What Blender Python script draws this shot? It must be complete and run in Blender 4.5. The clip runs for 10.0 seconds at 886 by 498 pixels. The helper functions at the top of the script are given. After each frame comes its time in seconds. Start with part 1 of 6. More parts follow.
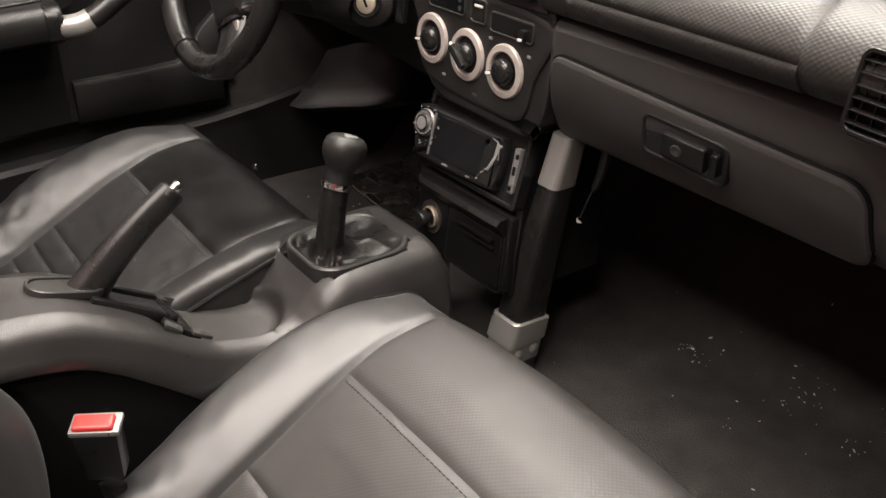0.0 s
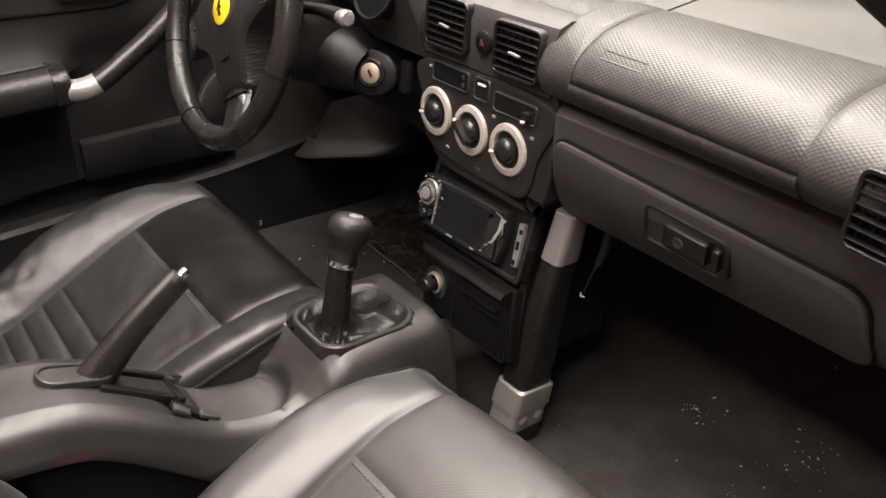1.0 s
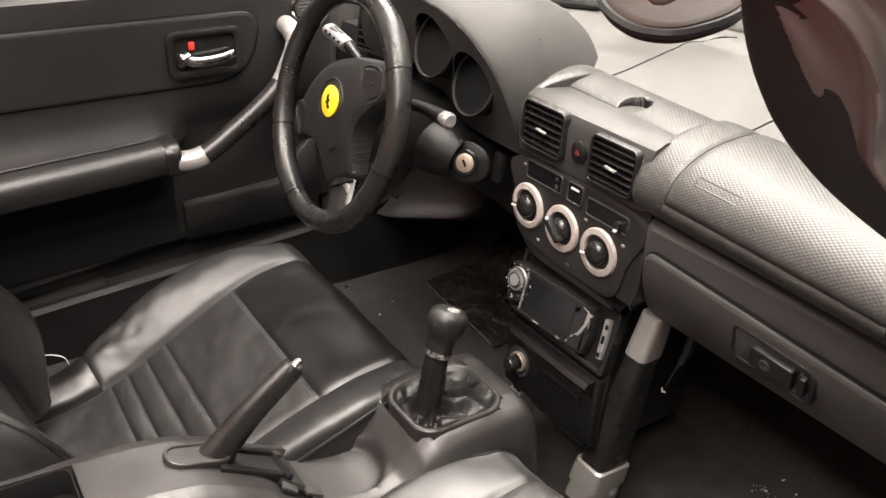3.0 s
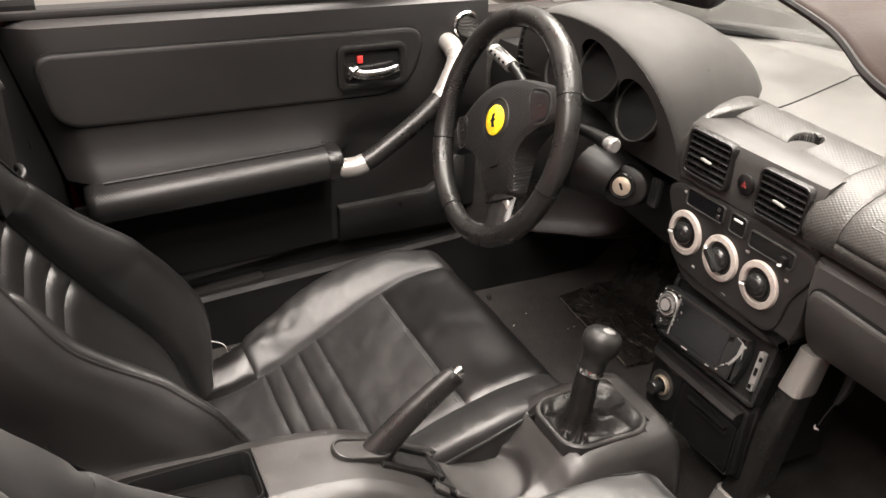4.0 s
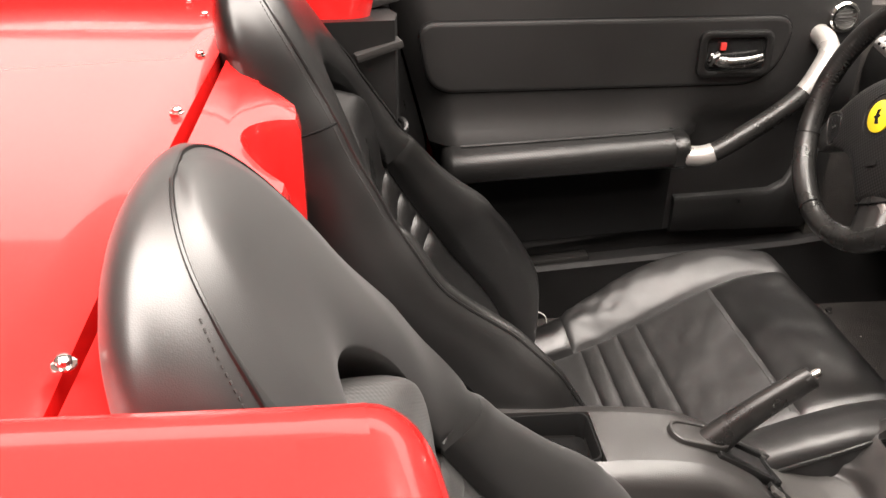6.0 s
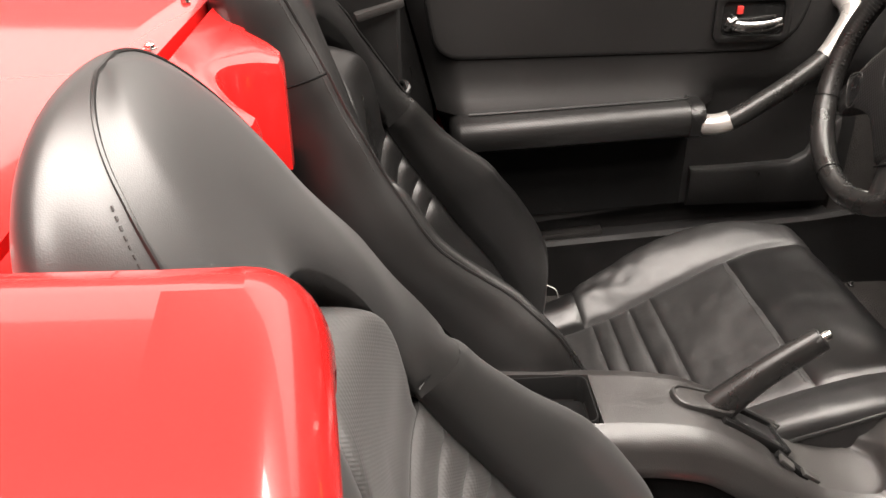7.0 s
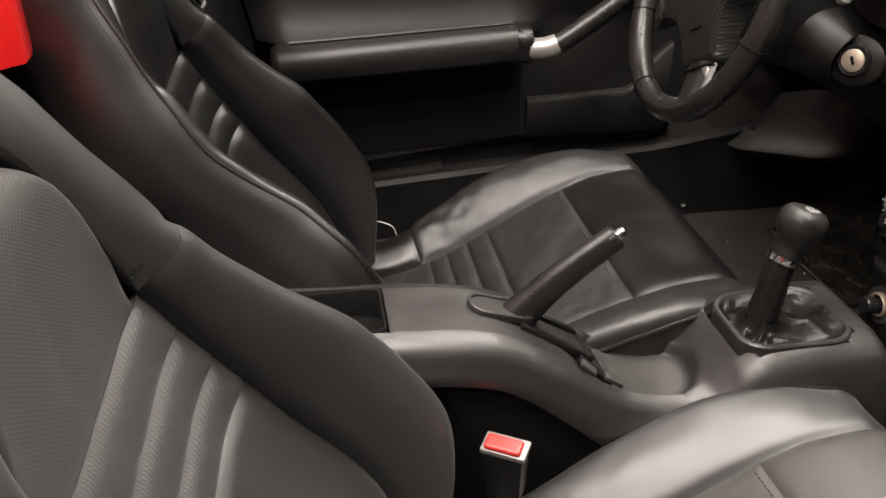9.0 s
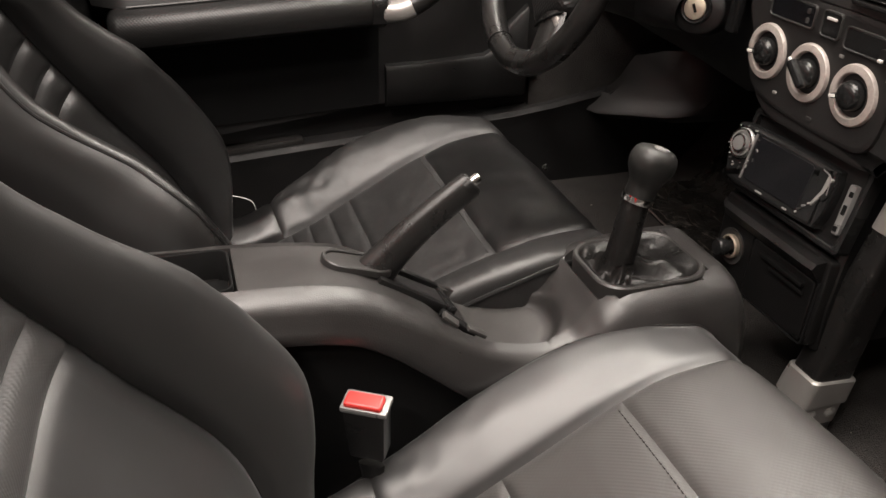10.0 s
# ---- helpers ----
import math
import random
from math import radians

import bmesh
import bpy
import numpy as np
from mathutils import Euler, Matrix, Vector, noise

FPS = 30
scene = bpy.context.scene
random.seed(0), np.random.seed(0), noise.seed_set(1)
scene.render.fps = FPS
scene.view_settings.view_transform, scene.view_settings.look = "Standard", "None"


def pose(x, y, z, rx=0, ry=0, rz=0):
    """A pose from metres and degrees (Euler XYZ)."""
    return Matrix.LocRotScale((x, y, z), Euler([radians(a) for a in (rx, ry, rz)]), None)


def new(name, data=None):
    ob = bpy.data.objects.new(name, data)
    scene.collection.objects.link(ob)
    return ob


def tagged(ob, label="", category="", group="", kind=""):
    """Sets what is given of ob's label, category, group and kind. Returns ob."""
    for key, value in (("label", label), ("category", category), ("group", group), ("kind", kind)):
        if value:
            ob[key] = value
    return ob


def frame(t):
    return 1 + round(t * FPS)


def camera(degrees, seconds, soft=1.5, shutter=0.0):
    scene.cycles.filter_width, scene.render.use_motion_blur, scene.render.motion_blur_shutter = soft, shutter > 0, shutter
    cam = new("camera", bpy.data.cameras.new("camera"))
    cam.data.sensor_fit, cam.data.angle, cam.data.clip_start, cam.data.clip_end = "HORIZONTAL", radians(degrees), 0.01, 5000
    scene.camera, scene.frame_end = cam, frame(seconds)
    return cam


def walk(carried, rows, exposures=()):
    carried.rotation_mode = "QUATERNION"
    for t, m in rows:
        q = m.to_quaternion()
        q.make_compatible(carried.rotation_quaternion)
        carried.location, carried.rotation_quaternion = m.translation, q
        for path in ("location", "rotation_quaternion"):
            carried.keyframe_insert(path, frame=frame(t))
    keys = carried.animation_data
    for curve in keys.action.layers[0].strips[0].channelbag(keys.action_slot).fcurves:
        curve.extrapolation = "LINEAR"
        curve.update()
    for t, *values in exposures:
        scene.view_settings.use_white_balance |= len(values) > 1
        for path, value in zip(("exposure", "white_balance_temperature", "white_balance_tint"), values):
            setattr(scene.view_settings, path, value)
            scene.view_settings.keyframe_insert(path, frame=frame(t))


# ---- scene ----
cam = camera(55.1, 10.0, 1.5)
METRES = 0.79
BASE = pose(0.0, -0.790, 0.727, -28.811, -1.722, -36.669)
ROWS = [
    (0.0, 0.0, 0.0, 0.0, -0.0, 0.0, 0.0),
    (0.5, -0.0033, -0.0024, 0.0533, 0.04, 0.29, 0.19),
    (1.0, -0.0006, -0.0124, 0.1041, 0.27, 0.47, 0.3),
    (1.5, -0.0004, -0.0286, 0.1507, 0.64, 0.51, 0.34),
    (2.0, -0.0163, -0.0465, 0.1891, 0.93, 0.63, 0.06),
    (3.5, -0.1134, -0.1339, 0.2492, 6.16, 0.91, -3.48),
    (4.0, -0.1648, -0.1659, 0.2507, 10.19, 0.76, -5.68),
    (4.5, -0.2244, -0.1992, 0.2447, 15.49, 0.2, -8.08),
    (5.0, -0.2692, -0.2245, 0.2275, 20.77, -0.55, -10.46),
    (5.5, -0.2872, -0.232, 0.205, 25.34, -1.47, -12.4),
    (7.0, -0.2325, -0.1532, 0.1313, 31.0, -2.71, -13.39),
    (7.5, -0.1953, -0.1108, 0.116, 30.9, -2.96, -13.45),
    (8.0, -0.1534, -0.072, 0.1007, 30.13, -3.03, -13.29),
    (8.5, -0.1134, -0.0327, 0.0821, 28.35, -2.75, -12.47),
    (9.0, -0.0869, 0.0032, 0.0616, 25.24, -2.36, -11.37),
    (9.5, -0.0742, 0.0355, 0.0356, 21.18, -1.84, -10.03),
    (10.0, -0.0563, 0.061, 0.0057, 17.23, -1.0, -8.77),
]
walk(cam, [(t, BASE @ pose(METRES * x, METRES * y, METRES * z, 90 + pitch, roll, yaw)) for t, x, y, z, yaw, pitch, roll in ROWS],
     [(0.0, -0.04), (1.0, 0.10), (2.0, 0.30), (3.5, 0.38), (5.5, 0.42), (7.5, 0.24), (9.0, -0.15), (10.0, -0.26)])

# ---- world and light ----
world = bpy.data.worlds.new("world")
scene.world = world
world.use_nodes = True
world.node_tree.nodes["Background"].inputs[0].default_value = (0.9, 0.93, 1.0, 1)
world.node_tree.nodes["Background"].inputs[1].default_value = 0.02


def area_lamp(x, y, z, sx, sy, power, colour):
    data = bpy.data.lights.new("ceiling_lamp", "AREA")
    data.shape, data.size, data.size_y, data.energy, data.color = "RECTANGLE", sx, sy, power, colour
    ob = new("ceiling_lamp", data)
    ob.location = (x, y, z)
    return ob


WARM = (1.0, 0.91, 0.84)
area_lamp(-1.0, 5.5, 2.56, 10.0, 4.4, 185, WARM)
area_lamp(-0.25, -0.45, 2.57, 2.8, 1.5, 200, WARM)
area_lamp(1.35, 1.0, 2.55, 1.7, 1.4, 130, WARM)
area_lamp(-1.3, -1.7, 2.50, 0.40, 0.40, 44, WARM)


# ---- materials ----
def nodes_of(name, colour, rough, metal=0.0, coat=0.0, spec=0.5):
    m = bpy.data.materials.new(name)
    m.use_nodes = True
    nt = m.node_tree
    b = nt.nodes["Principled BSDF"]
    b.inputs["Base Color"].default_value = (*colour, 1)
    b.inputs["Roughness"].default_value = rough
    b.inputs["Metallic"].default_value = metal
    b.inputs["Coat Weight"].default_value = coat
    b.inputs["Coat Roughness"].default_value = 0.04
    b.inputs["Specular IOR Level"].default_value = spec
    return m, nt, b


def surface(name, colour, rough, metal=0.0, coat=0.0, spec=0.5, grain=600.0, bump=0.15, kind="noise",
            vary=0.25, stain=9.0, rough_vary=0.12, depth=0.001, detail=4.0):
    """A surface with fine relief (grain) and broad variation of colour and gloss (stain)."""
    m, nt, b = nodes_of(name, colour, rough, metal, coat, spec)
    n, link = nt.nodes, nt.links
    tc = n.new("ShaderNodeTexCoord")
    big = n.new("ShaderNodeTexNoise")
    big.inputs["Scale"].default_value, big.inputs["Detail"].default_value = stain, 6
    link.new(tc.outputs["Object"], big.inputs["Vector"])
    mix = n.new("ShaderNodeMixRGB")
    mix.inputs["Color1"].default_value = (*[c * (1 - vary) for c in colour], 1)
    mix.inputs["Color2"].default_value = (*[min(1, c * (1 + vary)) for c in colour], 1)
    link.new(big.outputs["Fac"], mix.inputs["Fac"])
    link.new(mix.outputs["Color"], b.inputs["Base Color"])
    rr = n.new("ShaderNodeMapRange")
    rr.inputs["From Min"].default_value, rr.inputs["From Max"].default_value = 0.3, 0.7
    rr.inputs["To Min"].default_value, rr.inputs["To Max"].default_value = max(0.02, rough - rough_vary), min(1, rough + rough_vary)
    link.new(big.outputs["Fac"], rr.inputs["Value"])
    link.new(rr.outputs["Result"], b.inputs["Roughness"])
    if bump:
        if kind == "cells":
            fine = n.new("ShaderNodeTexVoronoi")
            fine.inputs["Scale"].default_value = grain
            out = fine.outputs["Distance"]
        else:
            fine = n.new("ShaderNodeTexNoise")
            fine.inputs["Scale"].default_value, fine.inputs["Detail"].default_value = grain, detail
            out = fine.outputs["Fac"]
        link.new(tc.outputs["Object"], fine.inputs["Vector"])
        bm_ = n.new("ShaderNodeBump")
        bm_.inputs["Strength"].default_value, bm_.inputs["Distance"].default_value = bump, depth
        link.new(out, bm_.inputs["Height"])
        link.new(bm_.outputs["Normal"], b.inputs["Normal"])
    return m


def weave(name, colour, rough, pitch, bump, depth, axes=("y", "z"), skew=1.0, vary=0.2):
    """A surface with a raised diamond or dot pattern of the given pitch in metres, along two axes."""
    m, nt, b = nodes_of(name, colour, rough)
    n, link = nt.nodes, nt.links
    tc = n.new("ShaderNodeTexCoord")
    sep = n.new("ShaderNodeSeparateXYZ")
    link.new(tc.outputs["Object"], sep.inputs[0])
    names = {"x": "X", "y": "Y", "z": "Z"}

    def math_node(op, a, c):
        k = n.new("ShaderNodeMath")
        k.operation = op
        for i, v in enumerate((a, c)):
            if isinstance(v, (int, float)):
                k.inputs[i].default_value = v
            else:
                link.new(v, k.inputs[i])
        return k.outputs[0]

    def axis(word):
        total = None
        for ch in word:
            o = sep.outputs[names[ch]]
            total = o if total is None else math_node("ADD", total, o)
        return total

    a, c = axis(axes[0]), math_node("MULTIPLY", axis(axes[1]), skew)
    f = 2 * math.pi / pitch
    p = math_node("SINE", math_node("MULTIPLY", a, f), 0)
    q = math_node("SINE", math_node("MULTIPLY", c, f), 0)
    h = math_node("MULTIPLY", p, q)
    big = n.new("ShaderNodeTexNoise")
    big.inputs["Scale"].default_value, big.inputs["Detail"].default_value = 12, 6
    link.new(tc.outputs["Object"], big.inputs["Vector"])
    mix = n.new("ShaderNodeMixRGB")
    mix.inputs["Color1"].default_value = (*[v * (1 - vary) for v in colour], 1)
    mix.inputs["Color2"].default_value = (*[v * (1 + vary) for v in colour], 1)
    link.new(big.outputs["Fac"], mix.inputs["Fac"])
    link.new(mix.outputs["Color"], b.inputs["Base Color"])
    bu = n.new("ShaderNodeBump")
    bu.inputs["Strength"].default_value, bu.inputs["Distance"].default_value = bump, depth
    link.new(h, bu.inputs["Height"])
    link.new(bu.outputs["Normal"], b.inputs["Normal"])
    return m


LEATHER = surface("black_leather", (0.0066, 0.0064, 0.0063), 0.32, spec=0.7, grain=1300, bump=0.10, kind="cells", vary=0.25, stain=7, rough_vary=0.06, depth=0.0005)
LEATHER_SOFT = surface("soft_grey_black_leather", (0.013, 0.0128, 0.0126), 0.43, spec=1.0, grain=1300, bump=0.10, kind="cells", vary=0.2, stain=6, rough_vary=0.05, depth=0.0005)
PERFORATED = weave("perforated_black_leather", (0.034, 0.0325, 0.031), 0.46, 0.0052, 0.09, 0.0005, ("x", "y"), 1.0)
HUB = weave("embossed_black_vinyl", (0.009, 0.0088, 0.0086), 0.40, 0.0062, 0.30, 0.0008, ("y", "z"), 1.0)
ARM_LEATHER = weave("armrest_leather", (0.0085, 0.0082, 0.0080), 0.40, 0.0052, 0.16, 0.0007, ("x", "z"), 1.0)
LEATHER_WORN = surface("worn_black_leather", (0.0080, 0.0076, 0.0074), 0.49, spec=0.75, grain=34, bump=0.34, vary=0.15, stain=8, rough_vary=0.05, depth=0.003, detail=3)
BOOT = surface("creased_gloss_leather", (0.007, 0.0066, 0.0063), 0.34, spec=0.35, grain=95, bump=0.55, vary=0.3, stain=40, rough_vary=0.10, depth=0.003, detail=5)
GRIP = surface("polished_black_leather", (0.012, 0.0115, 0.011), 0.30, grain=800, bump=0.15, kind="cells", vary=0.2, stain=30, rough_vary=0.07, depth=0.0006)
GLOVE = surface("grey_glovebox_plastic", (0.044, 0.0415, 0.040), 0.46, grain=700, bump=0.2, kind="cells", vary=0.15, stain=7, depth=0.0006)
KNOB = surface("dull_knob_leather", (0.009, 0.0088, 0.0082), 0.44, spec=0.4, grain=240, bump=0.25, vary=0.5, stain=60, rough_vary=0.12, depth=0.0006)
THREAD = surface("dark_grey_thread", (0.028, 0.027, 0.026), 0.7, bump=0, vary=0.2, stain=200)
FABRIC = weave("perforated_grey_fabric", (0.026, 0.0252, 0.0244), 0.55, 0.0042, 0.16, 0.0006, ("y", "z"), 1.3)
for soft, amount in ((LEATHER_SOFT, 0.09), (FABRIC, 0.09)):
    soft_b = soft.node_tree.nodes["Principled BSDF"]
    soft_b.inputs["Sheen Weight"].default_value, soft_b.inputs["Sheen Roughness"].default_value = amount, 0.45
FABRIC_RIB = weave("ribbed_black_fabric", (0.024, 0.023, 0.022), 0.62, 0.006, 0.6, 0.0012, ("y", "z"), 1.0)
PLASTIC = surface("black_grained_plastic", (0.006, 0.0058, 0.0057), 0.37, grain=900, bump=0.25, kind="cells", vary=0.2, depth=0.0006)
DOOR_TRIM = surface("black_door_vinyl", (0.011, 0.0105, 0.0103), 0.42, spec=0.5, grain=900, bump=0.22, kind="cells", vary=0.2, stain=5, rough_vary=0.05, depth=0.0006)
PLASTIC_SOFT = surface("soft_grey_black_plastic", (0.030, 0.0285, 0.027), 0.48, grain=700, bump=0.2, kind="cells", vary=0.15, depth=0.0006)
PANEL = surface("grey_black_panel_plastic", (0.015, 0.0142, 0.0138), 0.45, grain=800, bump=0.2, kind="cells", vary=0.15, depth=0.0006)
PLASTIC_GLOSS = surface("gloss_black_plastic", (0.012, 0.012, 0.012), 0.18, grain=300, bump=0.02, vary=0.2, rough_vary=0.06)
CONSOLE = surface("grey_console_plastic", (0.018, 0.0168, 0.0161), 0.38, spec=0.7, grain=800, bump=0.22, kind="cells", vary=0.18, stain=11, depth=0.0006)
PAD = weave("embossed_dash_vinyl", (0.031, 0.0298, 0.0278), 0.40, 0.0064, 0.19, 0.0008, ("y", "xz"), 1.1)
DASH_TOP = surface("matt_grey_dash_vinyl", (0.044, 0.043, 0.0395), 0.5, grain=900, bump=0.2, kind="cells", vary=0.08, stain=6, depth=0.0006)
PLASTIC_HOOD = surface("matt_hood_plastic", (0.033, 0.032, 0.030), 0.58, spec=0.3, grain=900, bump=0.2, kind="cells", vary=0.1, stain=6, depth=0.0006)
RUBBER = surface("dull_black_rubber", (0.015, 0.0145, 0.0145), 0.55, grain=200, bump=0.1, spec=0.25)
CARPET = surface("black_carpet", (0.050, 0.0465, 0.044), 0.95, grain=500, bump=0.9, vary=0.5, stain=25, depth=0.004, spec=0.1)
HEEL = surface("scuffed_dark_rubber", (0.022, 0.020, 0.018), 0.26, grain=30, bump=0.8, vary=0.5, stain=34, rough_vary=0.12, depth=0.007)
SCUFF = surface("pale_scuff", (0.11, 0.095, 0.08), 0.6, bump=0, vary=0.3)
# near-black for gaps and seams, and for shade painted into hollows
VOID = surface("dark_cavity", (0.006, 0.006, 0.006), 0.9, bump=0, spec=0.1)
RED = surface("red_car_paint", (0.60, 0.013, 0.012), 0.25, coat=0.8, grain=30, bump=0.01, vary=0.06, stain=3, rough_vary=0.03)
CHROME = surface("chrome", (0.85, 0.84, 0.82), 0.12, metal=1.0, grain=60, bump=0.02, vary=0.06, rough_vary=0.06)
CHROME_DULL = surface("worn_chrome", (0.32, 0.315, 0.305), 0.22, metal=1.0, grain=60, bump=0.03, vary=0.12, stain=90, rough_vary=0.08)
HAMMERED = surface("worn_silver_plate", (0.32, 0.30, 0.285), 0.38, metal=0.7, grain=260, bump=0.5, vary=0.35, stain=120, rough_vary=0.1, depth=0.002)
SILVER = surface("satin_silver_paint", (0.40, 0.385, 0.365), 0.36, metal=0.6, grain=500, bump=0.05, vary=0.1)
RING = surface("pale_satin_ring", (0.42, 0.375, 0.345), 0.45, metal=0.25, grain=420, bump=0.35, vary=0.30, stain=260)
YELLOW = surface("yellow_enamel", (0.85, 0.62, 0.02), 0.3, coat=0.5, bump=0, vary=0.06)
BUTTON_RED = surface("red_plastic", (0.50, 0.035, 0.03), 0.35, grain=100, bump=0.03, vary=0.08)
DIM = surface("grey_marking", (0.20, 0.19, 0.18), 0.5, bump=0, vary=0.1)
PEWTER = surface("dull_pewter_plastic", (0.22, 0.215, 0.21), 0.35, metal=0.4, grain=300, bump=0.03, vary=0.15, stain=60)
DULL_RED = surface("dull_red_marking", (0.16, 0.018, 0.016), 0.5, bump=0, vary=0.1)
WHITE = surface("white_marking", (0.65, 0.63, 0.6), 0.5, bump=0, vary=0.05)
DIAL = surface("dull_black_dial", (0.007, 0.007, 0.007), 0.45, grain=500, bump=0.1, spec=0.2)
SCREEN = surface("dark_screen", (0.008, 0.008, 0.009), 0.12, bump=0, vary=0.1, rough_vary=0.03)
BRASS = surface("pale_worn_brass", (0.56, 0.48, 0.38), 0.38, metal=0.7, grain=200, bump=0.05)
CEILING = surface("white_ceiling_paint", (0.78, 0.77, 0.74), 0.8, grain=60, bump=0.1, vary=0.05, stain=1.5)
WALL = surface("grey_wall_paint", (0.15, 0.144, 0.138), 0.7, grain=60, bump=0.1, vary=0.06, stain=1.5)
GROUND = surface("pale_screed", (0.38, 0.365, 0.345), 0.45, grain=80, bump=0.1, vary=0.12, stain=2)
HEADLINER = surface("brown_grey_vinyl", (0.115, 0.096, 0.091), 0.40, grain=40, bump=0.25, vary=0.10, stain=5, depth=0.006, detail=2, spec=0.5)
VISOR = surface("brown_visor_vinyl", (0.034, 0.024, 0.020), 0.75, grain=300, bump=0.15, vary=0.2, stain=12, depth=0.001, spec=0.12)
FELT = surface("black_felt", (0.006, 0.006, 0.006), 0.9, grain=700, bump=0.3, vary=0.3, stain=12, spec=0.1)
CLIP = surface("pale_brown_plastic", (0.12, 0.098, 0.09), 0.5, grain=300, bump=0.05, vary=0.12)
CRUMB = surface("pale_crumbs", (0.6, 0.57, 0.5), 0.8, bump=0, vary=0.2)


# ---- mesh helpers ----
def V(*a):
    return Vector(a)


ORIGIN = {}


def thing(name, label, category, at=(0, 0, 0), group="", kind=""):
    ob = new(name)
    ob.empty_display_size = 0.05
    ob.location = at
    ORIGIN[ob] = Vector(at)
    return tagged(ob, label, category, group, kind)


def to_mesh(name, bm, mat, sharp=38.0):
    bmesh.ops.remove_doubles(bm, verts=bm.verts, dist=1e-6)
    bmesh.ops.recalc_face_normals(bm, faces=bm.faces)
    me = bpy.data.meshes.new(name)
    bm.to_mesh(me)
    bm.free()
    me.materials.append(mat)
    me.shade_smooth()
    me.set_sharp_from_angle(angle=radians(sharp))
    return me


def part(name, bm, mat, parent, label="", sharp=38.0):
    ob = new(name, to_mesh(name, bm, mat, sharp))
    if parent is not None:
        ob.parent = parent
        if parent in ORIGIN:
            ob.matrix_parent_inverse = Matrix.Translation(-ORIGIN[parent])
    if label:
        tagged(ob, label)
    return ob


def structure(name, bm, mat, label, category):
    return tagged(part(name, bm, mat, None), label, category, kind="structure")


def box(bm, c, s, bev=0.0, seg=2, rot=None):
    m = Matrix.Translation(c) @ (rot.to_4x4() if rot else Matrix.Identity(4)) @ Matrix.Diagonal((*s, 1))
    made = bmesh.ops.create_cube(bm, size=1.0, matrix=m)
    if bev:
        edges = list({e for v in made["verts"] for e in v.link_edges})
        bmesh.ops.bevel(bm, geom=edges, offset=bev, segments=seg, profile=0.6, affect="EDGES")
    return bm


def catmull(pts, n, closed=False):
    pts = [Vector(p) for p in pts]
    out = []
    k = len(pts)
    spans = k if closed else k - 1
    for i in range(spans):
        p1, p2 = pts[i], pts[(i + 1) % k]
        p0 = pts[i - 1] if closed or i > 0 else p1 * 2 - p2
        p3 = pts[(i + 2) % k] if closed or i + 2 < k else p2 * 2 - p1
        for j in range(n):
            t = j / n
            out.append(0.5 * ((2 * p1) + (p2 - p0) * t + (2 * p0 - 5 * p1 + 4 * p2 - p3) * t * t + (3 * p1 - p0 - 3 * p2 + p3) * t ** 3))
    if not closed:
        out.append(pts[-1])
    return out


def ring_faces(bm, rings, closed_rings=True, closed_loft=False, cap=True):
    made = [[bm.verts.new(p) for p in r] for r in rings]
    n = len(made[0])
    m = len(made)
    for i in range(m if closed_loft else m - 1):
        a, b = made[i], made[(i + 1) % m]
        for j in range(n if closed_rings else n - 1):
            k = (j + 1) % n
            bm.faces.new((a[j], a[k], b[k], b[j]))
    if cap and closed_rings and not closed_loft:
        bm.faces.new(made[0][::-1])
        bm.faces.new(made[-1])
    return bm


def tube(bm, pts, r, n=12, closed=False, squash=(1.0, 1.0), up=(0, 0, 1)):
    """Sweeps a round or flattened section along a path; r is one radius or one for each point."""
    pts = [Vector(p) for p in pts]
    k = len(pts)
    rs = [r] * k if isinstance(r, (int, float)) else list(r)
    if len(rs) != k:
        rs = [float(np.interp(i / (k - 1), np.linspace(0, 1, len(rs)), rs)) for i in range(k)]
    rings = []
    for i, p in enumerate(pts):
        a = pts[i - 1] if (closed or i) else p
        b = pts[(i + 1) % k] if (closed or i < k - 1) else p
        d = (b - a).normalized()
        side = d.cross(Vector(up))
        side = side.normalized() if side.length > 1e-4 else d.orthogonal().normalized()
        nor = side.cross(d).normalized()
        rings.append([p + side * (rs[i] * squash[0] * math.cos(2 * math.pi * j / n)) + nor * (rs[i] * squash[1] * math.sin(2 * math.pi * j / n)) for j in range(n)])
    return ring_faces(bm, rings, True, closed)


def lathe(bm, prof, n=32, m=None, cap=True):
    """Turns a profile of (radius, height) round the local z axis."""
    m = m or Matrix.Identity(4)
    rings = [[m @ Vector((r * math.cos(2 * math.pi * j / n), r * math.sin(2 * math.pi * j / n), h)) for j in range(n)] for r, h in prof]
    return ring_faces(bm, rings, True, False, cap)


def rrect(w, h, r, n=5):
    pts = []
    for cx, cy, a0 in ((w / 2 - r, h / 2 - r, 0), (-w / 2 + r, h / 2 - r, 90), (-w / 2 + r, -h / 2 + r, 180), (w / 2 - r, -h / 2 + r, 270)):
        for i in range(n):
            a = radians(a0 + 90 * i / (n - 1))
            pts.append((cx + r * math.cos(a), cy + r * math.sin(a)))
    return pts


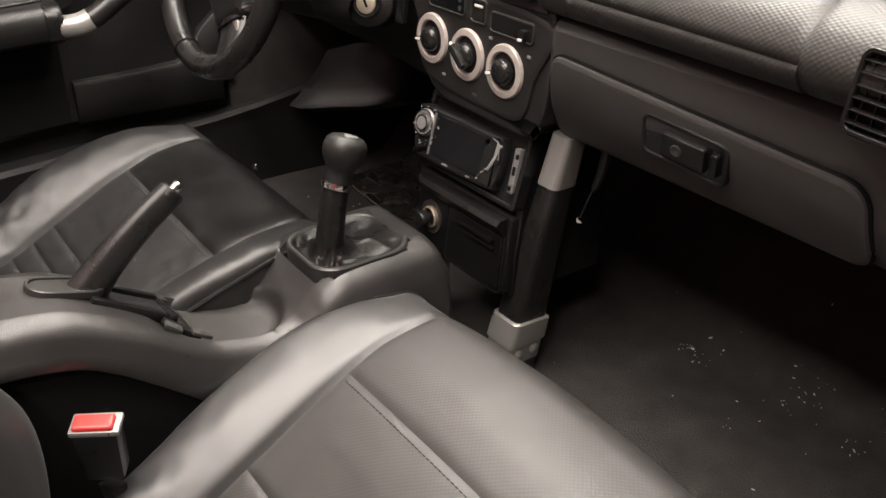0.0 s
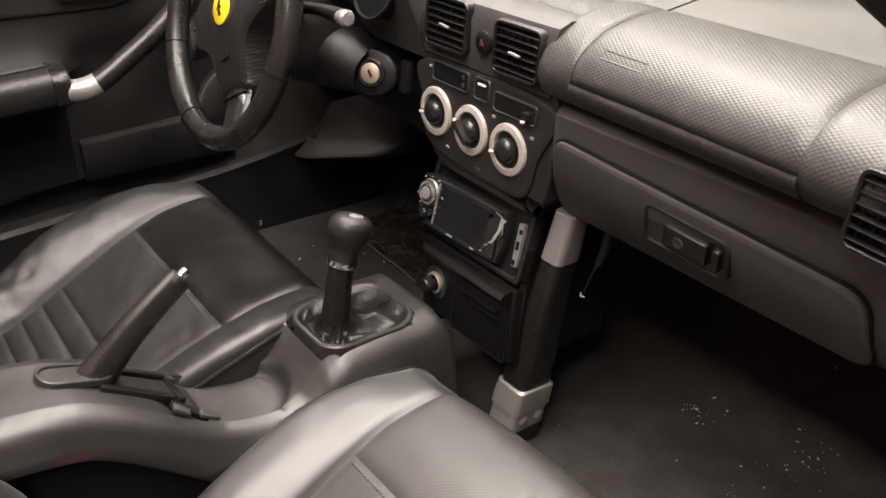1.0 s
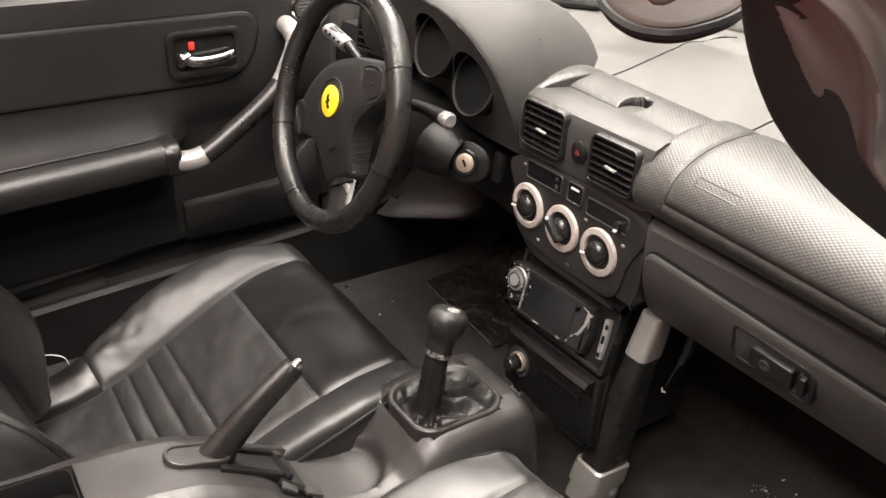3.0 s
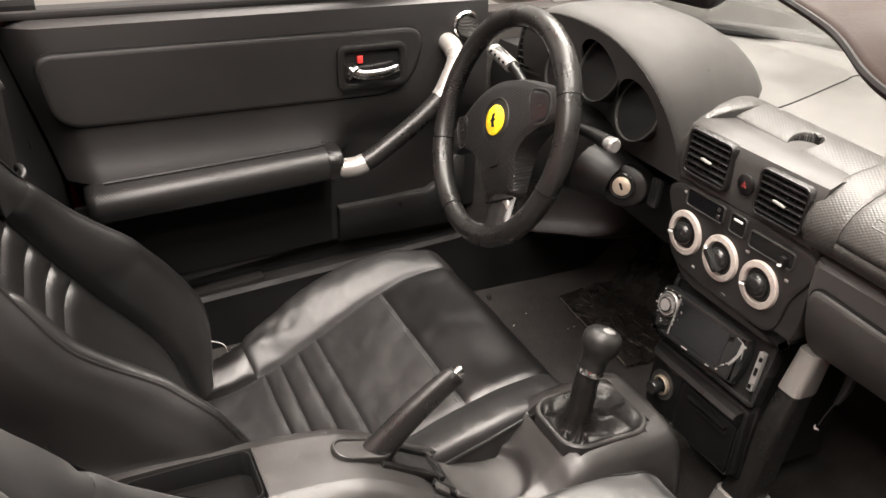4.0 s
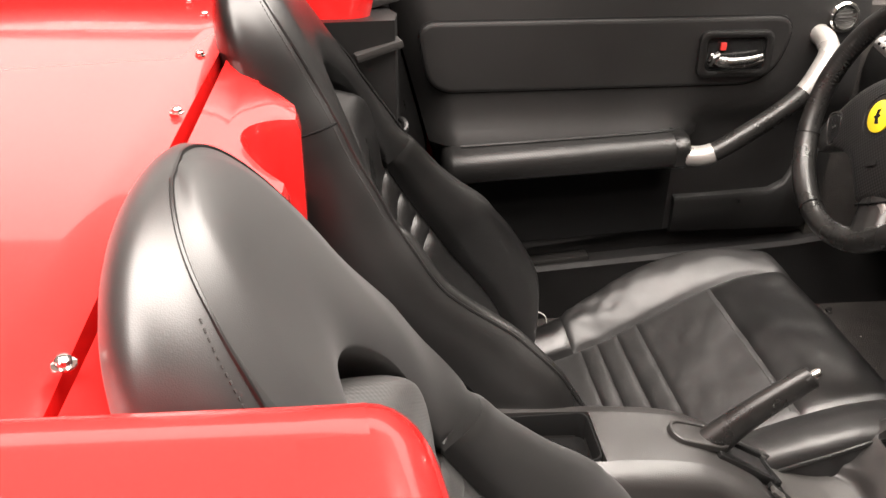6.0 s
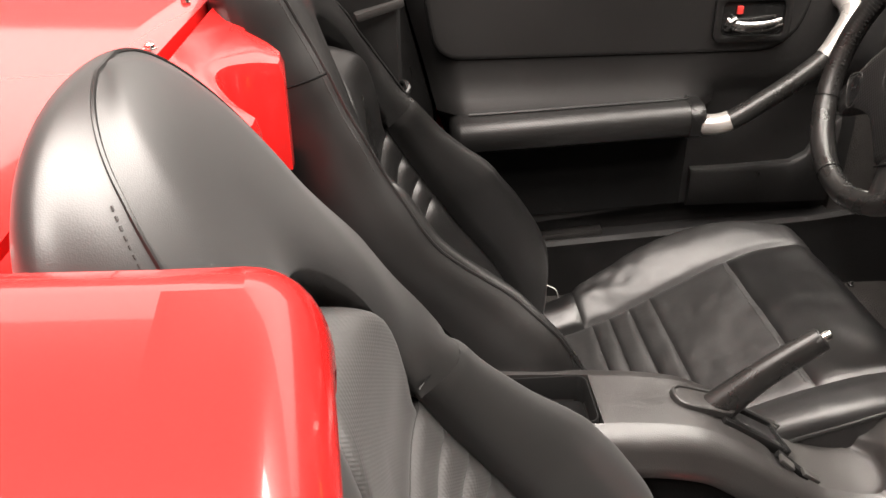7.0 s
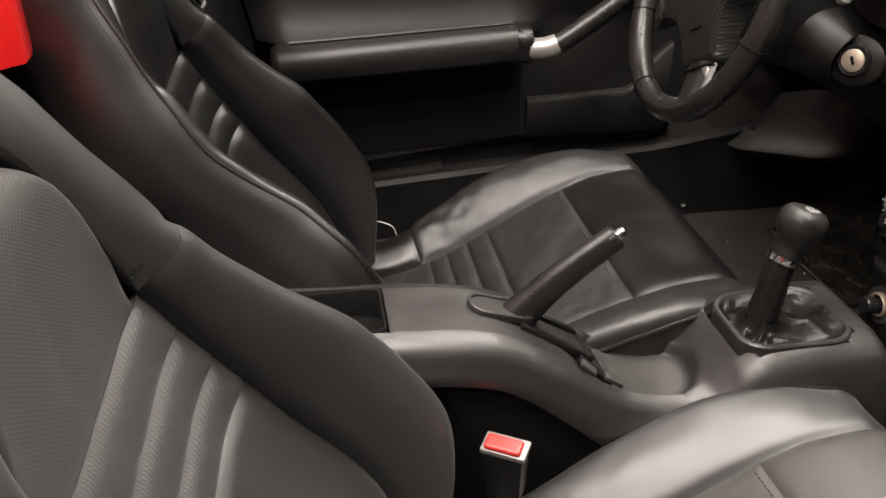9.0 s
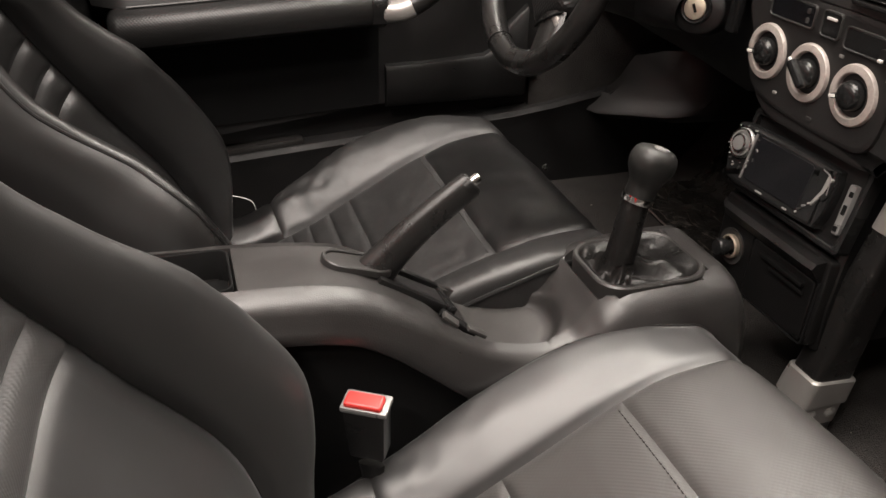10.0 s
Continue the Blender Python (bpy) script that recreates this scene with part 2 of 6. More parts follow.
def rpoly(corners, n=7, m=10):
    """An outline through corners (x, y, radius), each rounded, with its sides cut into short pieces."""
    k, out = len(corners), []
    for i, (x, y, r) in enumerate(corners):
        c, a, b = Vector((x, y)), Vector(corners[i - 1][:2]), Vector(corners[(i + 1) % k][:2])
        p, q = c + (a - c).normalized() * r, c + (b - c).normalized() * r
        out += [p * (1 - t) ** 2 + c * 2 * t * (1 - t) + q * t * t for t in [j / n for j in range(n + 1)]]
        nx = corners[(i + 1) % k]
        e = b + (c - b).normalized() * nx[2]
        out += [q.lerp(e, t) for t in [0.02, 0.06] + [j / m for j in range(1, m)] + [0.94, 0.98]]
    return [(p.x, p.y) for p in out]


def slab(bm, outline, z0, z1, m=None, bev=0.0, inner=0):
    """A plate with the given outline in the local x-y plane, from z0 to z1, its upper edge rounded by bev."""
    m = m or Matrix.Identity(4)
    c = Vector((sum(p[0] for p in outline) / len(outline), sum(p[1] for p in outline) / len(outline)))
    turn = math.copysign(1.0, sum(outline[i - 1][0] * p[1] - p[0] * outline[i - 1][1] for i, p in enumerate(outline)))

    def lvl(inset, z):
        out = []
        for i, (x, y) in enumerate(outline):
            (x0, y0), (x1, y1) = outline[i - 1], outline[(i + 1) % len(outline)]
            d = Vector((y0 - y1, x1 - x0))
            d = d.normalized() * inset * turn if d.length > 1e-9 else d
            out.append(m @ Vector((x + d.x, y + d.y, z)))
        return out
    rings = [lvl(0, z0), lvl(0, z1 - bev)]
    if bev:
        rings += [lvl(bev * 0.3, z1 - bev * 0.3), lvl(bev, z1), lvl(bev * 1.35, z1)]
    top = lvl(bev * 1.35, z1)
    mid = m @ Vector((c.x, c.y, z1))
    rings += [[p.lerp(mid, k / (inner + 0.3)) for p in top] for k in range(1, inner + 1)]
    return ring_faces(bm, rings)


def warp(bm, fn):
    for v in bm.verts:
        v.co = fn(v.co)
    return bm


def hoop(bm, outer, inner, z0, z1, m=None, soft=0.0015):
    """A frame between two outlines with as many points each."""
    m = m or Matrix.Identity(4)
    rings = [[m @ Vector((x, y, z0)) for x, y in outer], [m @ Vector((x, y, z1 - soft)) for x, y in outer],
             [m @ Vector((x + (u - x) * 0.25, y + (v - y) * 0.25, z1)) for (x, y), (u, v) in zip(outer, inner)],
             [m @ Vector((x + (u - x) * 0.75, y + (v - y) * 0.75, z1)) for (x, y), (u, v) in zip(outer, inner)],
             [m @ Vector((x, y, z1 - soft)) for x, y in inner], [m @ Vector((x, y, z0)) for x, y in inner]]
    return ring_faces(bm, rings, True, True)


def grid(bm, fn, nu, nv, both=None):
    """A sheet fn(u, v), u and v from 0 to 1; with both, a vector by which a second sheet lies under it and the two are joined."""
    rows = [[bm.verts.new(fn(i / nu, j / nv)) for j in range(nv + 1)] for i in range(nu + 1)]
    for i in range(nu):
        for j in range(nv):
            bm.faces.new((rows[i][j], rows[i + 1][j], rows[i + 1][j + 1], rows[i][j + 1]))
    if both is not None:
        d = Vector(both)
        under = [[bm.verts.new(v.co + d) for v in r] for r in rows]
        for i in range(nu):
            for j in range(nv):
                bm.faces.new((under[i][j], under[i][j + 1], under[i + 1][j + 1], under[i + 1][j]))
        rim = [rows[i][0] for i in range(nu + 1)] + [rows[nu][j] for j in range(1, nv + 1)] + [rows[i][nv] for i in range(nu - 1, -1, -1)] + [rows[0][j] for j in range(nv - 1, 0, -1)]
        low = [under[i][0] for i in range(nu + 1)] + [under[nu][j] for j in range(1, nv + 1)] + [under[i][nv] for i in range(nu - 1, -1, -1)] + [under[0][j] for j in range(nv - 1, 0, -1)]
        for i in range(len(rim)):
            k = (i + 1) % len(rim)
            bm.faces.new((rim[i], rim[k], low[k], low[i]))
    return bm


def curve1(xs, ys):
    """A smooth function through the given values."""
    xs, ys = list(xs), list(ys)

    def f(x):
        x = min(max(x, xs[0]), xs[-1])
        i = min(max(int(np.searchsorted(xs, x)) - 1, 0), len(xs) - 2)
        h = xs[i + 1] - xs[i]

        def slope(k):
            if k == 0:
                return (ys[1] - ys[0]) / (xs[1] - xs[0])
            if k == len(xs) - 1:
                return (ys[-1] - ys[-2]) / (xs[-1] - xs[-2])
            a, b = (ys[k] - ys[k - 1]) / (xs[k] - xs[k - 1]), (ys[k + 1] - ys[k]) / (xs[k + 1] - xs[k])
            return 0.0 if a * b <= 0 else 2 * a * b / (a + b)
        t = (x - xs[i]) / h
        return ((2 * t ** 3 - 3 * t * t + 1) * ys[i] + (t ** 3 - 2 * t * t + t) * h * slope(i)
                + (-2 * t ** 3 + 3 * t * t) * ys[i + 1] + (t ** 3 - t * t) * h * slope(i + 1))
    return f


def pad(bm, fn, u0, u1, v0, v1, nu, nv, groove=(0.006, 0.006, 0.006, 0.006), width=0.010, skirt=0.03, puff=0.0):
    """An upholstered panel on the surface fn(u, v) -> (place, normal), with its four edges (u0, u1, v0, v1) sunk as at a seam.
    u0 and u1 may be functions of v."""
    lo = u0 if callable(u0) else (lambda v: u0)
    hi = u1 if callable(u1) else (lambda v: u1)
    P = [[None] * (nv + 1) for _ in range(nu + 1)]
    N = [[None] * (nv + 1) for _ in range(nu + 1)]

    def ease(k, n):
        return 0.5 - 0.5 * math.cos(math.pi * k / n)
    for i in range(nu + 1):
        for j in range(nv + 1):
            tv = j / nv
            tv = 0.55 * tv + 0.45 * ease(j, nv)
            v = v0 + (v1 - v0) * tv
            tu = 0.55 * i / nu + 0.45 * ease(i, nu)
            u = lo(v) + (hi(v) - lo(v)) * tu
            P[i][j], N[i][j] = fn(u, v)
    rows = []
    for i in range(nu + 1):
        row = []
        for j in range(nv + 1):
            p = P[i][j]
            d = 0.0
            for k, edge in enumerate((P[0][j], P[nu][j], P[i][0], P[i][nv])):
                if groove[k]:
                    d = max(d, groove[k] * math.exp(-((p - edge).length / width) ** 1.3))
            rise = puff * max(0.0, math.sin(math.pi * i / nu) * math.sin(math.pi * j / nv)) ** 0.7
            row.append(bm.verts.new(p + N[i][j] * (rise - d)))
        rows.append(row)
    for i in range(nu):
        for j in range(nv):
            bm.faces.new((rows[i][j], rows[i + 1][j], rows[i + 1][j + 1], rows[i][j + 1]))
    idx = [(i, 0) for i in range(nu + 1)] + [(nu, j) for j in range(1, nv + 1)] + [(i, nv) for i in range(nu - 1, -1, -1)] + [(0, j) for j in range(nv - 1, 0, -1)]
    rim = [rows[i][j] for i, j in idx]
    low = [bm.verts.new(rows[i][j].co - N[i][j] * skirt) for i, j in idx]
    for i in range(len(rim)):
        k = (i + 1) % len(rim)
        bm.faces.new((rim[i], rim[k], low[k], low[i]))
    return bm


def facing(x, y, z, lean=0.0, yaw=0.0):
    """A frame on the dashboard's rear face: local x to the car's right, y up, z towards the seats."""
    m = Matrix(((0, 0, -1, x), (-1, 0, 0, y), (0, 1, 0, z), (0, 0, 0, 1)))
    return m @ pose(0, 0, 0, -lean, yaw, 0)


def on_door(x, y, z):
    """A frame on the door's inner face: local x forward, y up, z into the cabin."""
    return Matrix(((1, 0, 0, x), (0, 0, -1, y), (0, 1, 0, z), (0, 0, 0, 1)))


# ---- the room round the car and the cabin shell ----
bm = bmesh.new()
box(bm, V(0, 0, -0.30), V(20, 18, 0.20))
structure("ground", bm, GROUND, "pale smooth screed floor of the hall", "floor")
for nm, c, s in (("wall_north", V(0, 8.1, 1.2), V(20, 0.2, 2.8)), ("wall_south", V(0, -5.6, 1.2), V(20, 0.2, 2.8)),
                 ("wall_east", V(8.0, 1.25, 1.2), V(0.2, 13.5, 2.8)), ("wall_west", V(-8.0, 1.25, 1.2), V(0.2, 13.5, 2.8))):
    bm = bmesh.new()
    box(bm, c, s)
    structure(nm, bm, WALL, "plain grey painted wall of the hall", "wall")
bm = bmesh.new()
box(bm, V(0, 0, 2.70), V(20, 18, 0.2))
structure("ceiling", bm, CEILING, "plain white hall ceiling", "ceiling")

# cabin floor with its carpet, sills, firewall and bulkhead
bm = bmesh.new()


def floor_fn(u, v):
    x = -0.25 + 1.42 * u
    y = -0.70 + 1.40 * v
    z = 0.004 * noise.noise(V(x * 9, y * 9, 0)) + max(0.0, x - 0.95) ** 1.3 * 2.2
    return V(x, y, z)


grid(bm, floor_fn, 60, 60, (0, 0, -0.03))
structure("floor", bm, CARPET, "worn black carpet on the cabin floor", "carpet")

bm = bmesh.new()
box(bm, V(1.20, 0, 0.30), V(0.03, 1.5, 0.64))
structure("firewall", bm, CARPET, "black carpeted front wall of the footwell", "firewall")


def sill(sign, name):
    bm = bmesh.new()
    rings = []
    for i in range(19):
        x = -0.30 + 1.45 * i / 18
        zt = 0.118 + 0.070 * (x + 0.0) + 0.10 * max(0, x - 0.62)
        prof = [(0.700, -0.02), (0.690, zt - 0.035), (0.682, zt - 0.008), (0.689, zt), (0.715, zt + 0.003), (0.86, zt + 0.002), (0.86, -0.02)]
        rings.append([V(x, sign * y, z) for y, z in prof])
    ring_faces(bm, rings)
    return structure(name, bm, RUBBER, "black plastic door sill trim beside the seat", "sill")


sill(1, "sill_1")
sill(-1, "sill_2")
bm = bmesh.new()
rings = []
for x, z, w in ((-0.10, 0.0, 0.68), (-0.24, 0.24, 0.66), (-0.38, 0.48, 0.62), (-0.43, 0.62, 0.60)):
    rings.append([V(x, -w, z), V(x, w, z), V(x - 0.04, w, z), V(x - 0.04, -w, z)])
ring_faces(bm, rings)
structure("bulkhead", bm, CARPET, "black carpeted wall behind the seats", "bulkhead")
for sg, nm in ((1, "footwell_wall_1"), (-1, "footwell_wall_2")):
    bm = bmesh.new()
    box(bm, V(0.93, sg * 0.73, 0.30), V(0.62, 0.06, 0.62))
    structure(nm, bm, CARPET, "black carpeted side wall of the footwell", "side wall")
bm = bmesh.new()
box(bm, V(-0.20, 0.775, 0.37), V(0.16, 0.05, 0.58), 0.004)
structure("door_jamb", bm, FELT, "black rubber-lined door jamb behind the door", "door jamb")
# rubber heel mat in the driver's footwell, rucked and scratched
heel = thing("heel_mat", "rucked glossy black rubber heel mat on the driver's carpet", "floor mat", (0.90, 0.46, 0.006))


def mat_at(u, v):
    x = 0.790 + 0.016 * v + (0.215 + 0.03 * v) * u
    y = 0.325 + 0.290 * v - 0.05 * max(0.0, 0.35 - u) * (1 if v > 0.8 else 0)
    w = x * 0.9 - y * 0.5 + 0.03 * noise.noise(V(x * 9, y * 9, 3))
    ruck = 0.0040 * max(0.0, math.sin(w * 150)) ** 2 * max(0.0, 0.4 + noise.noise(V(x * 14, y * 14, 8))) * (1 - abs(2 * u - 1) ** 6)
    return V(x, y, 0.009 + 0.004 * noise.noise(V(x * 9, y * 9, 0)) + max(0.0, x - 0.95) ** 1.3 * 2.2 + ruck + 0.003 * noise.noise(V(x * 25, y * 25, 1)))


bm = bmesh.new()
grid(bm, mat_at, 110, 70, (0, 0, -0.005))
part("mat", bm, HEEL, heel, "", 60)
bm = bmesh.new()
tube(bm, [mat_at(0.0, v) + V(0, 0, 0.0005) for v in np.linspace(0.02, 0.98, 30)], 0.0016, 6)
part("edge", bm, SCUFF, heel, "pale worn edge")
rnd = random.Random(12)
bm = bmesh.new()
for i in range(40):
    u, v, a, ln = rnd.uniform(0.05, 0.6), rnd.uniform(0.05, 0.9), rnd.gauss(1.9, 0.4), rnd.uniform(0.01, 0.05)
    line = [mat_at(min(1, max(0, u + math.cos(a) * ln * k * 4)), min(1, max(0, v + math.sin(a) * ln * k * 3))) + V(0, 0, 0.0004) for k in (-0.5, 0, 0.5)]
    tube(bm, line, rnd.uniform(0.0002, 0.0005), 4)
part("scratches", bm, SCUFF, heel, "pale scuff marks")["kind"] = "stuff"


# ---- red bodywork behind the seats ----
deck = thing("rear_deck", "glossy red rear body panel with small bolts behind the seats", "body panel", (-0.8, 0, 0.6))


def deck_fn(u, v):
    y = -0.80 + 1.6 * v
    x = -0.378 - 0.006 * math.cos(y * 2.2) - 1.0 * u
    return V(x, y, 0.690 + 0.02 * u - 0.03 * (y / 0.8) ** 4 - 0.014 * math.exp(-((x + 0.378) / 0.006) ** 2))


bm = bmesh.new()
grid(bm, deck_fn, 60, 40, (0, 0, -0.10))
part("panel", bm, RED, deck)
bm = bmesh.new()
outline = [(-0.374, -0.60), (-0.345, -0.60), (-0.345, -0.20), (-0.335, -0.16), (-0.315, -0.135), (-0.297, -0.115), (-0.295, -0.09)]
outline += [(-0.295 - 0.042 * math.sin(math.pi * k / 12) ** 0.8, -0.075 + 0.155 * k / 12) for k in range(13)]
outline += [(-0.295, 0.095), (-0.298, 0.12), (-0.312, 0.138), (-0.335, 0.155), (-0.345, 0.20), (-0.345, 0.60), (-0.374, 0.60)]


def lip_ring(z, inset):
    return [V(x - (inset if x > -0.36 else 0), y, z + (-0.35 * (x + 0.374) if z > 0.6 else 0)) for x, y in outline]


ring_faces(bm, [lip_ring(0.54, 0), lip_ring(0.664, 0), lip_ring(0.676, 0.004), lip_ring(0.681, 0.014)])
part("lip", bm, RED, deck, "red front edge with a scooped notch between the seats")
for x, y in ((-0.390, -0.010), (-0.399, 0.172), (-0.421, 0.353), (-0.452, 0.428), (-0.614, 0.534), (-0.378, -0.375), (-0.43, -0.46)):
    bm = bmesh.new()
    lathe(bm, ((0.0062, 0.0), (0.0062, 0.001), (0.0042, 0.0014), (0.0042, 0.0040), (0.0028, 0.0055), (0.0005, 0.006)), 12, pose(x, y, 0.6885 + 0.02 * (-0.378 - x)))
    part("bolt", bm, CHROME, deck, "small bright bolt")


def pod(sign):
    ob = thing("quarter_panel", "glossy red rear wing top beside the seat", "body panel", (-0.7, sign * 0.68, 0.4), "rear wings")
    bm = bmesh.new()
    prof = [(0.48, 0.40), (0.468, 0.690), (0.467, 0.720), (0.472, 0.7325), (0.483, 0.739), (0.50, 0.741), (0.58, 0.741), (0.66, 0.738), (0.76, 0.728), (0.82, 0.70), (0.86, 0.66), (0.88, 0.55), (0.88, 0.20), (0.50, 0.20)]
    rings = []
    front = [(-0.2085 - 0.027 * (1 - math.sin(a)), 0.027 * (1 - math.cos(a))) for a in [math.pi / 2 * k / 8 for k in range(8, -1, -1)]]
    for x, k, push in [(-0.250, 0.060, 1.0), (-0.222, 0.042, 1.0)] + [(x, k, 1.0) for x, k in front] + [(-0.26, 0.0, 1.0), (-0.6, -0.004, 0.0), (-1.3, -0.02, 0.0)]:
        rings.append([V(x - push * 0.22 * max(0.0, 0.725 - z) + (0.10 * max(0.0, y - 0.48) if x > -0.3 else 0), sign * min(max(y + (k * 0.8 if y < 0.6 else -k), 0.3), 0.9), z - k * (1 if z > 0.5 else 0)) for y, z in prof])
    mid = sum(rings[0], V(0, 0, 0)) / len(rings[0])
    rings = [[mid + (p - mid) * s for p in rings[0]] for s in (0.05, 0.4, 0.75, 0.93)] + rings
    ring_faces(bm, rings)
    bm.normal_update()
    shell = {"top_panel": bm, "side_panel": bm.copy(), "front_panel": bm.copy()}
    for nm, piece in shell.items():
        gone = []
        for f in piece.faces:
            c = f.calc_center_median()
            kind = "front_panel" if c.x > -0.245 else ("top_panel" if c.z > 0.655 and abs(c.y) > 0.472 else "side_panel")
            if kind != nm:
                gone.append(f)
        bmesh.ops.delete(piece, geom=gone, context="FACES")
        part(nm, piece, RED, ob)
    return ob


pod(-1)
pod(1)
# black trim between the far wing and the door
trim = thing("belt_pillar_trim", "black plastic pillar trim with a belt slot behind the door", "trim panel", (-0.28, 0.72, 0.15))
bm = bmesh.new()
rings = []
for x0, x1, y, z in ((-0.30, -0.112, 0.655, 0.13), (-0.30, -0.128, 0.655, 0.39), (-0.30, -0.180, 0.668, 0.60), (-0.30, -0.190, 0.672, 0.655)):
    rings.append([V(x0, 0.450, z), V(-0.185, 0.458, z), V(-0.180, 0.50, z), V(x1 - 0.03, y - 0.05, z), V(x1, y + 0.03, z), V(x1, 0.80, z), V(x0, 0.80, z)])
ring_faces(bm, rings)
part("panel", bm, PLASTIC, trim)
bm = bmesh.new()
box(bm, V(-0.225, 0.56, 0.662), V(0.09, 0.07, 0.012), 0.004, rot=Euler((0, radians(-10), radians(14))).to_matrix())
part("ledge", bm, CONSOLE, trim)
bm = bmesh.new()
box(bm, V(-0.212, 0.47, 0.615), V(0.07, 0.05, 0.012), 0.004, rot=Euler((0, radians(-14), radians(14))).to_matrix())
part("belt_guide", bm, CONSOLE, trim)


# ---- seats ----
def make_seat(side, dx):
    seat = thing("bucket_seat", "black leather bucket seat with pleated centre and worn creased bolsters", "car seat", (0.1, 0.33 * side, 0.0), "car seats")

    def normal(fn, u, q, e, ulo, uhi, flip):
        n_ = (fn(min(u + e, uhi), q) - fn(max(u - e, ulo), q)).cross(fn(u, min(q + 0.01, 1)) - fn(u, max(q - 0.01, -1)))
        n_ = n_.normalized() if n_.length > 1e-9 else V(0, 0, 1)
        return n_ * (flip * side)

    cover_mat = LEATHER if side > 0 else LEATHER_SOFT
    # ---- cushion ----
    kn = [k / 8 for k in range(9)]
    cx = curve1(kn, (-0.043, 0.064, 0.153, 0.248, 0.338, 0.42, 0.476, 0.522, 0.538))
    cz = curve1(kn, (0.028, 0.038, 0.066, 0.116, 0.16, 0.188, 0.194, 0.153, 0.058))
    cw = curve1(kn, (0.232, 0.242, 0.259, 0.273, 0.279, 0.268, 0.254, 0.252, 0.259))
    cb = curve1(kn, (0.029, 0.03, 0.04, 0.045, 0.035, 0.016, 0.003, 0.001, 0.0) if side > 0 else (0.029, 0.030, 0.033, 0.031, 0.021, 0.006, -0.003, -0.003, 0.0))
    calm = 1.0 if side > 0 else 0.35
    cs = curve1(kn, (0.165, 0.166, 0.171, 0.175, 0.183, 0.189, 0.189, 0.18, 0.175))
    ty = curve1((0, 0.25, 0.5, 0.75, 1), (0, 0.30, 0.62, 0.90, 1))
    tb = curve1((0, 0.2, 0.45, 0.65, 0.82, 0.93, 1), (0, 0.46, 0.90, 1, 0.75, 0.2, -0.6))
    seed = 3.0 if side > 0 else 11.0

    near = lambda q: 0.89 if side > 0 and q < 0 else 1.0

    def cushion_at(u, q):
        a = abs(q)
        e = 0.004
        d = V(cx(min(u + e, 1)) - cx(max(u - e, 0)), 0, cz(min(u + e, 1)) - cz(max(u - e, 0))).normalized()
        nrm = V(-d.z, 0, d.x)
        x, z = cx(u), cz(u)
        if a <= 0.6:
            y, h = cs(u) * near(q) * a / 0.6, 0.0
            h -= calm * 0.0011 * max(0.0, 0.16 - abs(noise.noise(V(x * 16 + q * 2.0, q * 4.5 - x * 5, seed + 6)))) / 0.16 * min(1, (0.6 - a) / 0.1)
            h += calm * (0.0035 * noise.noise(V(x * 14, q * 3.5, seed)) + 0.0010 * noise.noise(V(x * 45, q * 9, seed + 1))) * min(1, (0.6 - a) / 0.1)
            h += (0.002 if side > 0 else 0.011) * (1 - (a / 0.6) ** 2) * min(1, max(0, (u - 0.33) / 0.12))
        else:
            t = (a - 0.6) / 0.4
            y = cs(u) * near(q) + (cw(u) - cs(u) * near(q)) * ty(t)
            h = (cb(u) + (0.012 * math.sin(math.pi * min(1.0, u / 0.95)) if side > 0 and q < 0 else 0.0)) * tb(t) - (0.03 * ((t - 0.82) / 0.18) ** 1.5 if t > 0.82 else 0)
            crease = math.sin(math.pi * min(1, t / 0.9)) if t < 0.9 else 0.0
            h += calm * crease * 0.0036 * math.exp(-((u - 0.30) / 0.11) ** 2) * (0.35 - abs(noise.noise(V(x * 30 + t * 5, t * 3.5 - x * 22, seed + 3))) * 1.6)
            h += calm * crease * (0.0018 * noise.noise(V(x * 60, t * 3.0, seed)) + 0.0030 * noise.noise(V(x * 18, t * 2.2, seed + 5 + (2 if q > 0 else 0))) + 0.0022 * math.exp(-((u - 0.27) / 0.05) ** 2) * math.sin(17 * t + 55 * u))
        return V(x, 0, z) + nrm * h + V(dx, (0.33 + math.copysign(y, q)) * side, 0)

    cushion = lambda u, q: (cushion_at(u, q), normal(cushion_at, u, q, 0.006, 0, 1, 1))
    cuts = [0.0, 0.222, 0.262, 0.306, 0.350, 0.529, 0.985]
    names = ["cushion_rear", "pleat", "pleat", "pleat", "cushion_centre", "cushion_front"]
    for i, nm in enumerate(names):
        bm = bmesh.new()
        pad(bm, cushion, cuts[i], cuts[i + 1], -0.6, 0.6, 12 if nm == "pleat" else 34, 36, (0.004, 0.004, 0.005, 0.005), 0.005, 0.03, 0.004 if nm == "pleat" else 0.0)
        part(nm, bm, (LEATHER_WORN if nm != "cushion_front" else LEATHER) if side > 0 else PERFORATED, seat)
    for sg in (-1, 1):
        bm = bmesh.new()
        pad(bm, cushion, 0.205, 0.985, 0.6 * sg, 1.0 * sg, 80, 26, (0.005, 0.0, 0.005, 0.0), 0.006, 0.03)
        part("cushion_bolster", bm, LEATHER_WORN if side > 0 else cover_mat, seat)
        bm = bmesh.new()
        pad(bm, cushion, 0.0, 0.205, 0.6 * sg, 1.0 * sg, 16, 20, (0.0, 0.006, 0.010, 0.0), 0.008, 0.03)
        part("bolster_end", bm, cover_mat, seat)
        bm = bmesh.new()
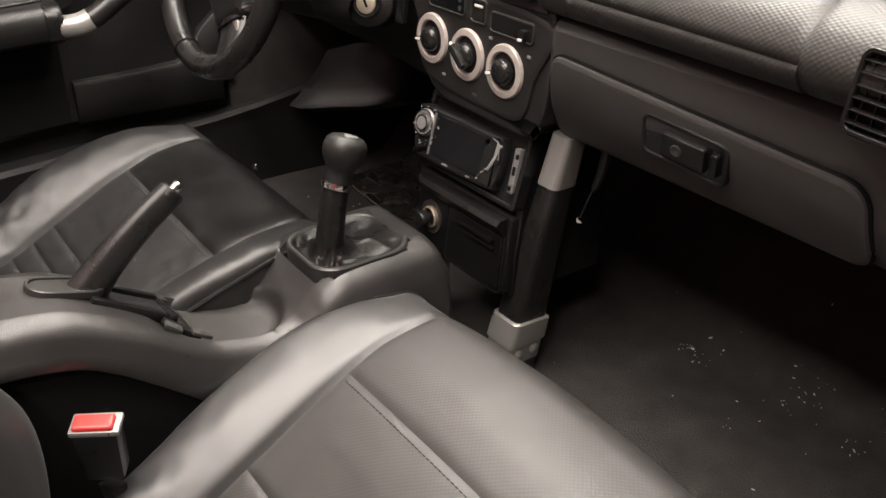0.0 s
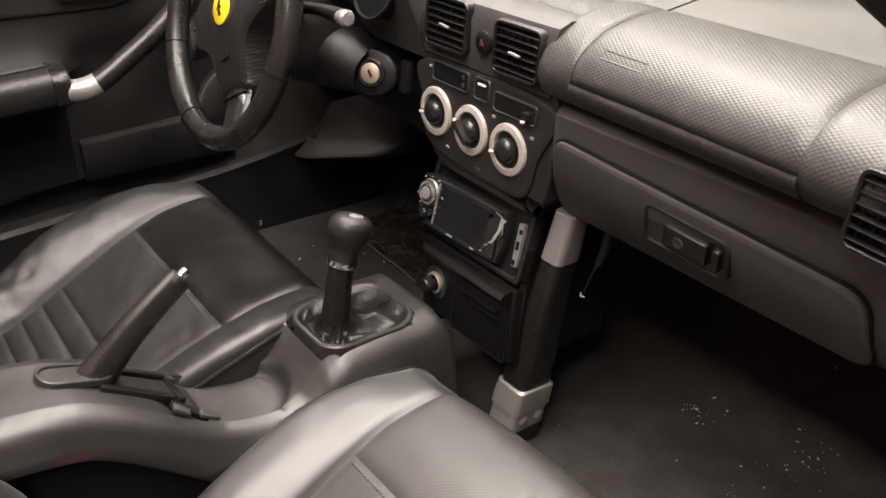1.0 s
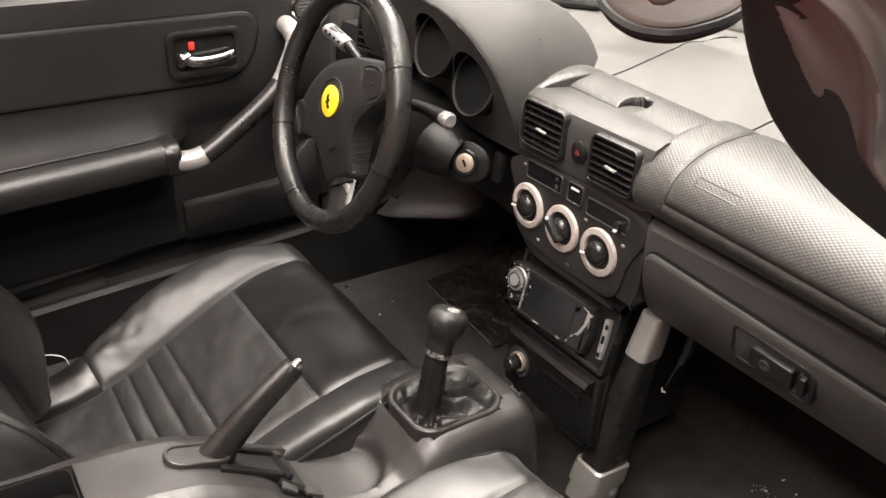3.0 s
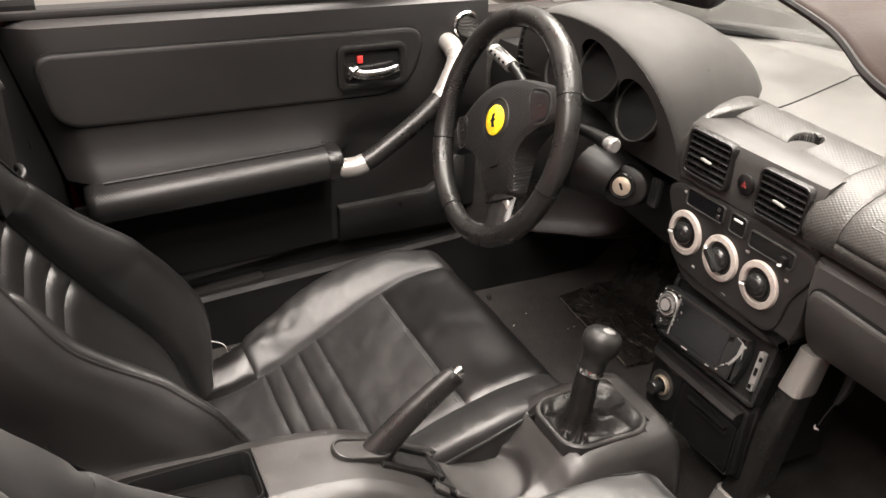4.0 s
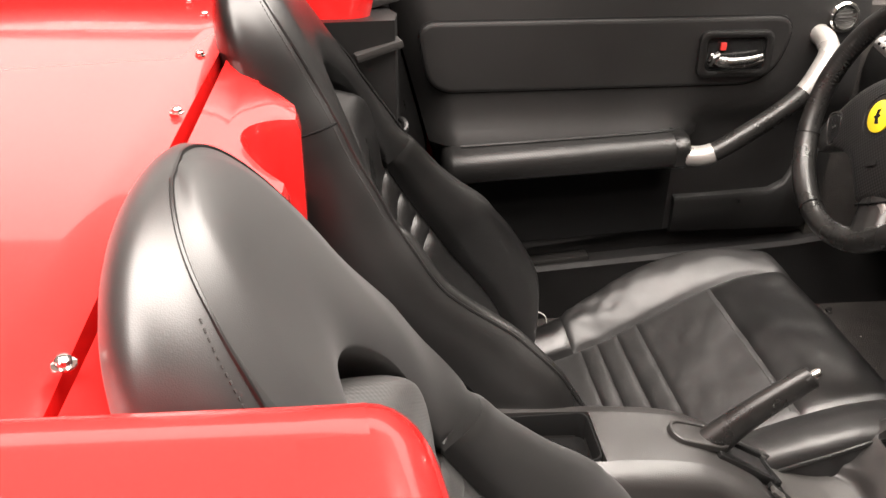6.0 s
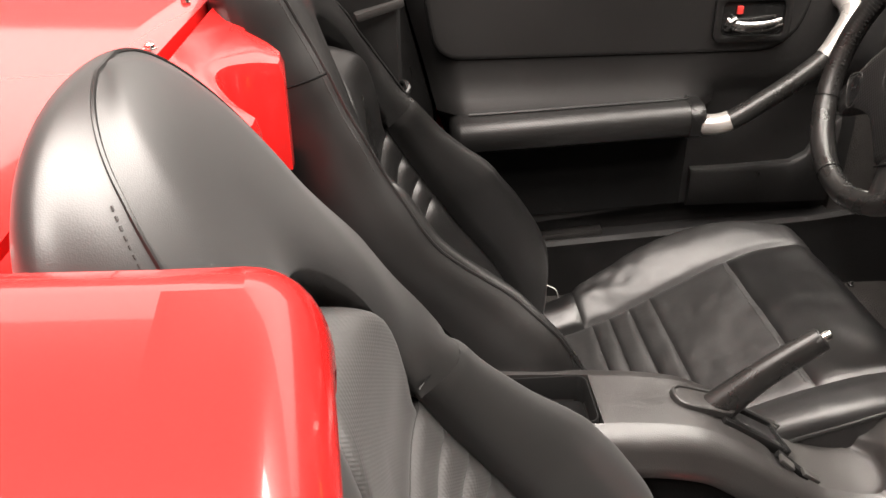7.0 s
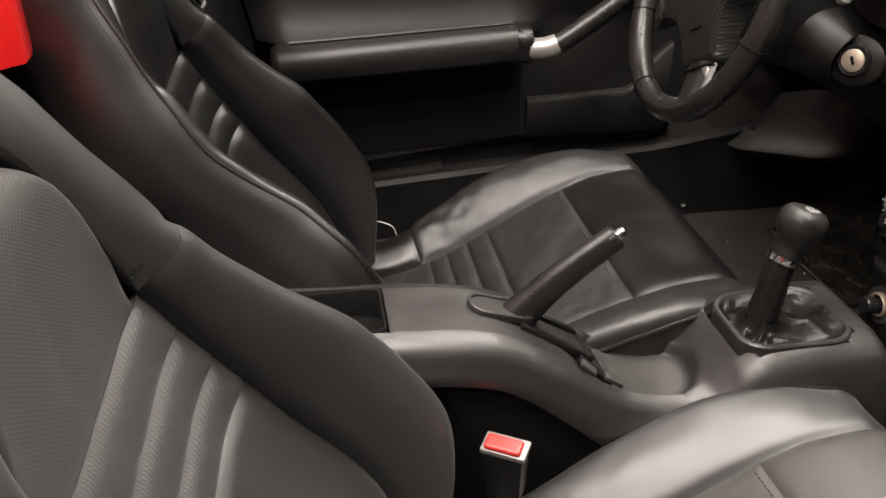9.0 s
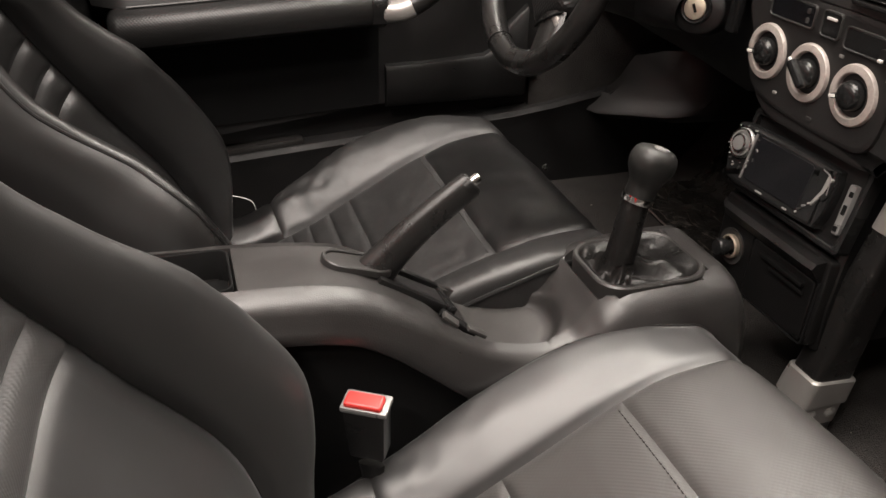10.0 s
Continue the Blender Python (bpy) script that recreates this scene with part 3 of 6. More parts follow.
        tube(bm, [cushion(0.1 + 0.78 * k / 40, 0.94 * sg)[0] + cushion(0.1 + 0.78 * k / 40, 0.94 * sg)[1] * 0.0015 for k in range(41)], 0.0028, 6)
        part("piping", bm, LEATHER, seat)
    bm = bmesh.new()
    line = [cushion(cuts[5] - 0.012, q)[0] + cushion(cuts[5] - 0.012, q)[1] * 0.0003 for q in np.linspace(-0.56, 0.56, 110)]
    for a, b in zip(line[::2], line[1::2]):
        tube(bm, [a, b], 0.0008, 5)
    part("stitching", bm, THREAD, seat, "grey seam stitching")
    bm = bmesh.new()
    rings = []
    for x, w, z in ((-0.04, 0.20, 0.014), (0.10, 0.225, 0.026), (0.25, 0.240, 0.070), (0.45, 0.232, 0.125), (0.515, 0.225, 0.09)):
        rings.append([V(x + dx, 0.33 * side - w, 0.012), V(x + dx, 0.33 * side + w, 0.012), V(x + dx, 0.33 * side + w * 1.02, z), V(x + dx, 0.33 * side - w * 1.02, z)])
    ring_faces(bm, rings)
    part("seat_base", bm, FABRIC_RIB, seat, "black ribbed fabric round the seat base")
    for sg in (-1, 1):
        bm = bmesh.new()
        box(bm, V(0.22 + dx, side * 0.33 + sg * 0.19, 0.008), V(0.66, 0.035, 0.016), 0.003)
        part("rail", bm, RUBBER, seat, "dark steel seat rail")

    # ---- back ----
    zk = (0.05, 0.16, 0.28, 0.395, 0.49, 0.57, 0.65, 0.76)
    bx = curve1(zk, (0.034, -0.027, -0.114, -0.172, -0.214, -0.254, -0.269, -0.278))
    bw = curve1(zk, (0.245, 0.265, 0.232, 0.197, 0.163, 0.136, 0.114, 0.135))
    bh = curve1(zk, (0.048, 0.121, 0.135, 0.092, 0.068, 0.060, 0.025, -0.035))
    bd = curve1(zk, (0.094, 0.095, 0.122, 0.132, 0.121, 0.104, 0.100, 0.109))
    crown = 0.7605
    qx = (0, 0.35, 0.62, 0.72, 0.82, 0.90, 0.96, 1.0)
    fy = curve1(qx, (0, 0.36, 0.64, 0.74, 0.85, 0.935, 0.985, 1.0))
    fh = curve1((0, 0.35, 0.62, 0.66, 0.70, 0.76, 0.82, 0.88, 0.93, 0.97, 1.0), (0.0, 0.06, 0.26, 0.56, 0.78, 0.94, 1.0, 0.96, 0.80, 0.5, 0.2))
    fd = curve1(qx, (0, 0.01, 0.05, 0.10, 0.22, 0.42, 0.70, 1.0))

    def frame_at(z):
        t = min(max((z - (crown - 0.12)) / 0.12, 0), 1)
        k = math.sqrt(max(0.0, 1 - t ** 2.4))
        sl = (bx(min(z + 0.004, 0.76)) - bx(max(z - 0.004, 0.05))) / (min(z + 0.004, 0.76) - max(z - 0.004, 0.05))
        nrm = V(1, 0, -sl).normalized()
        return k, nrm, V(bx(z) + dx - 0.0135 - (0.011 if side > 0 else 0), 0.2928 * side, z + (0.020 if side > 0 else 0))

    def wide(z, a):
        w_, full = bw(z) - (0.021 * (0.5 - 0.5 * math.cos(math.pi * min(1.0, max(0.0, (0.43 - z) / 0.15)))) if side > 0 else 0.0), float(np.interp(z, (0.05, 0.55, 0.76), (0.0, 0.142, 0.135)))
        return w_ + max(0.0, full - w_) * min(1.0, max(0.0, (a - 0.80) / 0.2)) * (0.7 if z > 0.55 else 0.0)

    def lower(z, q):
        """The bolster towards the camera's side of each seat is the flatter one."""
        least = 0.70 + 0.30 * min(1.0, max(0.0, (0.38 - z) / 0.16)) if side > 0 else 0.68
        t = min(1.0, max(0.0, 0.5 - q * side / 1.16))
        return 1.0 - (1.0 - least) * t * t * (3 - 2 * t)

    def back_at(z, q):
        k, nrm, c = frame_at(z)
        a = abs(q)
        d = bd(z)
        swell = fh(a) if a > 0.82 else 0.62 + 0.38 * (a / 0.82) ** 2
        n_ = (fh(a) + (swell - fh(a)) * (0.5 - 0.5 * math.cos(math.pi * min(1.0, max(0.0, (z - 0.44) / 0.12))))) * bh(z) * lower(z, q) - 0.6 * fd(a) * d
        if 0.62 < a < 0.95 and z < 0.6:
            n_ += 0.0022 * noise.noise(V(z * 22, a * 12, seed + q)) * math.sin(math.pi * (a - 0.62) / 0.33)
        n_ = -0.5 * d + (n_ + 0.5 * d) * k
        return c + nrm * n_ + V(0, math.copysign(fy(a) * wide(z, a) * k, q) * side, 0)

    def back(z, q):
        n_ = normal(back_at, z, q, 0.003, 0.05, crown, -1)
        return back_at(z, q), n_

    z_t = lambda q: 0.434 + 0.028 * (abs(q) - 0.62) / 0.22
    zb = [0.05, 0.318, 0.352, 0.390, 0.430]
    bend = lambda z0: (lambda q: z0 - 0.010 * (1 - (q / 0.62) ** 2))
    for i, nm in enumerate(["back_lower", "pleat", "pleat", "pleat"]):
        bm = bmesh.new()
        pad(bm, back, zb[i] if i == 0 else bend(zb[i]), bend(zb[i + 1]), -0.62, 0.62, 12 if nm == "pleat" else 28, 30, (0.006, 0.006, 0.012, 0.012), 0.006, 0.04, 0.0015 if nm == "pleat" else 0.0)
        part(nm, bm, (LEATHER if side > 0 else FABRIC) if nm == "pleat" else cover_mat, seat)
    bm = bmesh.new()
    top = lambda q: 0.436 + 0.158 * max(0.0, 1 - (abs(q) / 0.625) ** 2.4) ** 0.5

    def insert_fn(z, q):
        nrm = frame_at(z)[1]
        return back_at(z, q) - nrm * (0.034 * max(0.0, (z - 0.525) / 0.07) ** 2), nrm
    pad(bm, insert_fn, bend(zb[4]), top, -0.62, 0.62, 26, 34, (0.007, 0.012, 0.012, 0.012), 0.010, 0.05)
    part("back_insert", bm, LEATHER if side > 0 else FABRIC, seat, "grey-black perforated fabric panel")
    arch = lambda q: z_t(0.62) + (0.625 - z_t(0.62)) * (1 - (abs(q) / 0.62) ** 2.3) ** 0.5 if abs(q) < 0.62 else z_t(q)
    # near-black sheet painting the shade deep in the headrest opening
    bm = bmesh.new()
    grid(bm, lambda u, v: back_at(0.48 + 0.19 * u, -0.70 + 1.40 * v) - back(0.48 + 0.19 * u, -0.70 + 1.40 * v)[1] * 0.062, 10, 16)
    part("recess_shade", bm, VOID, seat, "near-black sheet for the shade inside the headrest opening")
    # one leather panel over the headrest and down both shoulders
    cols = sorted(set([-0.84 + 1.68 * k / 44 for k in range(45)] + [s * v for s in (-1, 1) for v in (0.615, 0.6195, 0.6205, 0.626, 0.60, 0.588)]))
    bm = bmesh.new()
    rows = []
    nu = 60
    for i in range(nu + 1):
        row = []
        for q in cols:
            lo = arch(q)
            t = i / nu
            z = lo + (crown - lo) * (1 - (1 - t) ** 1.8)
            p, n_ = back(z, q)
            deep = min(1.0, max(0.0, (0.615 - abs(q)) / 0.16))
            edge = math.exp(-((z - lo) / (0.007 + 0.005 * deep)) ** 1.3) * (0.0035 + 0.0055 * deep) + math.exp(-(0.84 - abs(q)) / 0.02) * (0.003 if side > 0 else 0.0)
            row.append(bm.verts.new(p - n_ * edge))
        rows.append(row)
    for i in range(nu):
        for j in range(len(cols) - 1):
            bm.faces.new((rows[i][j], rows[i + 1][j], rows[i + 1][j + 1], rows[i][j + 1]))
    # the padding evens the leather out between its seams
    rim_ = [j for j, q in enumerate(cols) if abs(q) < 0.612]
    for _ in range(10):
        mids = [(rows[0][j - 1].co + rows[0][j].co * 2 + rows[0][j + 1].co) / 4 for j in rim_]
        for j, co in zip(rim_, mids):
            rows[0][j].co = co
    free = [rows[i][j] for i in range(1, nu) for j in range(1, len(cols) - 1)]
    for _ in range(70):
        bmesh.ops.smooth_vert(bm, verts=free, factor=0.5, use_axis_x=True, use_axis_y=True, use_axis_z=True)
    low = [bm.verts.new(rows[0][j].co - back(arch(q), q)[1] * 0.05) for j, q in enumerate(cols)]
    for j in range(len(cols) - 1):
        bm.faces.new((rows[0][j], rows[0][j + 1], low[j + 1], low[j]))
    bmesh.ops.remove_doubles(bm, verts=rows[nu], dist=0.0005)
    part("headrest", bm, cover_mat, seat, "smooth leather headrest and shoulders", 60)
    seam_q = (lambda z: 0.842) if side > 0 else (lambda z: float(np.interp(z, (0.45, 0.55, 0.64, 0.72), (0.945, 0.925, 0.880, 0.842))))
    for sg in (-1, 1):
        bm = bmesh.new()
        pad(bm, back, 0.05, z_t, 0.62 * sg, 0.84 * sg, 44, 20, (0.0, 0.0035, 0.010, 0.003), 0.006, 0.03)
        part("back_bolster", bm, cover_mat, seat)
        bm = bmesh.new()
        line = [back(z, (seam_q(z) + 0.033) * sg)[0] + back(z, (seam_q(z) + 0.033) * sg)[1] * 0.0002 for z in np.linspace(0.48, 0.72, 130)]
        for a, b in zip(line[::2], line[1::2]):
            tube(bm, [a, b], 0.0006, 5)
        part("stitching", bm, THREAD, seat, "dark grey seam stitching")
    zz = [0.07 + (crown - 0.0712) * (1 - (1 - k / 90) ** 1.9) for k in range(91)]
    bm = bmesh.new()
    tube(bm, [back_at(z, seam_q(z)) for z in zz] + [back_at(z, -seam_q(z)) for z in reversed(zz)], 0.0020 if side > 0 else 0.0014, 6)
    part("piping", bm, LEATHER, seat)
    # sides and rear as one leather cover
    ring_q = [0.84 + 0.16 * k / 6 for k in range(7)]

    def cover(z):
        k, nrm, c = frame_at(z)
        d = bd(z)
        out = [back_at(z, q) for q in ring_q]
        for j in range(1, 16):
            th = math.pi * j / 16
            n_ = -0.5 * d + (-0.6 * d - 0.4 * d * math.sin(th) + 0.5 * d + 0.2 * 0.0) * k
            a_ = back_at(z, 1.0)
            e_ = (a_ - c).dot(nrm)
            n_ = e_ + (-0.5 * d - 0.5 * d * k - e_) * math.sin(th)
            out.append(c + nrm * n_ + V(0, math.cos(th) * wide(z, 1.0) * k * side, 0))
        return out + [back_at(z, -q) for q in reversed(ring_q)]
    bm = bmesh.new()
    zz = [0.05 + (crown - 0.05) * (1 - (1 - k / 70) ** 1.8) for k in range(71)]
    ring_faces(bm, [cover(z) for z in zz], closed_rings=False, cap=False)
    part("back_cover", bm, cover_mat, seat, "", 60)
    bm = bmesh.new()
    tube(bm, cover(0.585)[-15:], 0.0012, 6)
    part("cover_seam", bm, VOID, seat, "dark seam across the cover")
    return seat


driver_seat = make_seat(1, -0.001)
passenger_seat = make_seat(-1, 0.0135)
tagged(passenger_seat, "black leather bucket seat with a perforated grey centre panel")


# belt loop on the driver's shoulder, clips on the cushion's front edge, a loose wire on the sill
bm = bmesh.new()
tube(bm, catmull([V(-0.182, 0.445, 0.486), V(-0.172, 0.452, 0.503), V(-0.178, 0.470, 0.508), V(-0.190, 0.478, 0.494)], 6), 0.0042, 8)
part("belt_loop", bm, PLASTIC, driver_seat, "small black belt loop")
for x, y in ((0.519, 0.604), (0.546, 0.446)):
    bm = bmesh.new()
    box(bm, V(x, y, 0.150), V(0.006, 0.014, 0.004), 0.001)
    tube(bm, [V(x, y - 0.006, 0.152), V(x + 0.003, y, 0.156), V(x, y + 0.006, 0.152)], 0.0012, 6)
    part("seat_clip", bm, CHROME_DULL, driver_seat, "small bright seat clip")
wire = thing("loose_wire", "thin pale loose wire beside the driver's seat", "wire", (0.05, 0.58, 0.09))
bm = bmesh.new()
tube(bm, catmull([V(0.030, 0.580, 0.108), V(0.048, 0.580, 0.099), V(0.066, 0.578, 0.094), V(0.082, 0.572, 0.086), V(0.088, 0.575, 0.060)], 6), 0.0009, 6)
part("strand", bm, WHITE, wire)


# ---- driver's door ----
door = thing("door_1", "closed black driver's door trim with padded insert and armrest", "car door", (0.22, 0.72, 0.15))
door["kind"] = "structure"
bm = bmesh.new()
rings = []
for x in list(np.linspace(-0.19, -0.12, 9)) + list(np.linspace(-0.10, 0.632, 22)):
    t = (x + 0.19) / 0.82
    turn = 0.040 * max(0.0, (-0.12 - x) / 0.07) ** 1.8
    sl = 0.07 * (1 - t) ** 2
    k = 1 / (1 + math.exp((x - 0.335) / 0.008))
    prof = [(0.80, 0.648), (0.715, 0.652), (0.685, 0.650), (0.672, 0.640), (0.667, 0.60), (0.664, 0.50), (0.6645, 0.475), (0.667 - 0.004 * k, 0.452), (0.675 - 0.018 * k, 0.432),
            (0.684 - 0.034 * k, 0.417), (0.688 - 0.044 * k, 0.405), (0.690 - 0.050 * k, 0.394), (0.690, 0.36), (0.692, 0.25), (0.690, 0.150 + 0.075 * t), (0.716, 0.146 + 0.075 * t), (0.718, 0.10), (0.80, 0.10)]
    rings.append([V(x + sl * (0.648 - z) / 0.26, min(0.80, y + turn), z) for y, z in prof])
ring_faces(bm, rings)
part("door_panel", bm, DOOR_TRIM, door)
bm = bmesh.new()
rings = []
for x in np.linspace(-0.19, 0.64, 10):
    rings.append([V(x, y, z) for y, z in ((0.806, 0.645), (0.845, 0.63), (0.868, 0.55), (0.872, 0.35), (0.85, 0.05), (0.84, -0.06), (0.806, -0.06))])
ring_faces(bm, rings)
part("outer_skin", bm, RED, door, "glossy red outer door skin")
# window slot and seal along the top
bm = bmesh.new()
box(bm, V(0.22, 0.695, 0.656), V(0.83, 0.016, 0.012), 0.004)
part("window_seal", bm, RUBBER, door)
# padded insert with rounded ends
bm = bmesh.new()
D = on_door(0.0, 0.667, 0.0)
ins = rpoly([(-0.143, 0.603, 0.034), (-0.122, 0.484, 0.045), (0.478, 0.486, 0.068), (0.503, 0.603, 0.042)])
slab(bm, ins, -0.01, 0.009, D, 0.006, 14)
part("insert", bm, DOOR_TRIM, door, "padded black vinyl insert")
bm = bmesh.new()
tube(bm, [D @ V(x, y, 0.001) for x, y in ins], 0.0026, 6, True)
part("insert_groove", bm, VOID, door)
# black felt panel under the armrest
bm = bmesh.new()
slab(bm, [(-0.150, 0.170), (0.325, 0.196), (0.328, 0.355), (-0.118, 0.338)], -0.004, 0.005, on_door(0.0, 0.690, 0.0), 0.002)
part("lower_panel", bm, FELT, door, "flat black felt panel")
# release handle
H = on_door(0.398, 0.6555, 0.543)
bm = bmesh.new()
hoop(bm, rrect(0.128, 0.078, 0.014), rrect(0.104, 0.056, 0.009), -0.004, 0.008, H)
bezel = part("handle_bezel", bm, PLASTIC, door)
bm = bmesh.new()
slab(bm, rrect(0.106, 0.058, 0.009), -0.003, 0.001, H)
part("handle_recess", bm, PLASTIC_GLOSS, door)
bm = bmesh.new()
tube(bm, [H @ V(*p) for p in catmull([(-0.045, -0.004, 0.006), (-0.02, -0.012, 0.014), (0.02, -0.011, 0.016), (0.045, -0.006, 0.012)], 6)], [0.007, 0.0085, 0.0085, 0.0075], 12, squash=(0.7, 1.1))
part("release_lever", bm, CHROME_DULL, door, "chrome release lever")
bm = bmesh.new()
tube(bm, [H @ V(*p) for p in ((-0.041, -0.018, 0.004), (-0.038, -0.004, 0.010), (-0.030, 0.002, 0.010))], 0.006, 8)
part("lever_pivot", bm, CHROME_DULL, door)
bm = bmesh.new()
box(bm, H @ V(-0.024, 0.014, 0.006), V(0.010, 0.006, 0.013), 0.002)
part("lock_tab", bm, BUTTON_RED, door, "small red lock tab")
# tweeter ring
bm = bmesh.new()
T = on_door(0.584, 0.664, 0.599)
lathe(bm, ((0.026, -0.004), (0.026, 0.004), (0.0235, 0.007), (0.020, 0.007), (0.0185, 0.004), (0.0185, -0.004)), 32, T, False)
part("speaker_ring", bm, CHROME, door, "chrome speaker ring")
bm = bmesh.new()
lathe(bm, ((0.019, -0.004), (0.019, 0.002), (0.012, 0.0045), (0.0005, 0.005)), 24, T)
part("speaker_cloth", bm, FABRIC_RIB, door)
# armrest
bm = bmesh.new()
rings = []
for x, k in ((-0.100, 0.55), (-0.094, 0.85), (-0.085, 1.0), (0.10, 1.0), (0.300, 1.0), (0.312, 0.9), (0.316, 0.7)):
    z0 = 0.368 + 0.020 * (x + 0.1) / 0.42
    rings.append([V(x, 0.640 + (a - 0.640) * k if a < 0.66 else a, z0 + b * k) for a, b in ((0.69, 0.026), (0.640, 0.026), (0.615, 0.025), (0.602, 0.019), (0.595, 0.008), (0.594, -0.010), (0.599, -0.024), (0.612, -0.032), (0.645, -0.035), (0.69, -0.035))])
ring_faces(bm, rings)
part("armrest", bm, ARM_LEATHER, door, "black textured leather armrest")
bm = bmesh.new()
tube(bm, catmull([(-0.07, 0.636, 0.3975), (0.10, 0.634, 0.4055), (0.285, 0.636, 0.414), (0.302, 0.650, 0.4145)], 8), 0.0022, 6)
part("piping", bm, LEATHER, door)
bm = bmesh.new()
rings = [[V(x, 0.645 + (a - 0.645) * k, 0.3865 + b * k) for a, b in ((0.69, 0.027), (0.640, 0.027), (0.614, 0.026), (0.600, 0.019), (0.593, 0.008), (0.593, -0.010), (0.598, -0.025), (0.612, -0.033), (0.645, -0.036), (0.69, -0.036))] for x, k in ((0.296, 0.96), (0.298, 1.0), (0.320, 1.0), (0.323, 0.95))]
ring_faces(bm, rings)
part("armrest_end", bm, PLASTIC, door)
# grab bar: satin ends, leather middle
bar = catmull([(0.308, 0.622, 0.379), (0.330, 0.604, 0.379), (0.362, 0.595, 0.388), (0.412, 0.593, 0.420), (0.462, 0.593, 0.455), (0.504, 0.596, 0.490), (0.524, 0.602, 0.518), (0.544, 0.616, 0.548), (0.548, 0.640, 0.565), (0.549, 0.668, 0.570)], 6)
for a, b, r, mt, nm, lb in ((0, 13, 0.0175, SILVER, "bar_end", "satin silver bar end"), (12, 31, 0.0165, GRIP, "bar_grip", "leather wrapped grip"), (30, 55, 0.0175, SILVER, "bar_end", "satin silver bar end")):
    bm = bmesh.new()
    tube(bm, bar[a:b], r, 16)
    part(nm, bm, mt, door, lb)
# map pocket
bm = bmesh.new()
rings = []
for x, zt in ((0.338, 0.268), (0.42, 0.270), (0.52, 0.276), (0.548, 0.292), (0.565, 0.33), (0.60, 0.36)):
    rings.append([V(x, 0.690, 0.19), V(x, 0.678, 0.195), V(x, 0.674, 0.205), V(x, 0.676, zt - 0.010), V(x, 0.680, zt - 0.003), V(x, 0.690, zt)])
ring_faces(bm, rings)
part("map_pocket", bm, PLASTIC, door)
# carpet strip in the sill
kick = thing("sill_plate", "black plastic scuff plate on the driver's sill", "sill plate", (0.1, 0.70, 0.13))
bm = bmesh.new()
box(bm, V(0.085, 0.708, 0.128), V(0.21, 0.030, 0.014), 0.005, rot=Euler((0, radians(-4.2), 0)).to_matrix())
part("plate", bm, CONSOLE, kick)


# ---- centre console, handbrake and gear lever ----
console = thing("centre_console", "grey-black plastic centre console with tray and cup recess", "console", (0.2, 0.018, 0.0))
CY = 0.018
zt = curve1((-0.30, -0.1, 0.0, 0.07, 0.12, 0.16, 0.20, 0.24, 0.28, 0.335, 0.365, 0.385, 0.400, 0.43, 0.50, 0.55, 0.572, 0.588),
            (0.285, 0.285, 0.281, 0.276, 0.268, 0.251, 0.226, 0.199, 0.179, 0.169, 0.174, 0.192, 0.209, 0.2245, 0.2285, 0.229, 0.205, 0.11))
hw = curve1((-0.30, 0.0, 0.10, 0.2, 0.28, 0.36, 0.42, 0.50, 0.56, 0.588), (0.072, 0.074, 0.073, 0.075, 0.080, 0.082, 0.088, 0.090, 0.086, 0.076))


def tray_dip(x, a):
    """How far the tray is sunk into the console's top."""
    ex = max(0.0, x - 0.328) / 0.042
    d = math.hypot(ex, a / 0.050) if x > 0.325 else abs(a) / 0.050
    back_ = 1 / (1 + math.exp((0.225 - x) / 0.006))
    return 0.014 * back_ / (1 + math.exp((d - 1.0) / 0.03))


def cup_dip(x, a):
    """The open cup recess behind the handbrake."""
    d = max(abs(x + 0.055) / 0.072, abs(a) / 0.0415)
    return 0.045 / (1 + math.exp(min(40.0, (d - 0.97) / 0.012)))


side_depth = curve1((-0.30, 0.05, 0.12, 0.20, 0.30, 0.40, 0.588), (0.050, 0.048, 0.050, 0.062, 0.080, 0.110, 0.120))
# near-black cover, set in below the console's undercut sides
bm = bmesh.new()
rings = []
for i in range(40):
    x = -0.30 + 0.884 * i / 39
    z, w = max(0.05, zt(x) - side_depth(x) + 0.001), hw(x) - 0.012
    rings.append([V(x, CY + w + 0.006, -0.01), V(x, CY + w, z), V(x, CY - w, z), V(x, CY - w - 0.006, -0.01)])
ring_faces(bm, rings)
part("tunnel_cover", bm, FELT, console, "black cover under the console's edge")
def boot_dip(x, a, reach=0.95):
    """The opening under the gear lever's boot."""
    d = max(abs(x - 0.467) / 0.066, abs(a + 0.008) / 0.058)
    return 0.034 / (1 + math.exp(min(40.0, (d - reach) / 0.012)))


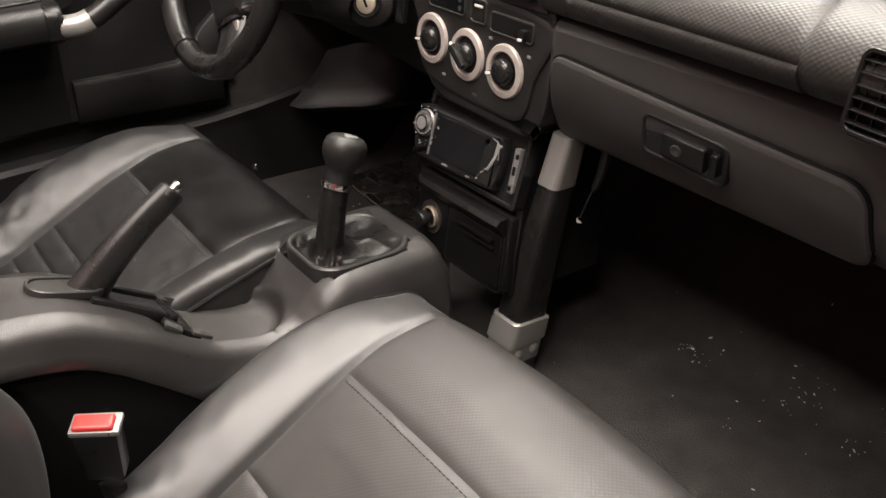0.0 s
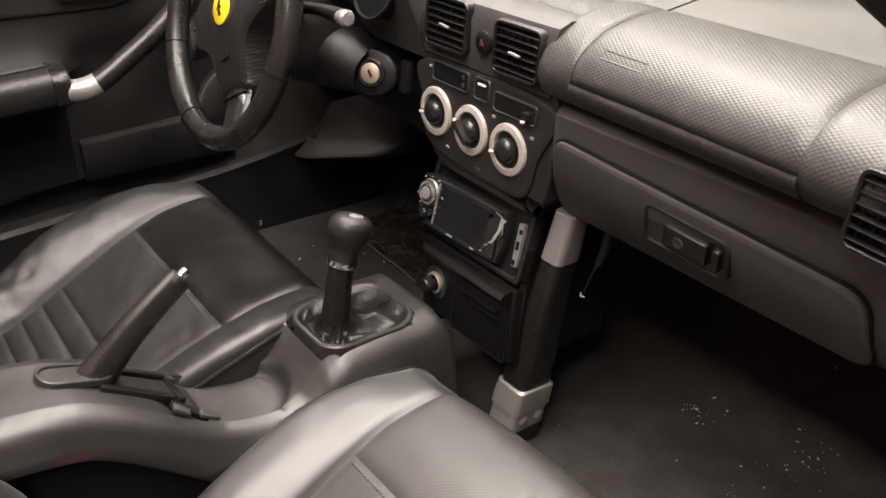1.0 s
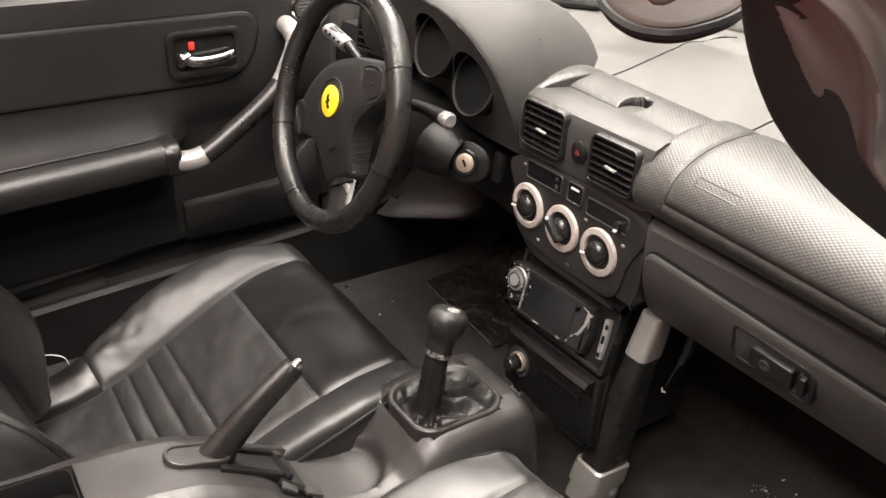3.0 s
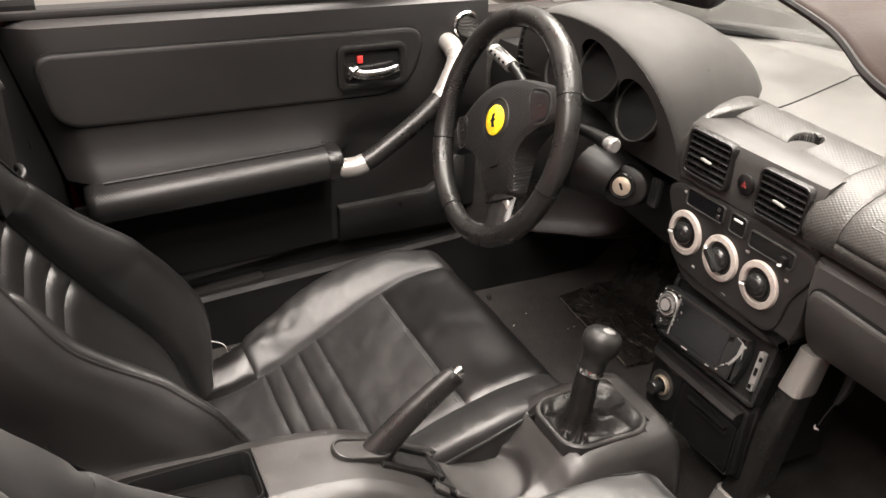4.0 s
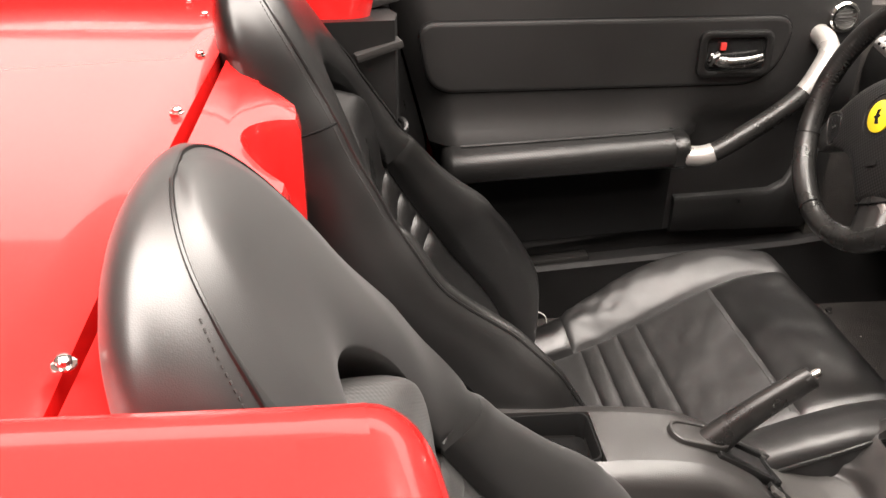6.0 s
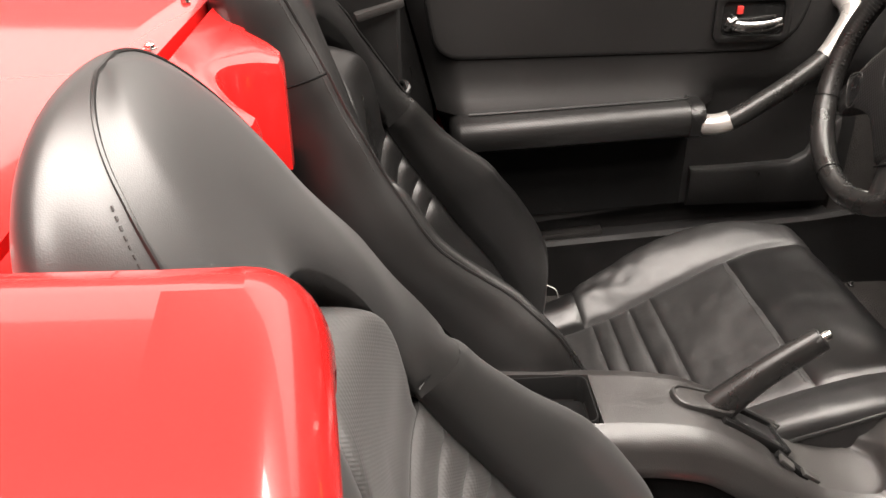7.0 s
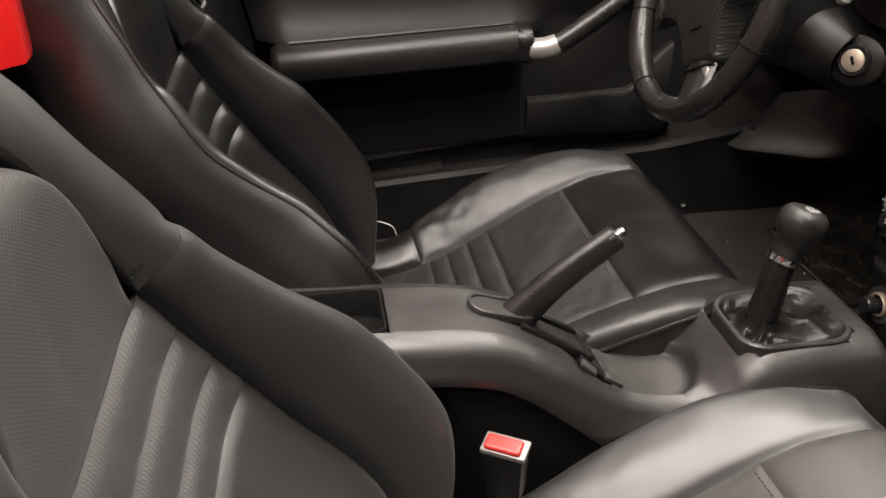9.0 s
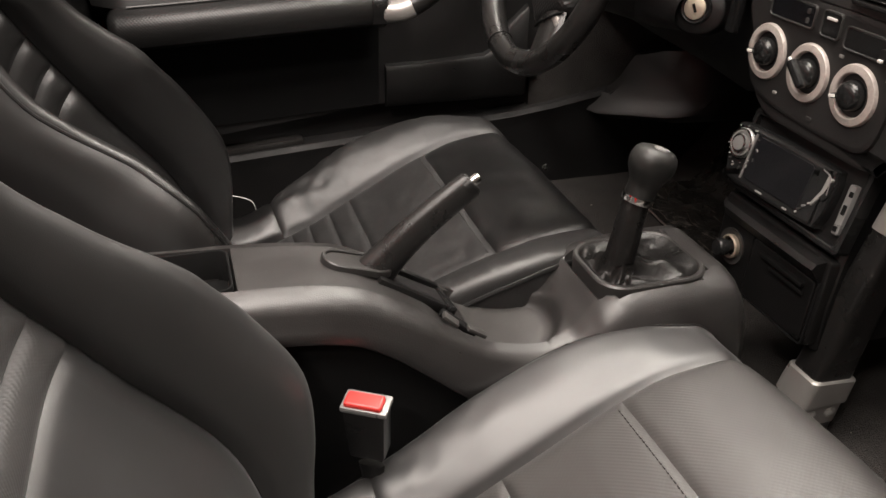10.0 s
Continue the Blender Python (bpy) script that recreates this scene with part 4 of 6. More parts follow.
bm = bmesh.new()
rings = []
for i in range(260):
    x = -0.30 + 0.888 * i / 259
    z, w = zt(x), hw(x)
    r = 0.026 + 0.010 * (0.5 - 0.5 * math.cos(math.pi * min(1.0, max(0.0, (x - 0.33) / 0.08))))
    dep = side_depth(x)
    half = [(w - 0.022, -0.01), (w - 0.020, z - dep - 0.004), (w - 0.006, z - dep - 0.003), (w + 0.001, z - dep + 0.002), (w + 0.003, z - dep + 0.010), (w + 0.001, z - max(r, 0.026) - 0.006), (w - 0.002, z - r)]
    half += [(w - 0.002 - r + r * math.cos(a), z - r + r * math.sin(a)) for a in [radians(k) for k in (22, 45, 68, 90)]]
    flat = np.linspace(w - 0.002 - r, -(w - 0.002 - r), 35)[1:-1]
    ring = [V(x, CY + a, b - boot_dip(x, a, 0.74)) for a, b in half] + [V(x, CY + a, z + 0.001 - tray_dip(x, a) - cup_dip(x, a) - boot_dip(x, a)) for a in flat] + [V(x, CY - a, b - boot_dip(x, -a, 0.74)) for a, b in reversed(half)]
    rings.append(ring)
ring_faces(bm, rings)
part("console_body", bm, CONSOLE, console)
# cup recess: opening with a thin rim, its shade painted on near-black floor and walls
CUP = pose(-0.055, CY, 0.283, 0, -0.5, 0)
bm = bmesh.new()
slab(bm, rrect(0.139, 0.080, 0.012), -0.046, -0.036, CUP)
part("cup_shade", bm, VOID, console, "open cup recess with its shade painted near-black")
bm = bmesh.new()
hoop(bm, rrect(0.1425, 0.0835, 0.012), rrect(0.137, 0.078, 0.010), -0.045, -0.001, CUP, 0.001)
part("recess_shade_wall", bm, VOID, console)
# rubbery mat on the tray's floor
bm = bmesh.new()


def tray_fn(u, v):
    x = 0.262 + 0.094 * u
    y = (0.041 if u < 0.7 else 0.041 * math.sqrt(max(0.02, 1 - ((u - 0.7) / 0.31) ** 2))) * (2 * v - 1)
    return V(x, CY + y, zt(x) + 0.0028 - 0.014)


grid(bm, tray_fn, 24, 12)
part("tray_mat", bm, PLASTIC_SOFT, console, "dull rubbery tray floor")
# handbrake
hb_ = thing("handbrake", "raised handbrake lever in black leather with bright button", "handbrake", (0.15, 0.028, 0.24))
tip, root = V(0.266, 0.027, 0.340), V(0.135, 0.029, 0.236)
bm = bmesh.new()
path = [root.lerp(tip, t) + V(0.010 * (1 - t) ** 3, 0, -0.010 * (1 - t) ** 3 + 0.002 * math.sin(math.pi * t)) for t in [k / 24 - 0.12 * (1 - k / 24) for k in range(25)]]
tube(bm, path, [0.0260, 0.0232, 0.0195, 0.0172, 0.0160, 0.0152, 0.0146, 0.0136], 20, squash=(0.85, 1.12))
part("grip", bm, GRIP, hb_, "black grained leather grip")
ax = (tip - root).normalized()
bm = bmesh.new()
tube(bm, [tip - ax * 0.006, tip + ax * 0.001, tip + ax * 0.003], [0.0134, 0.0134, 0.011], 16)
part("end_cap", bm, PLASTIC, hb_)
bm = bmesh.new()
tube(bm, [tip, tip + ax * 0.009, tip + ax * 0.012], [0.0062, 0.0062, 0.0045], 14)
part("button", bm, CHROME, hb_, "bright push button")
SLOT = pose(0.144, 0.026, 0.2640, 0, 17, 0)
bm = bmesh.new()
hoop(bm, rrect(0.078, 0.040, 0.0195), rrect(0.070, 0.032, 0.0155), -0.004, 0.0040, SLOT, 0.001)
part("slot_rim", bm, CONSOLE, hb_)
bm = bmesh.new()
slab(bm, rrect(0.071, 0.033, 0.016), -0.006, 0.0012, SLOT)
part("slot", bm, CONSOLE, hb_)


def guide(name, x0, x1, dy0, dy1, wd, hgt, lift0, lift1, mt):
    bm = bmesh.new()
    a, b = V(x0, 0.026 + dy0, zt(x0) + lift0), V(x1, 0.026 + dy1, zt(x1) + lift1)
    d = b - a
    box(bm, (a + b) / 2, V(d.length, wd, hgt), 0.0018, rot=Euler((0, -math.atan2(d.z, d.x), math.atan2(d.y, d.x))).to_matrix())
    part(name, bm, mt, hb_)


guide("lever_guide", 0.160, 0.236, 0.021, 0.021, 0.008, 0.012, 0.001, 0.004, PLASTIC)
guide("lever_guide", 0.160, 0.232, -0.022, -0.022, 0.010, 0.012, 0.001, 0.003, PLASTIC)
guide("slot_cover", 0.158, 0.238, 0.0, 0.0, 0.034, 0.010, -0.004, 0.000, RUBBER)
guide("tongue", 0.226, 0.262, -0.030, -0.044, 0.010, 0.007, 0.000, -0.004, VOID)
guide("clip", 0.234, 0.243, -0.001, 0.000, 0.050, 0.010, 0.002, 0.003, PLASTIC_GLOSS)
guide("cover_flap", 0.232, 0.250, 0.026, 0.030, 0.012, 0.006, 0.003, 0.001, PLASTIC_SOFT)
guide("cover_flap", 0.226, 0.242, -0.040, -0.044, 0.012, 0.005, 0.003, 0.000, PLASTIC_SOFT)
guide("cover_flap", 0.252, 0.272, -0.046, -0.048, 0.012, 0.005, 0.002, 0.000, PLASTIC_SOFT)
# gear lever
gear = thing("gear_lever", "gear lever with worn black leather knob and creased boot", "gear lever", (0.47, 0.014, 0.22))
GF = pose(0.466, 0.012, 0.2272, 0, -2, 0)
fo = [(x * (1.0 + 0.06 * (0.5 + x / 0.15)), y * (0.92 + 0.12 * (0.5 + x / 0.15))) for x, y in rrect(0.129, 0.120, 0.034, 9)]
fi = [(x * 0.90, y * 0.885) for x, y in fo]
bm = bmesh.new()
hoop(bm, fo, fi, -0.020, 0.0025, GF, 0.002)
part("boot_frame", bm, CONSOLE, gear, "smooth grey plastic boot surround")
gl = catmull([(0.437, 0.000, 0.228), (0.442, 0.001, 0.258), (0.448, 0.003, 0.295), (0.453, 0.004, 0.314)], 6)
bm = bmesh.new()
rings = []
BC = V(0.437, 0.001, 0.0)
for i in range(31):
    t = i / 30
    ring = []
    for k in range(72):
        j = k * len(fi) / 72
        j0 = int(j) % len(fi)
        j1 = (j0 + 1) % len(fi)
        out = GF @ V((fi[j0][0] + (fi[j1][0] - fi[j0][0]) * (j - int(j))) * 0.995, (fi[j0][1] + (fi[j1][1] - fi[j0][1]) * (j - int(j))) * 0.995, 0.001)
        aa = math.atan2(out.y - BC.y, out.x - BC.x)
        if t < 0.6:
            f = t / 0.6
            r_in = 0.015
            p = out.lerp(V(BC.x + r_in * math.cos(aa), BC.y + r_in * math.sin(aa), 0.238), f)
            w_ = math.sin(math.pi * f) ** 0.8
            fold = 0.0035 * (1 - 2 * abs(math.sin(2.5 * aa + 1.3 * f))) + 0.0022 * (1 - 2 * abs(math.sin(5.5 * aa - 3 * f))) + 0.0020 * noise.noise(V(p.x * 45, p.y * 45, 2))
            p = p + V(0, 0, w_ * (1.6 * fold - 0.006) + 0.008 * f ** 3)
        else:
            f = (t - 0.6) / 0.4
            c = gl[min(int(f * (len(gl) - 1)), len(gl) - 1)]
            r_in = 0.0170 - 0.0016 * f + 0.0007 * math.sin(5 * aa + 3 * f) + 0.0010 * noise.noise(V(aa * 1.5, f * 5, 4))
            p = V(c.x + r_in * math.cos(aa), c.y + r_in * math.sin(aa), c.z + 0.012 * (1 - f) + 0.002 * math.sin(3 * aa) * (1 - f))
        ring.append(p)
    rings.append(ring)
ring_faces(bm, rings, True, False, False)
part("boot", bm, BOOT, gear, "creased black leather boot", 85)
up_ = V(0.30, 0.03, 0.95).normalized()
KM = V(0.4505, 0.003, 0.309)


def along(c, d):
    return Matrix.Translation(c) @ d.to_track_quat("Z", "Y").to_matrix().to_4x4()


bm = bmesh.new()
lathe(bm, ((0.0150, -0.002), (0.0180, -0.001), (0.0184, 0.003), (0.0180, 0.006), (0.0150, 0.007)), 24, along(KM, up_))
part("collar", bm, CHROME, gear, "chrome collar")
bm = bmesh.new()
lathe(bm, ((0.0150, 0.005), (0.0172, 0.007), (0.0166, 0.016), (0.0174, 0.022), (0.0205, 0.028), (0.0242, 0.035), (0.0258, 0.042), (0.0256, 0.049), (0.0236, 0.0555), (0.0195, 0.0597), (0.0130, 0.0617), (0.0060, 0.0624), (0.0004, 0.0626)), 28, along(KM, up_))
part("knob", bm, KNOB, gear, "worn black leather knob")
bm = bmesh.new()
KB = along(KM, up_)
slab(bm, [(p.x, p.y) for p in catmull([(-0.008, 0.006, 0), (-0.002, 0.009, 0), (0.004, 0.006, 0), (0.006, 0.0, 0), (0.003, -0.006, 0), (-0.003, -0.008, 0), (-0.009, -0.004, 0)], 4, True)], 0.058, 0.0634, KB @ pose(-0.004, 0, 0), 0.001)
part("knob_badge", bm, PEWTER, gear, "worn metal knob badge")
bm = bmesh.new()
tube(bm, [KB @ V(-0.012 + 0.0005 * k, 0.013 * math.cos(0.5 + 0.28 * k), 0.0612 - 0.0012 * abs(k - 4)) for k in range(9)], 0.0006, 5)
part("knob_crack", bm, VOID, gear)
# belt buckle beside the passenger seat
buckle = thing("belt_buckle", "black seat belt buckle with red release button", "belt buckle", (0.125, -0.088, 0.10))
BK = along(V(0.128, -0.092, 0.098), V(-0.06, -0.10, 1).normalized())
bm = bmesh.new()
box(bm, V(0, 0, 0.052), V(0.043, 0.026, 0.066), 0.005)
warp(bm, lambda p: V(p.x * (0.80 + 0.20 * min(1.0, p.z / 0.07)), p.y, p.z))
bm.transform(BK)
part("housing", bm, PLASTIC, buckle)
bm = bmesh.new()
box(bm, V(0, 0, 0.0845), V(0.047, 0.027, 0.007), 0.003)
bm.transform(BK)
part("top_rim", bm, PEWTER, buckle, "worn grey rim round the button")
bm = bmesh.new()
box(bm, V(-0.001, -0.002, 0.089), V(0.038, 0.019, 0.008), 0.0035, 3)
bm.transform(BK)
part("release_button", bm, BUTTON_RED, buckle, "bright red release button")
bm = bmesh.new()
tube(bm, [BK @ V(0, 0, 0), BK @ V(0, 0, -0.06), BK @ V(0.01, 0.0, -0.10)], 0.010, 8, squash=(1.4, 0.5))
part("stalk", bm, RUBBER, buckle)


# ---- dashboard ----
dash = thing("dashboard", "grey-black moulded dashboard with embossed roll and gauge hood", "dashboard", (0.85, 0, 0.4))


def top_fn(u, v):
    x = 0.765 + 0.44 * u
    y = -0.72 + 1.44 * v
    return V(x, y, 0.584 + 0.012 * math.sin(math.pi * min(1, u * 1.1)) + 0.012 / (1 + math.exp(-(u - 0.70) / 0.012)) - 0.05 * (abs(y) / 0.72) ** 6)


bm = bmesh.new()
grid(bm, top_fn, 24, 40, (0, 0, -0.06))
part("top_panel", bm, DASH_TOP, dash, "matt grey dash top")
for pts in (((0.80, 0.118), (0.84, 0.124), (0.90, 0.140), (0.974, 0.165), (1.03, 0.185), (1.09, 0.15)), ((0.785, -0.133), (0.86, -0.124), (0.948, -0.110), (1.03, -0.09), (1.09, -0.05))):
    bm = bmesh.new()
    tube(bm, [top_fn((x - 0.765) / 0.42, (y + 0.72) / 1.44) + V(0, 0, 0.0002) for x, y, _ in catmull([(x, y, 0) for x, y in pts], 8)], 0.0013, 5)
    part("panel_gap", bm, VOID, dash)

# lower shell on both sides of the stack
bm = bmesh.new()
rings = []
for y in [-0.1300, -0.1305, -0.1325, -0.136] + list(np.linspace(-0.142, -0.70, 15)):
    k = max(0.0, -y - 0.5) * 0.10 - max(0.0, y + 0.136) ** 2 * 160
    rings.append([V(x - k, y, z) for x, z in ((0.80, 0.512), (0.668, 0.511), (0.652, 0.507), (0.644, 0.498), (0.6435, 0.475), (0.6455, 0.45), (0.652, 0.425), (0.663, 0.40), (0.681, 0.378), (0.71, 0.362), (0.80, 0.350))])
ring_faces(bm, rings)
part("glovebox_surround", bm, GLOVE, dash)
bm = bmesh.new()
rings = []
for y, dx, zl in ((0.115, 0.0, 0.40), (0.16, 0.02, 0.36), (0.22, 0.035, 0.34), (0.34, 0.035, 0.35), (0.45, 0.02, 0.36), (0.53, 0.01, 0.37), (0.60, 0.01, 0.38), (0.69, 0.0, 0.39)):
    rings.append([V(x + dx, y, z) for x, z in ((0.90, 0.56), (0.672, 0.56), (0.660, 0.53), (0.655, 0.50), (0.66, (zl + 0.5) / 2), (0.675, zl + 0.03), (0.70, zl), (0.76, zl - 0.01), (0.90, zl + 0.02))])
ring_faces(bm, rings)
part("driver_lower_panel", bm, PLASTIC, dash)
# footwell moulding below the column
foot = thing("footwell_trim", "grey-black plastic kick moulding in the driver's footwell", "trim panel", (0.80, 0.55, 0.1))
bm = bmesh.new()
rings = []
for y, x0, z0, rise in ((0.70, 0.735, 0.150, 0.03), (0.665, 0.748, 0.150, 0.07), (0.644, 0.762, 0.154, 0.11), (0.60, 0.798, 0.163, 0.12), (0.56, 0.830, 0.170, 0.120), (0.540, 0.852, 0.176, 0.10), (0.525, 0.880, 0.184, 0.06)):
    prof = ((0.0, 0.0), (0.003, 0.007), (0.014, 0.016), (0.028, 0.035), (0.036, rise * 0.62), (0.042, rise), (0.12, rise + 0.05), (0.20, rise + 0.05), (0.20, -0.02), (0.03, -0.012))
    rings.append([V(x0 + dx, y, z0 + dz) for dx, dz in prof])
ring_faces(bm, rings)
part("moulding", bm, CONSOLE, foot)
bm = bmesh.new()
slab(bm, rrect(0.020, 0.044, 0.004), -0.004, 0.003, facing(0.655, 0.170, 0.460, 6, 0), 0.0015)
part("blank_switch", bm, PLASTIC_GLOSS, dash)

# passenger roll with the airbag cover
sec = catmull([V(0.668, 0, 0.508), V(0.646, 0, 0.516), V(0.636, 0, 0.533), V(0.638, 0, 0.553), V(0.652, 0, 0.574), V(0.682, 0, 0.592), V(0.724, 0, 0.6015), V(0.770, 0, 0.6015), V(0.806, 0, 0.584)], 10)
bulge = curve1((-0.70, -0.55, -0.40, -0.25, -0.125), (0.050, 0.034, 0.022, 0.010, 0.003))


def roll_fn(u, v):
    k = min(int(u * 80), 79)
    t = u * 80 - k
    p = sec[k].lerp(sec[k + 1], t)
    d = (sec[k + 1] - sec[k]).normalized()
    return p + V(-bulge(v) * max(0.0, math.sin(math.pi * min(1, u * 1.05))) ** 0.6, v, 0), V(-d.z, 0, d.x)


for nm, u0, u1, v0, v1, gr in (("roll_inner", 0.0, 1.0, -0.1085, -0.160, (0, 0, 0.004, 0.003)), ("airbag_cover", 0.30, 1.0, -0.160, -0.437, (0.004, 0, 0.004, 0.004)),
                               ("roll_lower", 0.0, 0.30, -0.160, -0.437, (0, 0.003, 0, 0)), ("roll_outer", 0.0, 1.0, -0.437, -0.70, (0, 0, 0.003, 0))):
    bm = bmesh.new()
    pad(bm, roll_fn, u0, u1, v0, v1, 44, 30, gr, 0.004, 0.012)
    part(nm, bm, PAD, dash)
bm = bmesh.new()
q = [roll_fn(u, v)[0] + roll_fn(u, v)[1] * -0.0006 for u, v in ((0.535, -0.188), (0.535, -0.246), (0.492, -0.246), (0.492, -0.188))]
for a in range(4):
    tube(bm, [q[a], q[(a + 1) % 4]], 0.0011, 5)
for k in range(1, 4):
    tube(bm, [q[3].lerp(q[0], k / 4) + (q[1] - q[0]) * 0.08, q[2].lerp(q[1], k / 4) - (q[1] - q[0]) * 0.08], 0.0006, 5)
part("embossed_mark", bm, PAD, dash, "embossed mark of fine bars")

# centre vent housing with its tray and raised roll
bm = bmesh.new()
rings = []
for y, k in ((0.130, 0.030), (0.126, 0.012), (0.114, 0.002), (0.05, 0.0), (-0.10, 0.0), (-0.120, 0.002)):
    rings.append([V(x + (k if x < 0.70 else 0), y, z - k * 0.3) for x, z in ((0.80, 0.50), (0.652, 0.505), (0.645, 0.512), (0.645, 0.570), (0.652, 0.586), (0.668, 0.5925), (0.705, 0.590), (0.80, 0.585))])
ring_faces(bm, rings)
part("vent_housing", bm, PLASTIC_SOFT, dash)
NOTCH = (0.7310, -0.010)
roll_sec = catmull([V(0.7085, 0, 0.570), V(0.7085, 0, 0.5865), V(0.714, 0, 0.5925), V(0.734, 0, 0.5985), V(0.760, 0, 0.6005), V(0.782, 0, 0.595), V(0.794, 0, 0.575)], 12)


def roll_top(u, v):
    """The raised roll behind the tray, with the deep finger pocket of its lid."""
    k = min(int(u * (len(roll_sec) - 1)), len(roll_sec) - 2)
    p = roll_sec[k].lerp(roll_sec[k + 1], u * (len(roll_sec) - 1) - k)
    y = 0.112 - 0.244 * v
    d = pocket_at(p.x, y)
    return V(p.x + 0.010 * y / 0.106, y, p.z - (0.024 / (1 + math.exp(min(40.0, (d - 1.0) / 0.02))) if p.z > 0.58 else 0.0))


def pocket_at(x, y):
    return math.hypot((y - NOTCH[1]) / 0.0185, (x - NOTCH[0]) / (0.0175 if x > NOTCH[0] else 0.026))


bm = bmesh.new()
grid(bm, roll_top, 72, 260)
inner = bm.copy()
for sheet, keep in ((bm, False), (inner, True)):
    gone = [f for f in sheet.faces if (pocket_at(f.calc_center_median().x - 0.010 * f.calc_center_median().y / 0.106, f.calc_center_median().y) < 1.01 and f.calc_center_median().z > 0.5645) != keep]
    bmesh.ops.delete(sheet, geom=gone, context="FACES")
part("centre_roll", bm, PAD, dash, "", 60)
# pocket faces take the near-black that paints the shade inside
part("pocket_shade", inner, VOID, dash, "finger pocket in the lid, its shade painted near-black", 60)
bm = bmesh.new()
slab(bm, rrect(0.013, 0.008, 0.002), -0.004, 0.003, pose(0.727, NOTCH[1] + 0.002, 0.578, 0, -20, 90), 0.001)
part("latch", bm, PLASTIC_GLOSS, dash, "small black lid latch in its pocket")
# the embossed frame turns at the roll's far end and comes down beside the vent
bm = bmesh.new()
frame_line = catmull([V(0.652, 0.1215, 0.500), V(0.648, 0.1215, 0.540), V(0.652, 0.1210, 0.568), V(0.668, 0.1215, 0.587), V(0.694, 0.1240, 0.5965), V(0.728, 0.1290, 0.6010), V(0.762, 0.1360, 0.6010), V(0.795, 0.145, 0.594)], 8)
wide_ = np.interp(np.linspace(0, 1, len(frame_line)), (0, 0.35, 0.55, 0.75, 1), (0.008, 0.009, 0.014, 0.025, 0.034))
rings = []
for i, p in enumerate(frame_line):
    d = (frame_line[min(i + 1, len(frame_line) - 1)] - frame_line[max(i - 1, 0)]).normalized()
    up2 = V(-d.z, 0, d.x).normalized()
    w = float(wide_[i])
    rings.append([p + V(0, a * w, 0) + up2 * b for a, b in ((-1.0, -0.016), (-1.0, -0.003), (-0.97, -0.0008), (-0.88, 0.0006), (-0.3, 0.002), (0.4, 0.0015), (0.9, -0.0015), (1.1, -0.006), (1.25, -0.016))])
ring_faces(bm, rings)
part("side_roll", bm, PAD, dash, "", 50)


def vent(m, w, h, n_slat, n_bar, parent):
    bm = bmesh.new()
    hoop(bm, rrect(w, h, 0.010), rrect(w - 0.010, h - 0.010, 0.006), -0.006, 0.007, m, 0.002)
    v = part("air_vent", bm, PLASTIC, parent)
    bm = bmesh.new()
    slab(bm, rrect(w - 0.008, h - 0.008, 0.006), -0.006, 0.0006, m)
    part("vent_cavity", bm, VOID, v)
    for i in range(n_slat):
        bm = bmesh.new()
        y = -h / 2 + 0.005 + (h - 0.010) * (i + 0.5) / n_slat
        box(bm, V(0, y, 0.004), V(w - 0.009, 0.0012, 0.006), 0.0003, 1, Euler((radians(18), 0, 0)).to_matrix())
        bm.transform(m)
        part("slat", bm, PLASTIC, v)
    for i in range(n_bar):
        bm = bmesh.new()
        x = -w / 2 + 0.005 + (w - 0.010) * (i + 0.5) / n_bar
        box(bm, V(x, 0, 0.0018), V(0.0011, h - 0.011, 0.003), 0.0003, 1)
        bm.transform(m)
        part("bar", bm, PLASTIC, v)
    bm = bmesh.new()
    box(bm, V(0.002, -0.002, 0.009), V(0.018, 0.0026, 0.005), 0.001, rot=Euler((0, 0, radians(-6))).to_matrix())
    bm.transform(m)
    part("vent_tab", bm, SILVER, v, "bright vent tab")
    return v


vent(facing(0.6445, 0.061, 0.556, 4, 0), 0.084, 0.064, 6, 6, dash)
vent(facing(0.6445, -0.069, 0.551, 4, 0), 0.080, 0.062, 6, 6, dash)
vent(facing(0.606, -0.535, 0.538, 6, -8), 0.095, 0.066, 6, 7, dash)
HZ = facing(0.6445, -0.008, 0.548)
bm = bmesh.new()
lathe(bm, ((0.0135, -0.002), (0.0135, 0.003), (0.011, 0.0045), (0.0004, 0.005)), 24, HZ)
haz = part("hazard_button", bm, PLASTIC, dash)
bm = bmesh.new()
slab(bm, [(0.0, 0.0045), (-0.0045, -0.003), (0.0045, -0.003)], 0.004, 0.0056, HZ)
part("hazard_mark", bm, DULL_RED, haz, "red warning triangle")

# gauge hood with three sunken dials
hood = thing("gauge_hood", "smooth grey gauge hood with three deep round openings", "instrument hood", (0.75, 0.30, 0.5))
HC = 0.311


def hood_half(side):
    """Half the hood's width: its right side is drawn in beside the vents."""
    return 0.198 if side < 0 else 0.219


def hood_edge(a):
    """The outline of the hood's rear face: angle 0 is its right foot, 180 its left."""
    c, s = math.cos(a), math.sin(a)
    return HC - hood_half(-c) * math.copysign(abs(c) ** 0.80, c), 0.515 + 0.182 * abs(s) ** 0.75


def hood_plane(z):
    return 0.583 + 0.06 * max(0.0, (0.70 - z) / 0.18)


